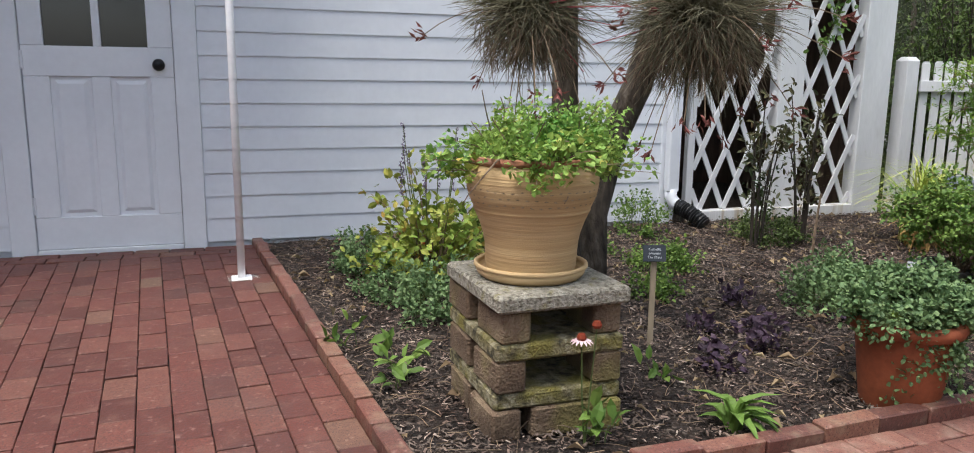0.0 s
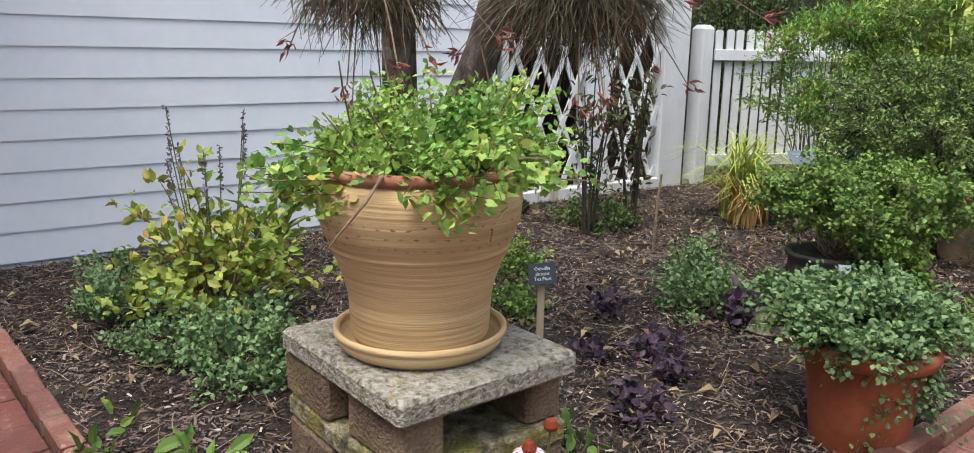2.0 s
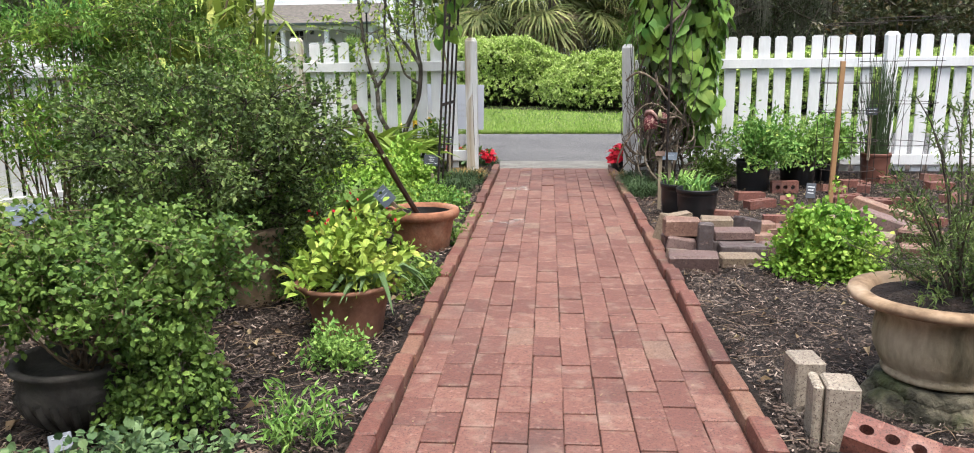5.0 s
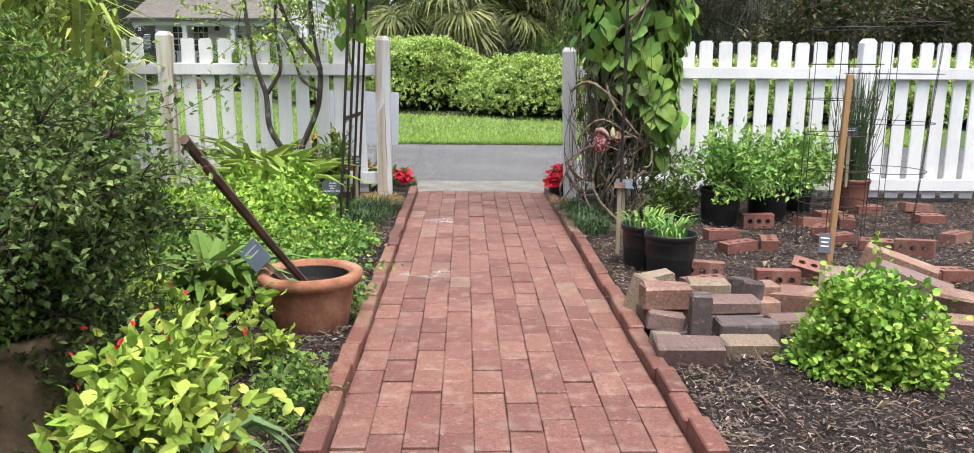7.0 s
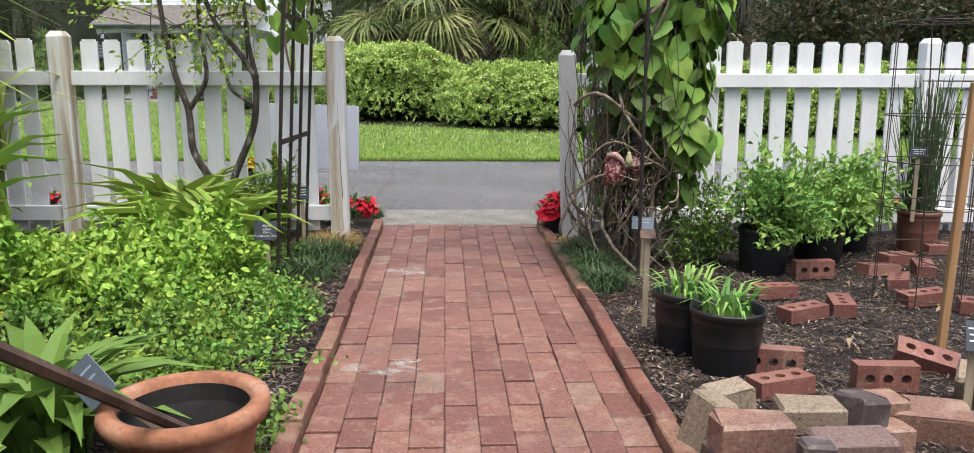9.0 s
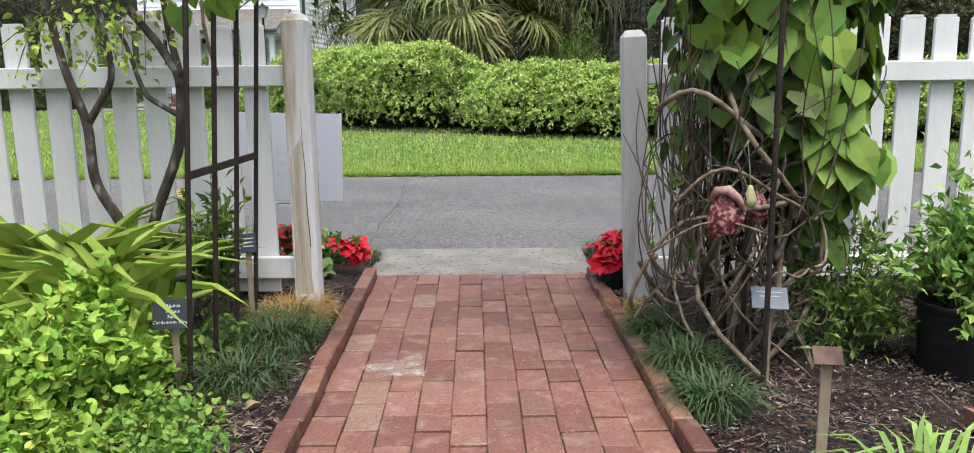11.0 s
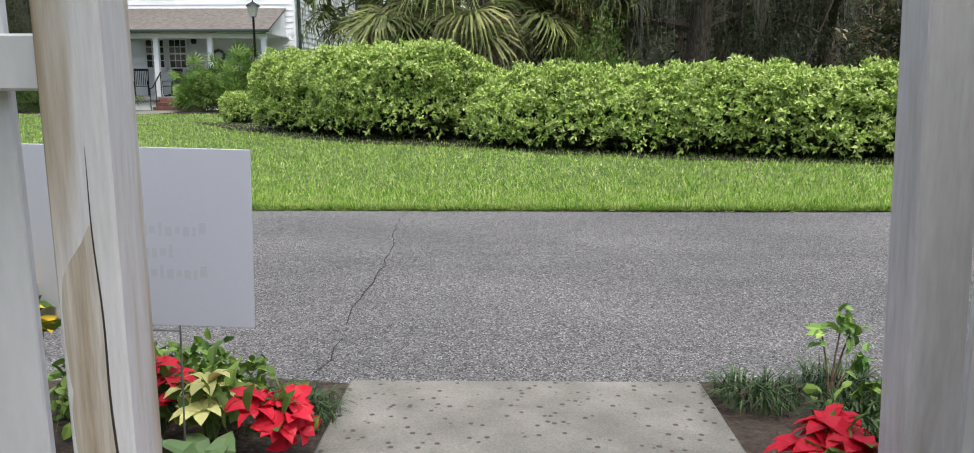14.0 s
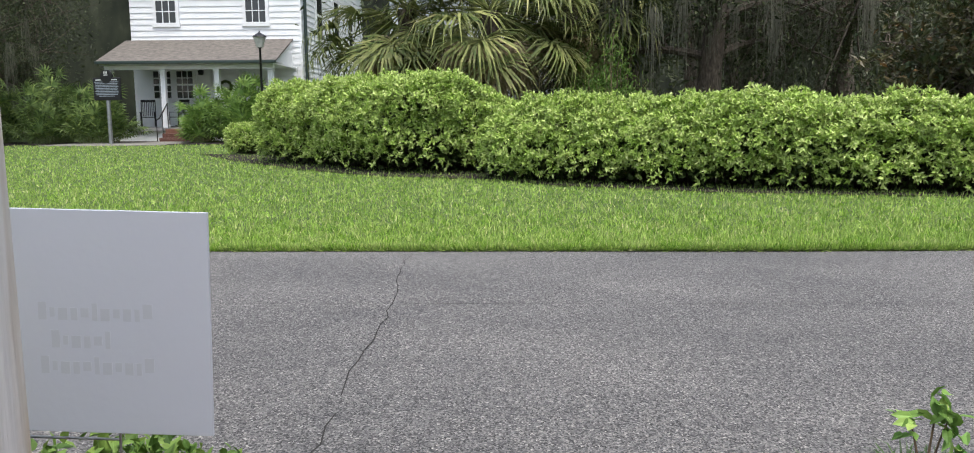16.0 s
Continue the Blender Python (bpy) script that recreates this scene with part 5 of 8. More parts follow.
def air_plant(loc, r, n, parent):
    """A shaggy ball of thin wiry blades that spring from its heart; old ones hang below."""
    c = np.array(loc)
    d = rand_dirs(n, 0.05)
    src = c + rand_dirs(n) * r * 0.3 * rng.uniform(0, 1, (n, 1)) ** 0.5
    way = d + rng.normal(0, 0.16, (n, 3))
    tip = src + way / np.linalg.norm(way, axis=1, keepdims=True) * r * rng.uniform(0.5, 0.88, (n, 1))
    mid = (src + tip) / 2 + np.stack([rng.normal(0, 0.02, n), rng.normal(0, 0.02, n), rng.uniform(0.0, 0.06, n)], 1)
    p = part("shaggy_growth", Geo().stems(src, mid, tip, 0.0021, 0.0006, 3, 3), G_GREY, parent)
    m = n // 5
    a = rng.uniform(0, 6.28, m)
    rr = r * 0.55 * np.sqrt(rng.uniform(0, 1, m))
    q0 = c + np.stack([np.cos(a) * rr, np.sin(a) * rr, rng.uniform(-0.45, -0.05, m) * r], 1)
    q2 = q0 + np.stack([rng.normal(0, 0.05, m), rng.normal(0, 0.05, m), -rng.uniform(0.15, 0.4, m) * r], 1)
    part("dead_blade_spray", Geo().stems(q0, (q0 + q2) / 2 + rng.normal(0, 0.02, (m, 3)), q2, 0.002, 0.0008, 3, 3), TWIG, p)
    m = 16
    e = rand_dirs(m, -0.35)
    q0 = c + e * r * 0.3
    q2 = c + e * r * rng.uniform(1.0, 1.35, (m, 1)) + [0, 0, -0.05]
    part("flower_stalk_spray", Geo().stems(q0, (q0 + q2) / 2 + [0, 0, 0.07], q2, 0.0026, 0.0018, 5, 4), TWIG, p)
    tips = np.repeat(q2, 9, 0) + rng.normal(0, 0.012, (m * 9, 3))
    part("dry_bract_spray", Geo().leaves(tips, np.repeat(e, 9, 0) + rand_dirs(m * 9) * 0.8, rand_dirs(m * 9), 0.04, 0.012, "diamond"), G_PINKY, p)
    m = 7
    e = rand_dirs(m, 0.7)
    q0, q2 = c + e * r * 0.35, c + e * r * rng.uniform(0.8, 1.15, (m, 1))
    part("red_bract_spray", Geo().stems(q0, (q0 + q2) / 2, q2, 0.003, 0.0015, 3, 4), G_REDB, p, "thin pinkish red flower spikes")


air_plant((0.42, -0.42, 1.28), 0.34, 2300, at)
air_plant((0.48, 0.27, 1.28), 0.42, 3600, at)

bush("basil_shrub", "loose yellow-green shrub with thin purple flower spikes", (-2.35, -7.98, 0), 0.42, 0.42, 0.62, 60, 26, 0.05, 0.032, G_YELL, TWIG, "oval", 0.08, 0.005, lumps=0.4, spread=0.03)
sp = thing("flower_spikes", (-2.35, -7.98, 0), 0, "thin lavender flower spikes above a basil shrub", "flower")
for k in range(9):
    a, r = rng.uniform(0, 6.28), rng.uniform(0.1, 0.38)
    x, y, h = math.cos(a) * r, math.sin(a) * r, rng.uniform(0.6, 0.85)
    part("spike", Geo().tube([(x * 0.3, y * 0.3, 0.0), (x * 0.8, y * 0.8, h * 0.7), (x, y, h)], [0.003, 0.0025, 0.002], 5), GREENST, sp)
    n = 40
    pz = np.linspace(h * 0.72, h, n)
    part("floret_cluster", Geo().leaves(np.stack([x + (pz - h) * 0.3 * x, y + (pz - h) * 0.3 * y, pz], 1), rand_dirs(n, 0.3), rand_dirs(n), 0.016, 0.01, "diamond"), G_LAV, sp)
tuft("agave", "dark green spiky rosette by a white wall", (-2.95, -7.55, 0), 18, 0.48, 0.05, G_MID, 0.05, 0.6, "succulent", cup=0.2)
for x, y, rx, h, m, mt in ((-2.55, -8.28, 0.26, 0.26, 60, G_BLUE), (-1.75, -8.08, 0.3, 0.24, 80, G_BLUE), (-2.05, -8.25, 0.2, 0.2, 30, G_BLUE), (-1.3, -6.4, 0.22, 0.24, 50, G_BLUE), (-1.58, -6.15, 0.18, 0.24, 34, G_BLUE),
                           (-2.6, -7.0, 0.2, 0.2, 30, G_MID), (-2.2, -6.75, 0.24, 0.18, 40, G_MID), (-3.1, -6.4, 0.22, 0.4, 30, G_MID), (-2.7, -5.65, 0.3, 0.22, 60, G_DARK), (-1.75, -7.05, 0.16, 0.14, 20, G_MID)):
    bush("low_herb", "low spreading grey-green herb in bark mulch", (x, y, 0), rx, rx * 0.85, h, m, 34, 0.023, 0.016, mt, None, "oval", rx * 0.5, 0.002, "herb", 0.1, group="low herbs in the bed")
rl = thing("fallen_orange_leaves", (-2.45, -8.06, 0.16), 0, "small heap of orange-red dried flower petals", "petals")
part("petal_cluster", Geo().leaves(rng.normal(0, 0.03, (40, 3)), rand_dirs(40), rand_dirs(40), 0.05, 0.03, "oval"), leaf_mat("orange_petal", [(0, (0.4, 0.06, 0.015)), (1, (0.55, 0.13, 0.03))]), rl)
for x, y, k, r in ((-0.95, -8.42, 14, 0.1), (-1.42, -8.5, 8, 0.12), (-0.40, -7.98, 12, 0.07), (-1.15, -8.4, 10, 0.08), (-1.9, -7.35, 8, 0.08), (-2.15, -7.2, 8, 0.08), (-0.75, -7.6, 8, 0.06)):
    bush("seedling", "small broad-leaved green seedling in mulch", (x, y, 0.005), r * 1.3, r * 1.3, 0.09 + r * 0.5, k // 3 + 1, 4, 0.07, 0.034, G_MID, None, "oval", r * 0.4, 0.002, "plant", 0.1, group="seedlings in the bed", spread=0.012)


tuft("broadleaf_rosette", "low rosette of long green leaves in mulch", (-0.36, -7.57, 0.005), 18, 0.15, 0.036, G_MID, 0.02, 1.5, "plant", cup=0.35)


def coneflower():
    top = thing("coneflower", (-0.405, -8.03, 0), 0, "pair of pale pink and dark red flowers on thin stems", "flower")
    for (x, y, h, mt, pet) in ((0.02, -0.03, 0.33, G_PINK, 14), (0.03, 0.01, 0.365, None, 0)):
        part("stem", Geo().tube([(0, 0, 0), (x * 0.4, y * 0.6, h * 0.5), (x, y, h)], [0.003, 0.0025, 0.002], 5), GREENST, top)
        part("flower_head", Geo().lathe([(0, 0.018), (0.009, 0.015), (0.014, 0.004), (0.011, -0.004), (0, -0.006)], n=14), leaf_mat("cone_red", [(0, (0.12, 0.015, 0.01)), (1, (0.25, 0.05, 0.02))]), top).matrix_basis = pose(x, y, h)
        if pet:
            a = np.arange(pet) / pet * 2 * np.pi
            w = np.stack([np.cos(a), np.sin(a), np.full(pet, -0.25)], 1)
            part("petal_cluster", Geo().leaves(np.array([x, y, h]) + w * 0.008, w, np.tile([0, 0, 1.0], (pet, 1)), 0.028, 0.009, "oval"), mt, top)


coneflower()


def text_mesh(body, size, material, parent, m, name="lettering"):
    cu = bpy.data.curves.new("lettering", "FONT")
    cu.body, cu.size, cu.align_x, cu.align_y, cu.resolution_u = body, size, "CENTER", "CENTER", 1
    tmp = bpy.data.objects.new("lettering", cu)
    scene.collection.objects.link(tmp)
    me = bpy.data.meshes.new_from_object(tmp.evaluated_get(bpy.context.evaluated_depsgraph_get()))
    bpy.data.objects.remove(tmp)
    me.materials.clear()
    me.materials.append(material)
    ob = new(name, me)
    ob.parent = parent
    ob.matrix_basis = m
    return ob


def plant_label(loc, rz, h, lines=(), w=0.09, hh=0.07, tiltx=70, board=None, stake=None, label="small dark plant label on a wooden stake", bars=3):
    """A name plate on a stake; lines of text, or plain bars where it cannot be read."""
    top = thing("plant_label", loc, rz, label, "plant label", "plant labels")
    part("stake", Geo().box(-0.011, 0.011, 0.001, 0.008, -0.05, h, 0.001), stake or PALEWOOD, top)
    pl = part("plate", Geo().box(-w / 2, w / 2, -hh / 2, hh / 2, -0.003, 0.0, 0.0008), board or SIGNB, top)
    pl.matrix_basis = pose(0, -0.001, h, tiltx)
    if lines:
        k = hh * 0.72 / len(lines)
        for i, s in enumerate(lines):
            text_mesh(s, k * 0.95, SIGNW, pl, pose(0, hh * 0.36 - k * (i + 0.5), 0.0015))
    else:
        for i in range(min(bars, 2) if board is SIGNG else bars):
            ww = w * (0.7, 0.55, 0.62)[i % 3]
            part("text_bar", Geo().box(-ww / 2, ww / 2, hh * (0.24 - 0.2 * i) - hh * 0.025, hh * (0.24 - 0.2 * i) + hh * 0.025, 0.0012, 0.0018), SIGNDIM if board is SIGNG else SIGNW, pl)
    return top


plant_label((-1.13, -7.41, 0), 72, 0.37, ("Camellia", "sinensis", "Tea Plant"), 0.088, 0.064, 72)
plant_label((-1.62, -5.35, 0), 55, 0.52, (), 0.13, 0.1, 35, SIGNG, label="pale reflecting plant label tilted on a stake")
plant_label((-0.6, -3.57, 0.1), 0, 0.3, (), 0.085, 0.11, 62, SIGNG, label="grey plant label leaning out of a terracotta pot").matrix_basis = pose(-0.595, -3.57, 0.1, 6, -46, 8)
plant_label((-0.6, -6.7, 0.2), 40, 0.2, (), 0.035, 0.03, 50, SIGNG, label="small pale plant label in a pot of herbs", bars=1)
plant_label((-0.925, -1.52, 0), 8, 0.26, ("Alpinia", "nutans", "False", "Cardamom Ginger"), 0.125, 0.095, 70, label="black label with white plant name beside ginger leaves")
plant_label((-0.875, -0.9, 0), 25, 0.36, (), 0.06, 0.075, 75)
plant_label((-1.23, -0.8, 0), 5, 0.34, (), 0.1, 0.07, 70)
plant_label((0.96, -1.48, 0), -12, 0.29, (), 0.11, 0.09, 35, SIGNG, label="pale plant label on a leaning wooden stake")
plant_label((0.80, -2.32, 0.0), -10, 0.4, (), 0.06, 0.045, 40, OLDWOOD, bars=0, label="blank weathered wooden plant label")
plant_label((1.52, -3.3, 0), -20, 0.3, (), 0.05, 0.09, 60)
plant_label((2.62, -0.97, 0.25), -15, 0.35, (), 0.09, 0.06, 75)


def tea_plant(loc, h, seed, label):
    top = thing("tea_plant", loc, 0, label, "shrub", "thin dark saplings by the lattice")
    m = 8
    b, c, t = stems_for((loc[0], loc[1]), 0.3, 0.28, h, m, 0.04, low=0.75)
    t[:, 2] = rng.uniform(0.6, 1.0, m) * h
    part("stem_growth", Geo().stems(b, c, t, 0.007, 0.003, 6, 5), DARKST, top)
    part("foliage", bush_geo(b, t, c, 40, 0.055, 0.022, "oval", 0.15, 0.6, 0.035), G_MAG, top)


tea_plant((-2.58, -5.85, 0), 0.95, 1, "thin dark-leaved tea sapling in mulch")
tea_plant((-2.60, -5.50, 0), 1.1, 2, "tall thin dark-leaved tea sapling by a lattice screen")
stk = thing("garden_stake", (-2.17, -5.77, 0), 0, "short grey wooden stake standing in mulch", "stake")
part("stick", Geo().tube([(0, 0, -0.05), (0.01, 0, 0.2), (0.02, 0.01, 0.4)], [0.008, 0.007, 0.006], 6), TWIG, stk)
vn = thing("lattice_vine", (WX - 0.01, -4.7, 0), 0, "thin green vine climbing a lattice screen", "vine")
zz = np.linspace(1.2, 2.2, 9)
part("stem_growth", Geo().tube(np.stack([0.02 + 0 * zz, 0.1 * np.sin(zz * 5), zz], 1), 0.004, 5), GREENST, vn)
m = 160
zz = rng.uniform(1.25, 2.2, m)
part("foliage", Geo().leaves(np.stack([rng.uniform(0.01, 0.05, m), 0.1 * np.sin(zz * 5) + rng.normal(0, 0.06, m), zz], 1), rand_dirs(m, -0.5), np.array([1, 0, 0.4]) + rng.normal(0, 0.4, (m, 3)), 0.05, 0.03, "oval"), G_MID, vn)

gc = tuft("grass_clump", "pale yellow-green clump of lemon grass", (-2.42, -4.72, 0), 260, 0.62, 0.012, G_REED, 0.13, 0.75, "grass", cup=0.5)
tuft("dead_blades", "", (0, 0, 0), 60, 0.4, 0.01, G_DRY, 0.14, 0.9, "grass", cup=0.5, parent=gc)
tuft("dry_grass_clump", "dry straw-coloured grass clump", (-2.25, -4.86, 0), 90, 0.38, 0.01, G_DRY, 0.12, 0.8, "grass", cup=0.5)
rd = thing("ginger_reeds", (-2.0, -3.35, 0), 0, "tall arching reed-like ginger with broad blades", "plant")
for k in range(40):
    a = rng.uniform(0, 6.28)
    x, y = math.cos(a) * 0.5 * rng.uniform(0, 1), math.sin(a) * 0.35 * rng.uniform(0, 1)
    h = rng.uniform(1.0, 1.7)
    lx, ly = rng.normal(0, 0.15, 2)
    part("cane", Geo().tube([(x, y, -0.02), (x + lx * 0.4, y + ly * 0.4, h * 0.6), (x + lx, y + ly, h)], [0.012, 0.009, 0.005], 6), GREENST if k % 4 else TWIG, rd)
    n = 12
    s = rng.uniform(0.25, 1, n)
    pos = np.stack([x + lx * s, y + ly * s, h * s], 1)
    aa = rng.uniform(0, 6.28, n)
    way = np.stack([np.cos(aa) * 0.7, np.sin(aa) * 0.7, rng.uniform(0.3, 1.2, n)], 1)
    part("leaf_tuft", Geo().leaves(pos, way, np.stack([-np.cos(aa), -np.sin(aa), np.ones(n)], 1), rng.uniform(0.35, 0.65, n), rng.uniform(0.022, 0.042, n), "blade", 0.35), G_REED, rd)
clump_shrub("willowy_shrub", "airy shrub with small willowy green leaves", (-2.22, -4.25, 0), 0.4, 0.4, 0.35, 1.4, 32, 13, 24, 0.045, 0.013, G_VINE, TWIG, 0.2)
clump_shrub("willowy_shrub", "airy shrub with small willowy green leaves", (-1.78, -3.95, 0), 0.4, 0.4, 0.4, 1.45, 30, 13, 26, 0.045, 0.013, G_MID, TWIG, 0.2)


def flared_pot(name, label, loc, r0, r1, h, material, wall=0.015, rim=0.02, fill=None, fz=0.85, sides=48, category="plant pot", group="", wob=0.0, inner=None):
    """A tapered pot with a rolled rim and soil inside."""
    top = thing(name, loc, 0, label, category, group)
    part("body", Geo().lathe([(0, 0), (r0 * 0.96, 0), (r0, 0.01), (r0 + (r1 - r0) * 0.5, h * 0.5), (r1 - 0.004, h - 2 * rim)], n=sides, wob=wob), material, top, smooth=True)
    part("rim", Geo().lathe([(r1 - 0.004, h - 2.1 * rim), (r1 + rim * 0.7, h - 1.9 * rim), (r1 + rim, h - rim), (r1 + rim * 0.8, h - 0.2 * rim), (r1, h), (r1 - wall, h - 0.3 * rim), (r1 - wall - 0.004, h * 0.75), (r1 - wall - 0.004, h * 0.74)], n=sides, wob=wob), material, top, smooth=True)
    part("inside_wall", Geo().lathe([(r1 - wall - 0.006, h - 0.9 * rim), (r1 - wall - 0.008, h * 0.7), (r0 - wall, h * 0.25)], n=sides, wob=wob), inner or SOIL, top, "dark inside wall of the pot")
    k = r0 + (r1 - r0) * fz - wall * 0.6
    part("soil", Geo().lathe([(k, h * fz), (k * 0.5, h * fz + 0.008), (0, h * fz + 0.01)], n=24), fill or SOIL, top)
    return top


# orange pot of trailing herb, and the green fruit in it
flared_pot("orange_pot", "bright orange terracotta pot under trailing foliage", (-0.395, -6.92, 0), 0.118, 0.155, 0.3, TERRAO, rim=0.022)
clump_shrub("trailing_herb", "dense grey-green herb spilling over a pot", (-0.43, -6.88, 0), 0.25, 0.25, 0.26, 0.4, 70, 10, 18, 0.019, 0.0155, G_BLUE, GREENST, 0.09, 0.08, 0.28, 0.003, "potted plant", "oval", 0.7)
bush("trailing_herb", "grey-green herb stems trailing down an orange pot", (-0.32, -6.9, 0), 0.1, 0.14, 0.34, 46, 44, 0.019, 0.0155, G_BLUE, None, "oval", 0.07, 0.002, "potted plant", -0.1, zb=0.28, droop=1.7, start=0.2)
fr = thing("green_fruit", (-0.33, -7.03, 0.305), 0, "small round green fruit resting on potted herbs", "fruit")
part("fruit", Geo().lathe([(0, 0), (0.011, 0.002), (0.018, 0.011), (0.02, 0.02), (0.017, 0.032), (0.009, 0.039), (0, 0.04)], n=20), plain("green_fruit_skin", (0.22, 0.32, 0.06), 0.35), fr, smooth=True)

# dark urn of mint
un = thing("dark_urn", (-1.12, -5.88, 0), 0, "dark weathered cast urn holding mint", "urn")
part("bowl", Geo().lathe([(0, 0), (0.085, 0.0), (0.09, 0.02), (0.075, 0.035), (0.085, 0.05), (0.13, 0.085), (0.158, 0.13), (0.162, 0.17), (0.16, 0.2), (0.175, 0.215), (0.178, 0.228), (0.165, 0.232), (0.15, 0.225), (0.14, 0.2), (0, 0.2)], n=56), DARKURN, un, smooth=True)
a = np.linspace(0, 2 * np.pi, 22, endpoint=False)
part("gadroon_band", Geo().stems(np.stack([np.cos(a) * 0.09, np.sin(a) * 0.09, np.full(22, 0.05)], 1), np.stack([np.cos(a) * 0.142, np.sin(a) * 0.142, np.full(22, 0.07)], 1), np.stack([np.cos(a) * 0.161, np.sin(a) * 0.161, np.full(22, 0.145)], 1), 0.009, 0.012, 5, 6), DARKURN, un)
clump_shrub("mint", "bushy green mint overflowing an urn", (-1.06, -5.82, 0), 0.34, 0.33, 0.3, 0.58, 66, 11, 26, 0.0205, 0.016, G_MID, TWIG, 0.12, 0.1, 0.2, 0.004, "potted plant", "oval", 0.8)
bush("mint", "mint stems trailing down the side of an urn", (-0.84, -5.92, 0), 0.16, 0.16, 0.42, 60, 70, 0.0205, 0.016, G_MID, None, "oval", 0.1, 0.0025, "potted plant", -0.2, zb=0.2, droop=0.9)
rk = thing("garden_rock", (-1.02, -6.35, -0.01), 20, "rough grey rock half buried in mulch", "rock")
part("stone", Geo().lathe([(0.1, 0), (0.125, 0.04), (0.1, 0.09), (0.05, 0.115), (0, 0.12)], n=14, wob=0.14), ROCKM, rk)
for x, y, k in ((-1.13, -6.4, 1.7), (-0.95, -7.05, 1), (-1.2, -7.15, 0.9), (-0.82, -7.3, 1.1), (-1.5, -6.75, 1), (-1.12, -6.92, 1.2)):
    bush("purple_basil", "small dark purple leafy basil seedling", (x, y, 0), 0.075 * k, 0.075 * k, 0.09 * k, int(10 * k), 8, 0.04 * k ** 0.5, 0.026 * k ** 0.5, G_PURP, DARKST, "oval", 0.03, 0.003, "herb", 0.1, group="purple basil seedlings")

# the relief pot and the dark shrub in it
flared_pot("relief_pot", "tall tan pot with moulded relief", (-1.15, -4.62, 0), 0.1, 0.125, 0.34, RIMT, rim=0.02)
clump_shrub("dark_shrub", "dense dark twiggy small-leaved shrub in a pot", (-1.3, -4.6, 0), 0.56, 0.56, 0.2, 1.0, 105, 14, 24, 0.026, 0.0165, G_MYRT, DARKST, 0.17, 0.05, 0.32, 0.007)
bush("dark_shrub", "thin paler shoots of a dark shrub", (-1.3, -4.6, 0), 0.62, 0.62, 1.1, 150, 34, 0.024, 0.014, G_MID, TWIG, "diamond", 0.1, 0.003, "shrub", 0.1, zb=0.36, spread=0.02, start=0.65, lumps=0.5)
bush("fern_herb", "feathery green herb beside the path", (-0.85, -4.55, 0), 0.24, 0.27, 0.36, 110, 50, 0.02, 0.011, G_MID, None, "diamond", 0.1, 0.002, "herb", 0.1)

# the pot of lime-yellow salvia beside the path
fl = thing("fluted_pot", (-0.62, -5.0, 0), 0, "fluted terracotta pot beside the brick path", "plant pot")
n = 96
aa = np.linspace(0, 2 * np.pi, n, endpoint=False)
pr = [(0.118, 0.0), (0.124, 0.02), (0.135, 0.09), (0.15, 0.15), (0.165, 0.185), (0.185, 0.2), (0.188, 0.212), (0.172, 0.214), (0.158, 0.19), (0.14, 0.17)]
v = []
for r, z in pr:
    k = r * (1 + 0.035 * np.abs(np.sin(aa * 4)) * (1 if z < 0.19 else 1.6))
    v.append(np.stack([np.cos(aa) * k, np.sin(aa) * k, np.full(n, z)], 1))
i, j = np.meshgrid(np.arange(len(pr) - 1), np.arange(n), indexing="ij")
part("body", Geo().add(np.concatenate(v), np.stack([i * n + j, i * n + (j + 1) % n, (i + 1) * n + (j + 1) % n, (i + 1) * n + j], -1).reshape(-1, 4)), TERRAB, fl, smooth=True)
part("soil", Geo().lathe([(0.15, 0.175), (0, 0.185)], n=24), SOIL, fl)
bush("lime_salvia", "lime-yellow leafy salvia in a fluted pot", (-0.62, -4.97, 0), 0.25, 0.27, 0.48, 60, 26, 0.05, 0.026, G_LIME, GREENST, "oval", 0.1, 0.003, "potted plant", 0.1, zb=0.18, spread=0.025, lumps=0.35)
tuft("drooping_leaves", "toothed green leaves drooping over a pot rim", (-0.51, -5.06, 0.2), 15, 0.19, 0.036, G_BLUE, 0.06, 1.6, "potted plant", cup=0.5, up=0.35)
sf = thing("salvia_flowers", (-0.62, -4.97, 0), 0, "tiny scarlet salvia flowers", "flower")
part("petal_cluster", Geo().leaves(np.stack([rng.normal(0, 0.13, 18), rng.normal(0, 0.13, 18), rng.uniform(0.4, 0.5, 18)], 1), rand_dirs(18), rand_dirs(18), 0.02, 0.01, "oval"), G_RED, sf)
bush("border_herb", "low pale green herb at the path edge", (-0.48, -5.93, 0), 0.11, 0.12, 0.18, 16, 20, 0.042, 0.010, G_GERA, None, "diamond", 0.06, 0.002, "herb", 0.3)
bush("border_herb", "low grey-green thyme at the path edge", (-0.56, -5.34, 0), 0.14, 0.13, 0.15, 46, 30, 0.022, 0.012, G_GERA, None, "diamond", 0.07, 0.002, "herb", 0.15)
bush("border_herb", "low green herb below a terracotta pot", (-0.50, -4.35, 0), 0.14, 0.3, 0.14, 60, 24, 0.026, 0.016, G_MID, None, "diamond", 0.1, 0.002, "herb", 0.1)

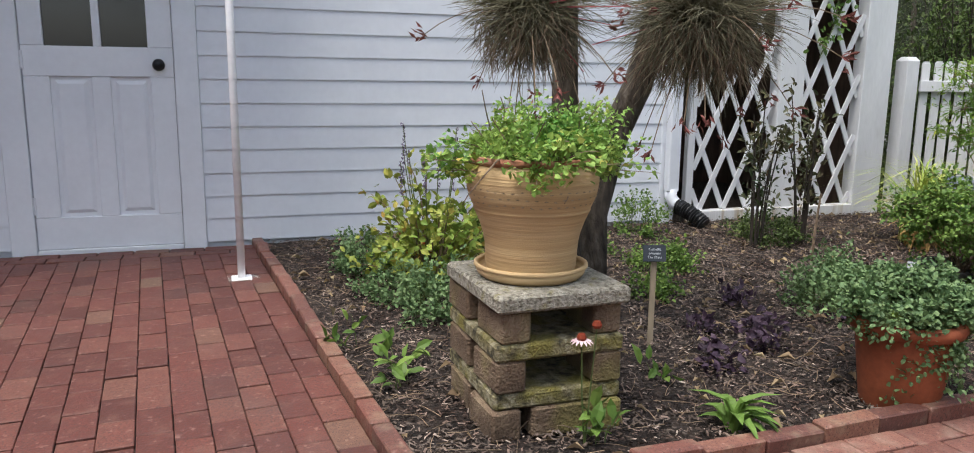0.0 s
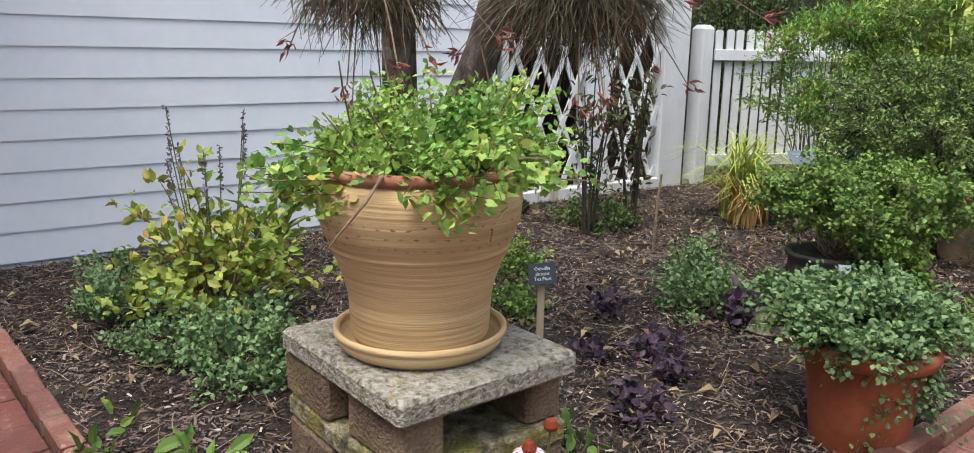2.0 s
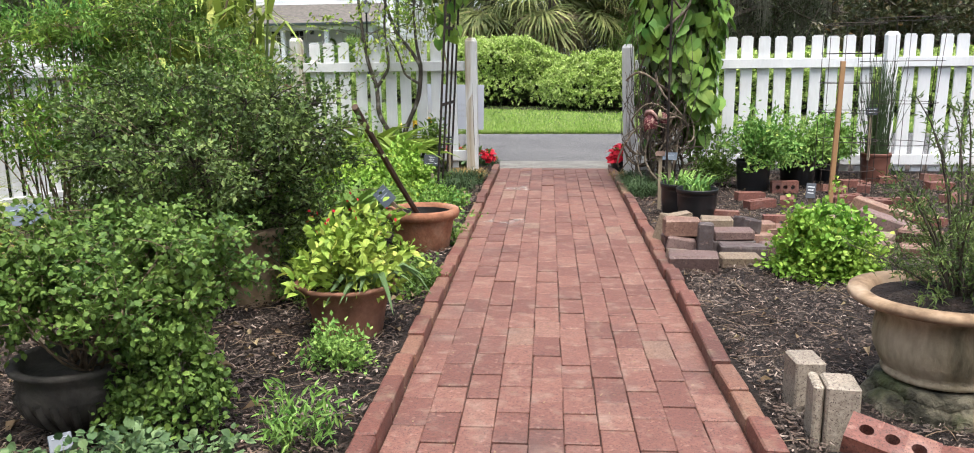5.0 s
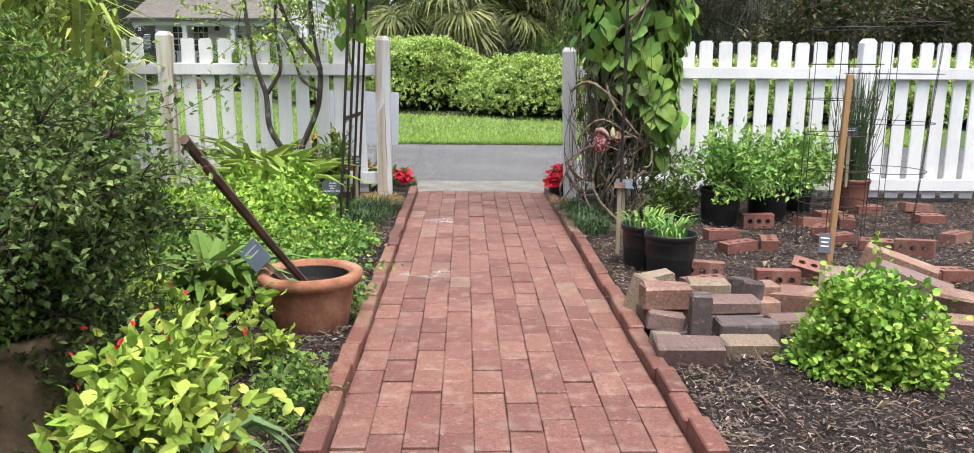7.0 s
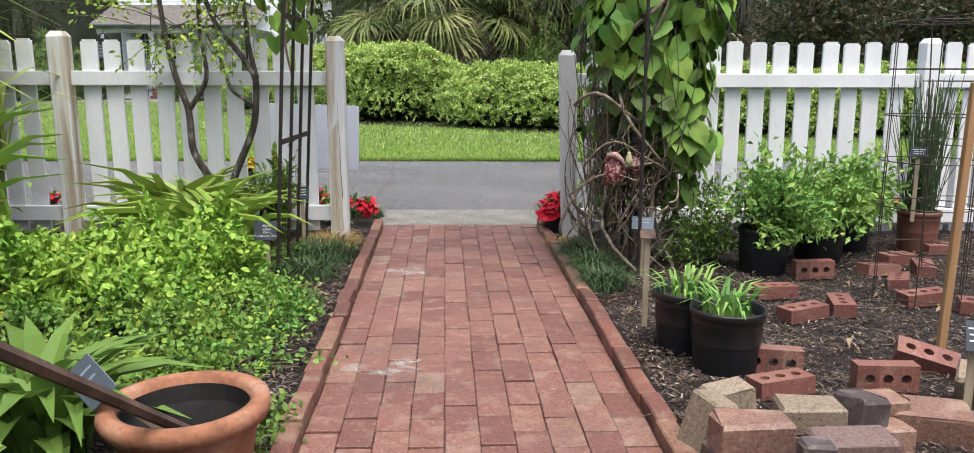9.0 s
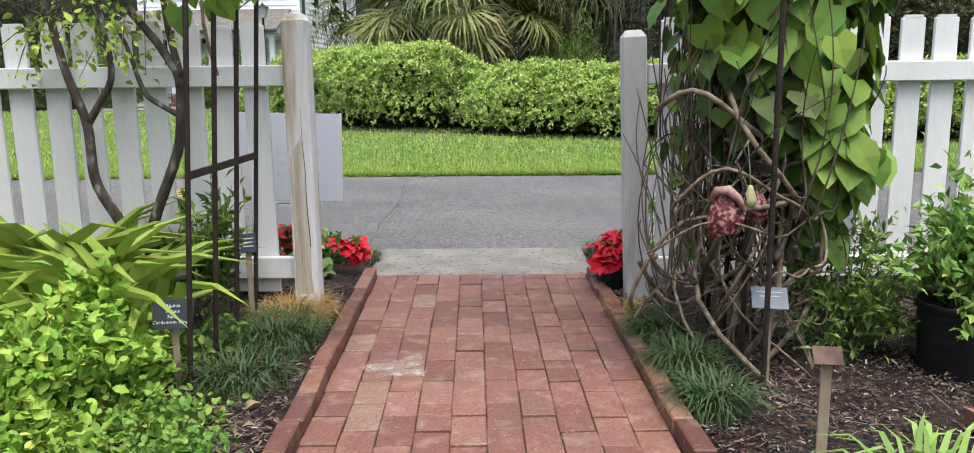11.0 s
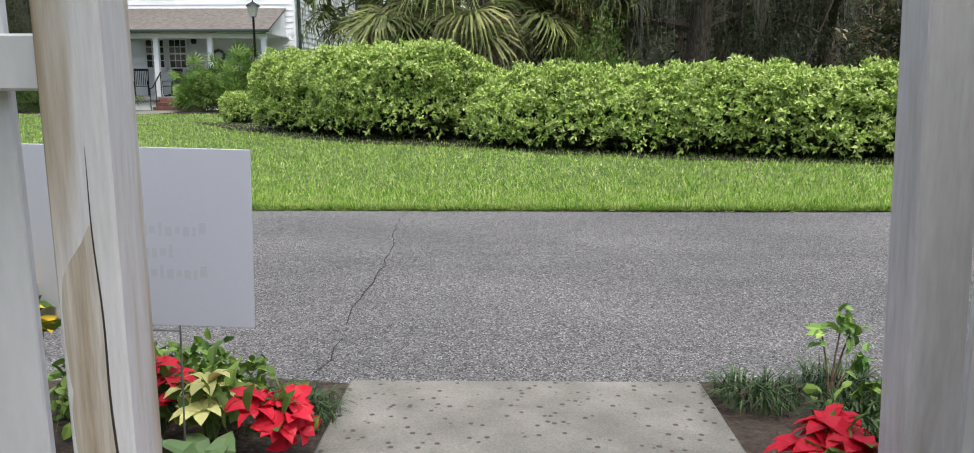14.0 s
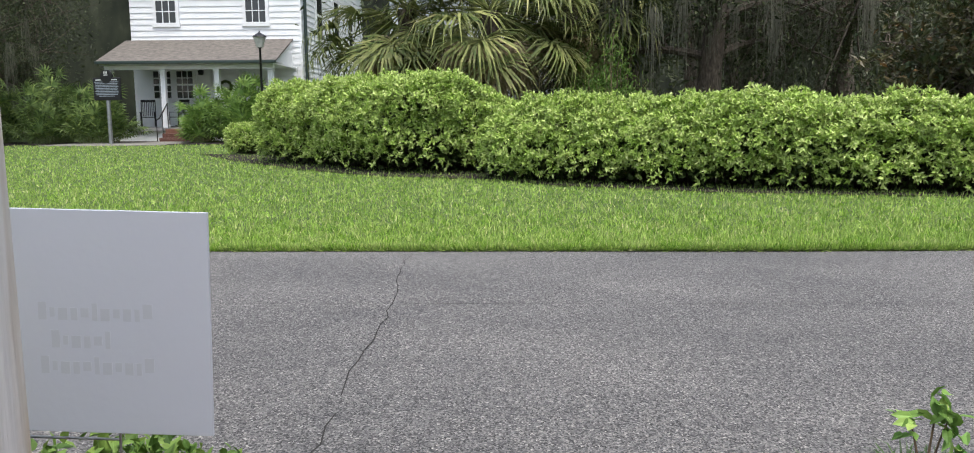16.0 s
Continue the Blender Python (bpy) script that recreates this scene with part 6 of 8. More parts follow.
# terracotta pot with a leaning stick
flared_pot("terracotta_pot", "wide worn terracotta pot of dark soil", (-0.611, -3.555, 0), 0.145, 0.18, 0.235, TERRA, 0.02, 0.026, WETSOIL, 0.42, 56, inner=WETSOIL)
sk = thing("leaning_stick", (0, 0, 0), 0, "weathered wooden stick leaning out of a pot", "stick")
part("stick", Geo().tube([(-0.60, -3.53, 0.125), (-0.645, -3.95, 0.42), (-0.685, -4.56, 0.835)], [0.015, 0.015, 0.015], 6), OLDWOOD, sk)
tuft("comfrey", "rosette of broad upright dark green leaves", (-1.03, -3.42, 0), 60, 0.38, 0.072, G_MID, 0.1, 1.0, "plant", cup=0.34)
bush("border_herb", "low green herb creeping round a pot", (-0.50, -3.35, 0), 0.1, 0.25, 0.1, 30, 16, 0.026, 0.018, G_MID, None, "oval", 0.08, 0.002, "herb", 0.1)

for x, y, r, h, k in ((-0.84, -4.22, 0.18, 0.33, 22), (-0.69, -4.06, 0.11, 0.23, 9), (-1.2, -3.88, 0.2, 0.34, 22)):
    bush("lime_salvia", "lime-yellow leafy salvia growing in the bed", (x, y, 0), r, r, h, k, 20, 0.05, 0.028, G_LIME, GREENST, "oval", 0.07, 0.003, "plant", 0.2, spread=0.02, lumps=0.35, start=0.4)
bush("ground_cover", "low mat of small dark green leaves by a comfrey", (-1.6, -3.5, 0), 0.5, 0.4, 0.2, 220, 26, 0.028, 0.02, G_MID, None, "oval", 0.4, 0.002, "ground cover", 0.1, lumps=0.15)

# planting before the fence
rd = thing("ginger_reeds", (-2.95, -1.1, 0), 0, "tall bright reed-like ginger before a picket fence", "plant")
for k in range(26):
    a = rng.uniform(0, 6.28)
    x, y = math.cos(a) * 0.55 * rng.uniform(0, 1), math.sin(a) * 0.25 * rng.uniform(0, 1)
    h = rng.uniform(1.1, 1.9)
    lx, ly = rng.normal(0, 0.15, 2)
    part("cane", Geo().tube([(x, y, -0.02), (x + lx * 0.4, y + ly * 0.4, h * 0.6), (x + lx, y + ly, h)], [0.014, 0.011, 0.006], 6), GREENST if k % 4 else TWIG, rd)
    n = 12
    s = rng.uniform(0.3, 1, n)
    aa = rng.uniform(0, 6.28, n)
    way = np.stack([np.cos(aa) * 0.7, np.sin(aa) * 0.7, rng.uniform(0.4, 1.4, n)], 1)
    part("leaf_tuft", Geo().leaves(np.stack([x + lx * s, y + ly * s, h * s], 1), way, np.stack([-np.cos(aa), -np.sin(aa), np.ones(n)], 1), rng.uniform(0.4, 0.75, n), rng.uniform(0.03, 0.055, n), "blade", 0.35), G_REED, rd)
bush("salvia_mass", "broad mass of bright yellow-green leafy herbs", (-1.55, -1.95, 0), 0.75, 0.5, 0.35, 420, 40, 0.044, 0.027, G_BRIGHT, GREENST, "oval", 0.55, 0.003, "plant", 0.25, lumps=0.2, start=0.35)
bush("salvia_mass", "broad mass of lime green leafy herbs", (-1.25, -1.65, 0), 0.42, 0.4, 0.36, 190, 34, 0.045, 0.026, G_BRIGHT, GREENST, "oval", 0.3, 0.003, "plant", 0.3)
bush("ground_cover", "low mat of small grey-green leaves", (-1.45, -2.65, 0), 0.95, 0.6, 0.18, 420, 30, 0.027, 0.02, G_VINE, None, "oval", 0.8, 0.002, "ground cover", 0.15, lumps=0.1)
bush("ground_cover", "low mat of small green leaves beside the path", (-0.92, -2.15, 0), 0.4, 0.55, 0.13, 200, 26, 0.026, 0.019, G_VINE, None, "oval", 0.35, 0.002, "ground cover", 0.15, lumps=0.15)
bush("ground_cover", "low mat of small green leaves under shrubs", (-2.1, -3.1, 0), 0.6, 0.6, 0.3, 200, 26, 0.035, 0.024, G_MID, None, "oval", 0.5, 0.002, "ground cover", 0.15, lumps=0.15)
gi = tuft("cardamom_ginger", "clump of long glossy yellow-green ginger leaves", (-1.28, -1.22, 0), 88, 0.54, 0.06, G_ALP, 0.28, 0.65, "plant", cup=0.4)
tuft("cardamom_ginger", "clump of long yellow variegated ginger leaves", (-1.55, -1.05, 0), 52, 0.6, 0.055, G_YELL, 0.25, 0.6, "plant", cup=0.4)
tuft("banana_leaf_plant", "arching broad strap leaves before the fence", (-2.45, -1.4, 0), 16, 0.95, 0.034, G_BRIGHT, 0.15, 0.45, "plant", cup=0.5)
tuft("mondo_grass", "dark green tuft of mondo grass at the path edge", (-0.72, -1.12, 0), 380, 0.16, 0.006, G_MONDO, 0.17, 0.9, "grass", cup=0.5, group="mondo grass tufts")
tuft("mondo_grass", "dark green tuft of mondo grass at the path edge", (-0.74, -1.5, 0), 240, 0.14, 0.006, G_MONDO, 0.17, 0.9, "grass", cup=0.5, group="mondo grass tufts")
tuft("dry_grass_tuft", "dry golden-brown grass tuft by a gate post", (-0.74, -0.8, 0), 900, 0.13, 0.004, G_DRY, 0.15, 1.1, "grass", cup=0.5)
bush("ground_cover", "low green leaves among mondo grass by an arch", (-0.93, -1.2, 0), 0.16, 0.3, 0.12, 50, 12, 0.04, 0.026, G_MID, None, "oval", 0.14, 0.002, "ground cover", 0.15)
bush("fence_plant", "dark-leaved plant before the picket fence", (-1.05, -0.85, 0), 0.16, 0.12, 0.62, 22, 22, 0.07, 0.022, G_MID, GREENST, "diamond", 0.06, 0.003, "plant", 0.6)


def crape_myrtle():
    top = thing("crape_myrtle", (-1.41, -0.74, 0), 0, "slender multi-stemmed tree with lichened bark", "tree")
    limbs = [[(0.02, 0, -0.03), (0.0, 0, 0.36), (-0.13, 0, 0.58), (-0.14, 0.02, 0.82), (-0.21, 0.02, 1.02), (-0.25, 0, 1.3), (-0.3, 0, 1.9)],
             [(-0.14, 0.02, 0.82), (-0.02, 0.03, 1.0), (-0.06, 0.02, 1.32), (0.0, 0, 1.9)],
             [(0.04, 0.02, -0.03), (0.08, 0.0, 0.38), (0.25, -0.03, 0.73), (0.28, -0.05, 1.0), (0.19, -0.04, 1.14), (0.05, -0.02, 1.3), (-0.05, 0, 1.6)],
             [(0.28, -0.05, 1.0), (0.24, -0.04, 1.18), (0.22, -0.05, 1.5), (0.3, -0.05, 1.9)],
             [(0.26, -0.04, 0.85), (0.13, -0.05, 0.93), (0.08, -0.05, 1.12), (0.0, -0.02, 1.25)]]
    for k, lm in enumerate(limbs):
        lm = np.array(lm)
        s = np.linspace(0, len(lm) - 1, len(lm) * 5)
        q = np.stack([np.interp(s, range(len(lm)), lm[:, d]) for d in range(3)], 1)
        for _ in range(2):
            q[1:-1] = (q[:-2] + 2 * q[1:-1] + q[2:]) / 4
        r0 = (0.025, 0.016, 0.024, 0.015, 0.012)[k]
        part("trunk" if k in (0, 2) else "limb", Geo().tube(q, np.linspace(r0, r0 * 0.5, len(q)), 10), LICHEN, top, smooth=True)
    m = 70
    p0 = np.array([limbs[rng.integers(0, 4)][rng.integers(-2, 0)] for _ in range(m)], float) + rng.normal(0, 0.03, (m, 3))
    p2 = p0 + rng.normal(0, 0.22, (m, 3)) + [0, 0, -0.05]
    p2[:, 2] = np.maximum(p2[:, 2], 1.0)
    p1 = (p0 + p2) / 2 + [0, 0, 0.06]
    part("twig_growth", Geo().stems(p0, p1, p2, 0.004, 0.0015, 4, 4), LICHEN, top)
    part("crown", bush_geo(p0, p2, p1, 26, 0.04, 0.022, "oval", 0.3, 0.5, 0.03), G_LIME, top)


crape_myrtle()


# ---- arch with the vine ----
def arch():
    top = thing("garden_arch", (0, 0, 0), 0, "rusted iron garden arch over the path", "arch")
    ys = (-1.55, -1.32, -1.10, -0.87)
    for x, lean in ((-0.877, 0.066), (0.93, 0.0)):
        for y in ys:
            part("bar", Geo().tube([(x - 0.05 * lean, y, -0.05), (x + 1.75 * lean, y, 1.75)], 0.009, 8), IRON, top)
        for z in (0.70, 1.3):
            k = x + z * lean
            part("rung", Geo().box(k - 0.005, k + 0.005, -1.56, -0.86, z - 0.012, z + 0.012), IRON, top)
    th = np.linspace(0, np.pi, 18)
    for y in ys:
        part("hoop", Geo().tube(np.stack([0.085 + 0.845 * np.cos(th), np.full(18, y), 1.75 + 0.6 * np.sin(th)], 1), 0.009, 8), IRON, top)
    for a in (0.5, 1.1, 1.57, 2.0, 2.6):
        x, z = 0.085 + 0.845 * math.cos(a), 1.75 + 0.6 * math.sin(a)
        part("rung", Geo().tube([(x, -1.56, z), (x, -0.86, z)], 0.006, 6), IRON, top)


arch()
vi = thing("pipevine", (0.98, -1.15, 0), 0, "heart-leaved vine with twisted brown stems on an arch", "vine")
for k in range(34):
    a, r = rng.uniform(0, 6.28), rng.uniform(0.02, 0.2)
    ph, tw = rng.uniform(0, 6.28), rng.choice([-1, 1]) * rng.uniform(1.5, 5)
    z0 = rng.uniform(0, 0.6) if k % 3 == 0 else -0.02
    z = np.linspace(z0, rng.uniform(0.7, 2.0), 22)
    rr = r + 0.07 * np.sin(z * rng.uniform(4, 9) + ph)
    q = np.stack([rr * np.cos(a + tw * z) + 0.03 * np.sin(z * 11 + ph), 1.4 * rr * np.sin(a + tw * z), z], 1)
    part("twisted_stem", Geo().tube(q, rng.uniform(0.006, 0.011) if k < 11 else rng.uniform(0.003, 0.007), 7), BARK if k % 3 == 0 else VINEST, vi, smooth=True)
m = 85
a, r = rng.uniform(0, 6.28, m), 0.3 * np.sqrt(rng.uniform(0.05, 1, m))
p0 = np.stack([-0.03 + np.cos(a) * r, np.sin(a) * r * 1.25, rng.uniform(0.05, 1.0, m)], 1)
p2 = p0 + np.stack([rng.normal(0, 0.16, m), rng.normal(0, 0.2, m), rng.uniform(0.25, 0.9, m)], 1)
p2[:, 0] = np.clip(p2[:, 0], -0.3, 0.3)
part("twig_growth", Geo().stems(p0, (p0 + p2) / 2 + rng.normal(0, 0.09, (m, 3)), p2, 0.0032, 0.0016, 7, 4), BARK, vi, "tangle of thin dark stems")
for k in range(38):
    a, r = rng.uniform(0, 6.28), rng.uniform(0.08, 0.27)
    th = np.linspace(0, rng.uniform(2.0, 5), 18) + rng.uniform(0, 6)
    cz = rng.uniform(0.1, 0.75)
    tilt, sk = rng.uniform(-1, 1), rng.uniform(-0.5, 0.5)
    q = np.stack([-0.02 + 0.16 * math.cos(a) + r * np.cos(th), -0.06 + 0.2 * math.sin(a) + r * np.sin(th) * tilt, np.maximum(cz + r * np.sin(th + sk) * rng.uniform(0.4, 1) + 0.02 * np.sin(th * 4), 0.01)], 1)
    part("looping_stem", Geo().tube(q, rng.uniform(0.0055, 0.0095) if k < 14 else rng.uniform(0.002, 0.005), 7), VINEST if k % 4 else BARK, vi, smooth=True)


m = 70
p0 = np.stack([rng.uniform(-0.24, -0.02, m), rng.uniform(0.05, 0.36, m), rng.uniform(0.0, 0.9, m)], 1)
p2 = p0 + np.stack([rng.normal(0.02, 0.1, m), rng.normal(0, 0.1, m), rng.uniform(0.3, 0.9, m)], 1)
part("twig_growth", Geo().stems(p0, (p0 + p2) / 2 + rng.normal(0, 0.06, (m, 3)), p2, 0.0042, 0.002, 7, 4), VINEST, vi, "tangle of thin brown stems")


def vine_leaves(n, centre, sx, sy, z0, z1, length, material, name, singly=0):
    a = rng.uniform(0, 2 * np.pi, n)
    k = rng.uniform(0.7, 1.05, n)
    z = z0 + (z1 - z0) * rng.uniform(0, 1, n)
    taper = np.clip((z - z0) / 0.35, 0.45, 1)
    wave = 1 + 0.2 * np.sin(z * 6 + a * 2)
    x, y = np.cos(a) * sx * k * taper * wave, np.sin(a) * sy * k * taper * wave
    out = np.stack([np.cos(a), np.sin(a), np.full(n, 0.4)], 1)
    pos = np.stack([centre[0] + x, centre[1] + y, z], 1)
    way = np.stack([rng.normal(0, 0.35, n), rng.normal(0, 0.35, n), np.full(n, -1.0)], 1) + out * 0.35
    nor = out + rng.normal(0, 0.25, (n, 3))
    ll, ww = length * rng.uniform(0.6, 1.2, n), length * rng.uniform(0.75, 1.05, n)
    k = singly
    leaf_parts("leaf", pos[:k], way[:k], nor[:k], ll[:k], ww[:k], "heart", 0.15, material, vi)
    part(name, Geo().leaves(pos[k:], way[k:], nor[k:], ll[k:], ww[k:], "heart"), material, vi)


vine_leaves(640, (0.06, 0.0), 0.31, 0.34, 0.8, 2.4, 0.13, G_VINE, "heart_leaf_mass", 240)
vine_leaves(70, (0.2, -0.12), 0.15, 0.2, 0.64, 1.12, 0.135, G_VINE, "heart_leaf_mass", 45)
vine_leaves(190, (0.22, 0.04), 0.18, 0.28, 0.36, 1.05, 0.12, G_VINE, "heart_leaf_mass")
vine_leaves(110, (-0.12, 0.2), 0.13, 0.18, 0.25, 1.35, 0.085, G_VINE, "heart_leaf_mass")
# inner leaves in a darker green: shade inside the vine put into the colour
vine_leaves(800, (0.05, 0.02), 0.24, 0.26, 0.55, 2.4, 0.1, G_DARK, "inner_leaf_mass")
# overhead run along the arch, and the far side
n = 420
th = rng.uniform(0.15, 3.3, n)
rr = 0.88 + rng.normal(0, 0.07, n)
pos = np.stack([0.05 - 0.98 + rr * np.cos(th), rng.uniform(-0.45, 0.3, n), 1.75 + 0.62 * np.sin(th) * rr / 0.88 + rng.normal(0, 0.07, n)], 1)
part("overhead_leaf_mass", Geo().leaves(pos, np.array([0, 0, -1.0]) + rng.normal(0, 0.45, (n, 3)), rng.normal(0, 0.6, (n, 3)) + [0, -0.7, 0.4], 0.1, 0.09, "heart"), G_VINE, vi)
n = 60
pos = np.stack([-1.81 + rng.normal(0, 0.06, n), rng.uniform(-0.4, 0.3, n), 1.05 + rng.uniform(0, 1, n) ** 0.6 * 0.9], 1)
part("far_side_leaf_mass", Geo().leaves(pos, np.array([0, 0, -1.0]) + rng.normal(0, 0.35, (n, 3)), rng.normal(0, 0.6, (n, 3)) + [0.3, -0.7, 0.3], 0.1, 0.085, "heart"), G_VINE, vi)
z = np.linspace(1.0, 1.9, 12)
part("twisted_stem", Geo().tube(np.stack([-1.81 + 0.02 * np.sin(z * 9), -0.1 + 0.03 * np.cos(z * 8), z], 1), 0.006, 6), TWIG, vi)


def pipe_flower():
    top = thing("pipevine_flower", (0.80, -1.5, 0.585), 0, "mottled maroon pipevine flower hanging from a stem", "flower")
    mm = noise_mat("mottled_petal", [(0.44, (0.1, 0.012, 0.018)), (0.52, (0.2, 0.06, 0.06)), (0.6, (0.42, 0.27, 0.22))], 75, 0.6, 0.3, 0.003)
    pale = noise_mat("petal_underside", [(0.35, (0.26, 0.12, 0.11)), (0.6, (0.4, 0.26, 0.22))], 40, 0.65, 0.2, 0.002)

    def flap(w, h, x0, y0, z0, turn, name, material, tip):
        """A cupped hanging petal with rolled, wavy edges and some thickness."""
        nu, nv = 14, 12
        v = []
        for side in (0, 1):
            for iv in range(nv + 1):
                t = iv / nv
                half = w * (0.45 + 1.25 * t - 0.9 * t ** 2.6)
                for iu in range(nu + 1):
                    u = iu / nu * 2 - 1
                    x = half * u
                    y = -0.034 * math.sin(t * 2.2) + 0.03 * u * u * (0.4 + t) + 0.004 * math.sin(u * 7 + t * 5) + side * 0.0025
                    z = -h * t - 0.012 * u * u * t + tip * u * t
                    c, s_ = math.cos(turn), math.sin(turn)
                    v.append((x0 + x * c - y * s_, y0 + x * s_ + y * c, z0 + z))
        m = (nu + 1) * (nv + 1)
        f = [(q, q + 1, q + nu + 2, q + nu + 1) for q in (r * (nu + 1) + k for r in range(nv) for k in range(nu))]
        f += [tuple(m + e for e in reversed(q)) for q in f[:nu * nv]]
        return part(name, Geo().add(v, f), material, top, smooth=True)

    flap(0.056, 0.135, 0.0, -0.02, 0.055, -0.15, "petal", mm, 0.01)
    flap(0.04, 0.085, 0.105, 0.015, 0.045, 0.5, "petal", mm, -0.01)
    part("petal_fold", Geo().tube([(-0.045, -0.005, 0.02), (-0.03, -0.022, 0.052), (0.0, -0.035, 0.055), (0.03, -0.045, 0.03), (0.05, -0.05, -0.01)], [0.006, 0.014, 0.017, 0.012, 0.004], 10), pale, top, "pale rolled upper fold", True)
    part("bulb", Geo().lathe([(0, 0.0), (0.012, 0.003), (0.019, 0.016), (0.0195, 0.026), (0.014, 0.045), (0.009, 0.06), (0.007, 0.068), (0, 0.07)], 0.068, -0.03, 18), plain("pale_bulb", (0.47, 0.46, 0.24)), top, "pale yellow-green swollen bud", True)
    part("stalk", Geo().tube([(0.068, -0.03, 0.066), (0.068, -0.02, 0.1), (0.07, 0.02, 0.19)], 0.002, 5), GREENST, top)
    part("stalk", Geo().tube([(0.0, -0.03, 0.05), (0.03, 0.0, 0.075), (0.068, -0.02, 0.1)], 0.003, 5), GREENST, top)


pipe_flower()
for y, m in ((-1.05, 300), (-1.4, 320), (-1.72, 260)):
    tuft("mondo_grass", "dark green tuft of mondo grass at the path edge", (right_x(y) + 0.15, y, 0), m, 0.15, 0.006, G_MONDO, 0.11, 0.9, "grass", cup=0.5, group="mondo grass tufts")
tuft("dry_grass_tuft", "dry grass tuft by a gate post", (0.62, -0.75, 0), 140, 0.1, 0.004, G_DRY, 0.08, 1.1, "grass", cup=0.5)


# ---- right bed ----
def nursery_pot(loc, r, h, label, material=PLASTIC):
    top = thing("nursery_pot", loc, 0, label, "plant pot", "black nursery pots")
    part("wall", Geo().lathe([(0, 0), (r * 0.82, 0), (r * 0.84, 0.006), (r * 0.955, h - 0.03)], n=48), material, top, smooth=True)
    part("rim", Geo().lathe([(r * 0.955, h - 0.031), (r, h - 0.028), (r * 1.015, h - 0.006), (r, h), (r * 0.955, h - 0.004), (r * 0.93, h * 0.5)], n=48), material, top, smooth=True)
    part("soil", Geo().lathe([(r * 0.945, h * 0.82), (r * 0.4, h * 0.85), (0, h * 0.86)], n=24), SOIL, top)
    return top


nursery_pot((0.985, -2.78, 0), 0.128, 0.235, "black plastic nursery pot of strappy seedlings")
nursery_pot((0.90, -2.55, 0), 0.118, 0.235, "black plastic nursery pot standing behind another")
for x, y in ((0.985, -2.78), (0.90, -2.55)):
    tuft("strappy_seedlings", "short bright green strap leaves in a pot", (x, y, 0.2), 46, 0.15, 0.014, G_GERA, 0.09, 1.0, "potted plant", cup=0.35)
for x, y, r, h in ((1.62, -1.38, 0.135, 0.25), (2.02, -1.12, 0.145, 0.27), (2.32, -0.85, 0.12, 0.27)):
    nursery_pot((x, y, 0), r, h, "tall black nursery pot before a picket fence")
    bush("cutleaf_geranium", "bright green cut-leaved scented geranium in a pot", (x, y, 0), 0.33, 0.3, 0.6, 60, 40, 0.05, 0.024, G_GERA, GREENST, "diamond", 0.08, 0.003, "potted plant", 0.05, zb=0.24, spread=0.03, droop=0.15, group="potted geraniums")
bush("cutleaf_geranium", "sprawling green leaves of a geranium by an arch", (1.33, -1.2, 0), 0.25, 0.25, 0.45, 50, 40, 0.04, 0.016, G_MID, GREENST, "diamond", 0.08, 0.003, "plant", 0.05, zb=0.05, spread=0.03)
nursery_pot((2.72, -0.86, 0), 0.12, 0.25, "reddish-brown plastic pot before a fence", BROWNPL)
ht = thing("horsetail", (2.72, -0.86, 0.2), 0, "upright thin green horsetail reeds in a pot", "potted plant")
m = 150
a, r = rng.uniform(0, 6.28, m), 0.09 * np.sqrt(rng.uniform(0, 1, m))
p0 = np.stack([np.cos(a) * r, np.sin(a) * r, np.zeros(m)], 1)
hh = rng.uniform(0.45, 0.85, m)
p2 = p0 + np.stack([rng.normal(0, 0.09, m), rng.normal(0, 0.06, m), hh], 1)
part("reed_clump", Geo().stems(p0, (p0 + p2) / 2 + [0, 0, 0.05], p2, 0.003, 0.0018, 4, 5), plain("reed_green", (0.06, 0.1, 0.035), 0.6), ht)
ws = thing("wooden_stake", (1.82, -2.66, 0), 0, "tall plain wooden stake standing in mulch", "stake")
part("stick", Geo().box(-0.014, 0.014, -0.012, 0.012, -0.08, 1.0, 0.002), WOODST, ws).matrix_basis = pose(0, 0, 0, 0, 1.2, 0)


def cage(loc, r0, r1, h, rings, label):
    top = thing("wire_cage", loc, 0, label, "plant cage", "wire plant cages")
    th = np.linspace(0, 2 * np.pi, 33)
    for i in range(rings):
        k = (i + 0.3) / (rings - 0.7)
        r, z = r0 + (r1 - r0) * k, h * k
        part("ring", Geo().tube(np.stack([r * np.cos(th), r * np.sin(th), np.full(33, z)], 1), 0.0025, 5), WIRE, top)
    for a in np.linspace(0, 2 * np.pi, 6, endpoint=False):
        part("upright", Geo().tube([(r0 * math.cos(a), r0 * math.sin(a), -0.05), (r1 * math.cos(a), r1 * math.sin(a), h)], 0.0025, 5), WIRE, top)


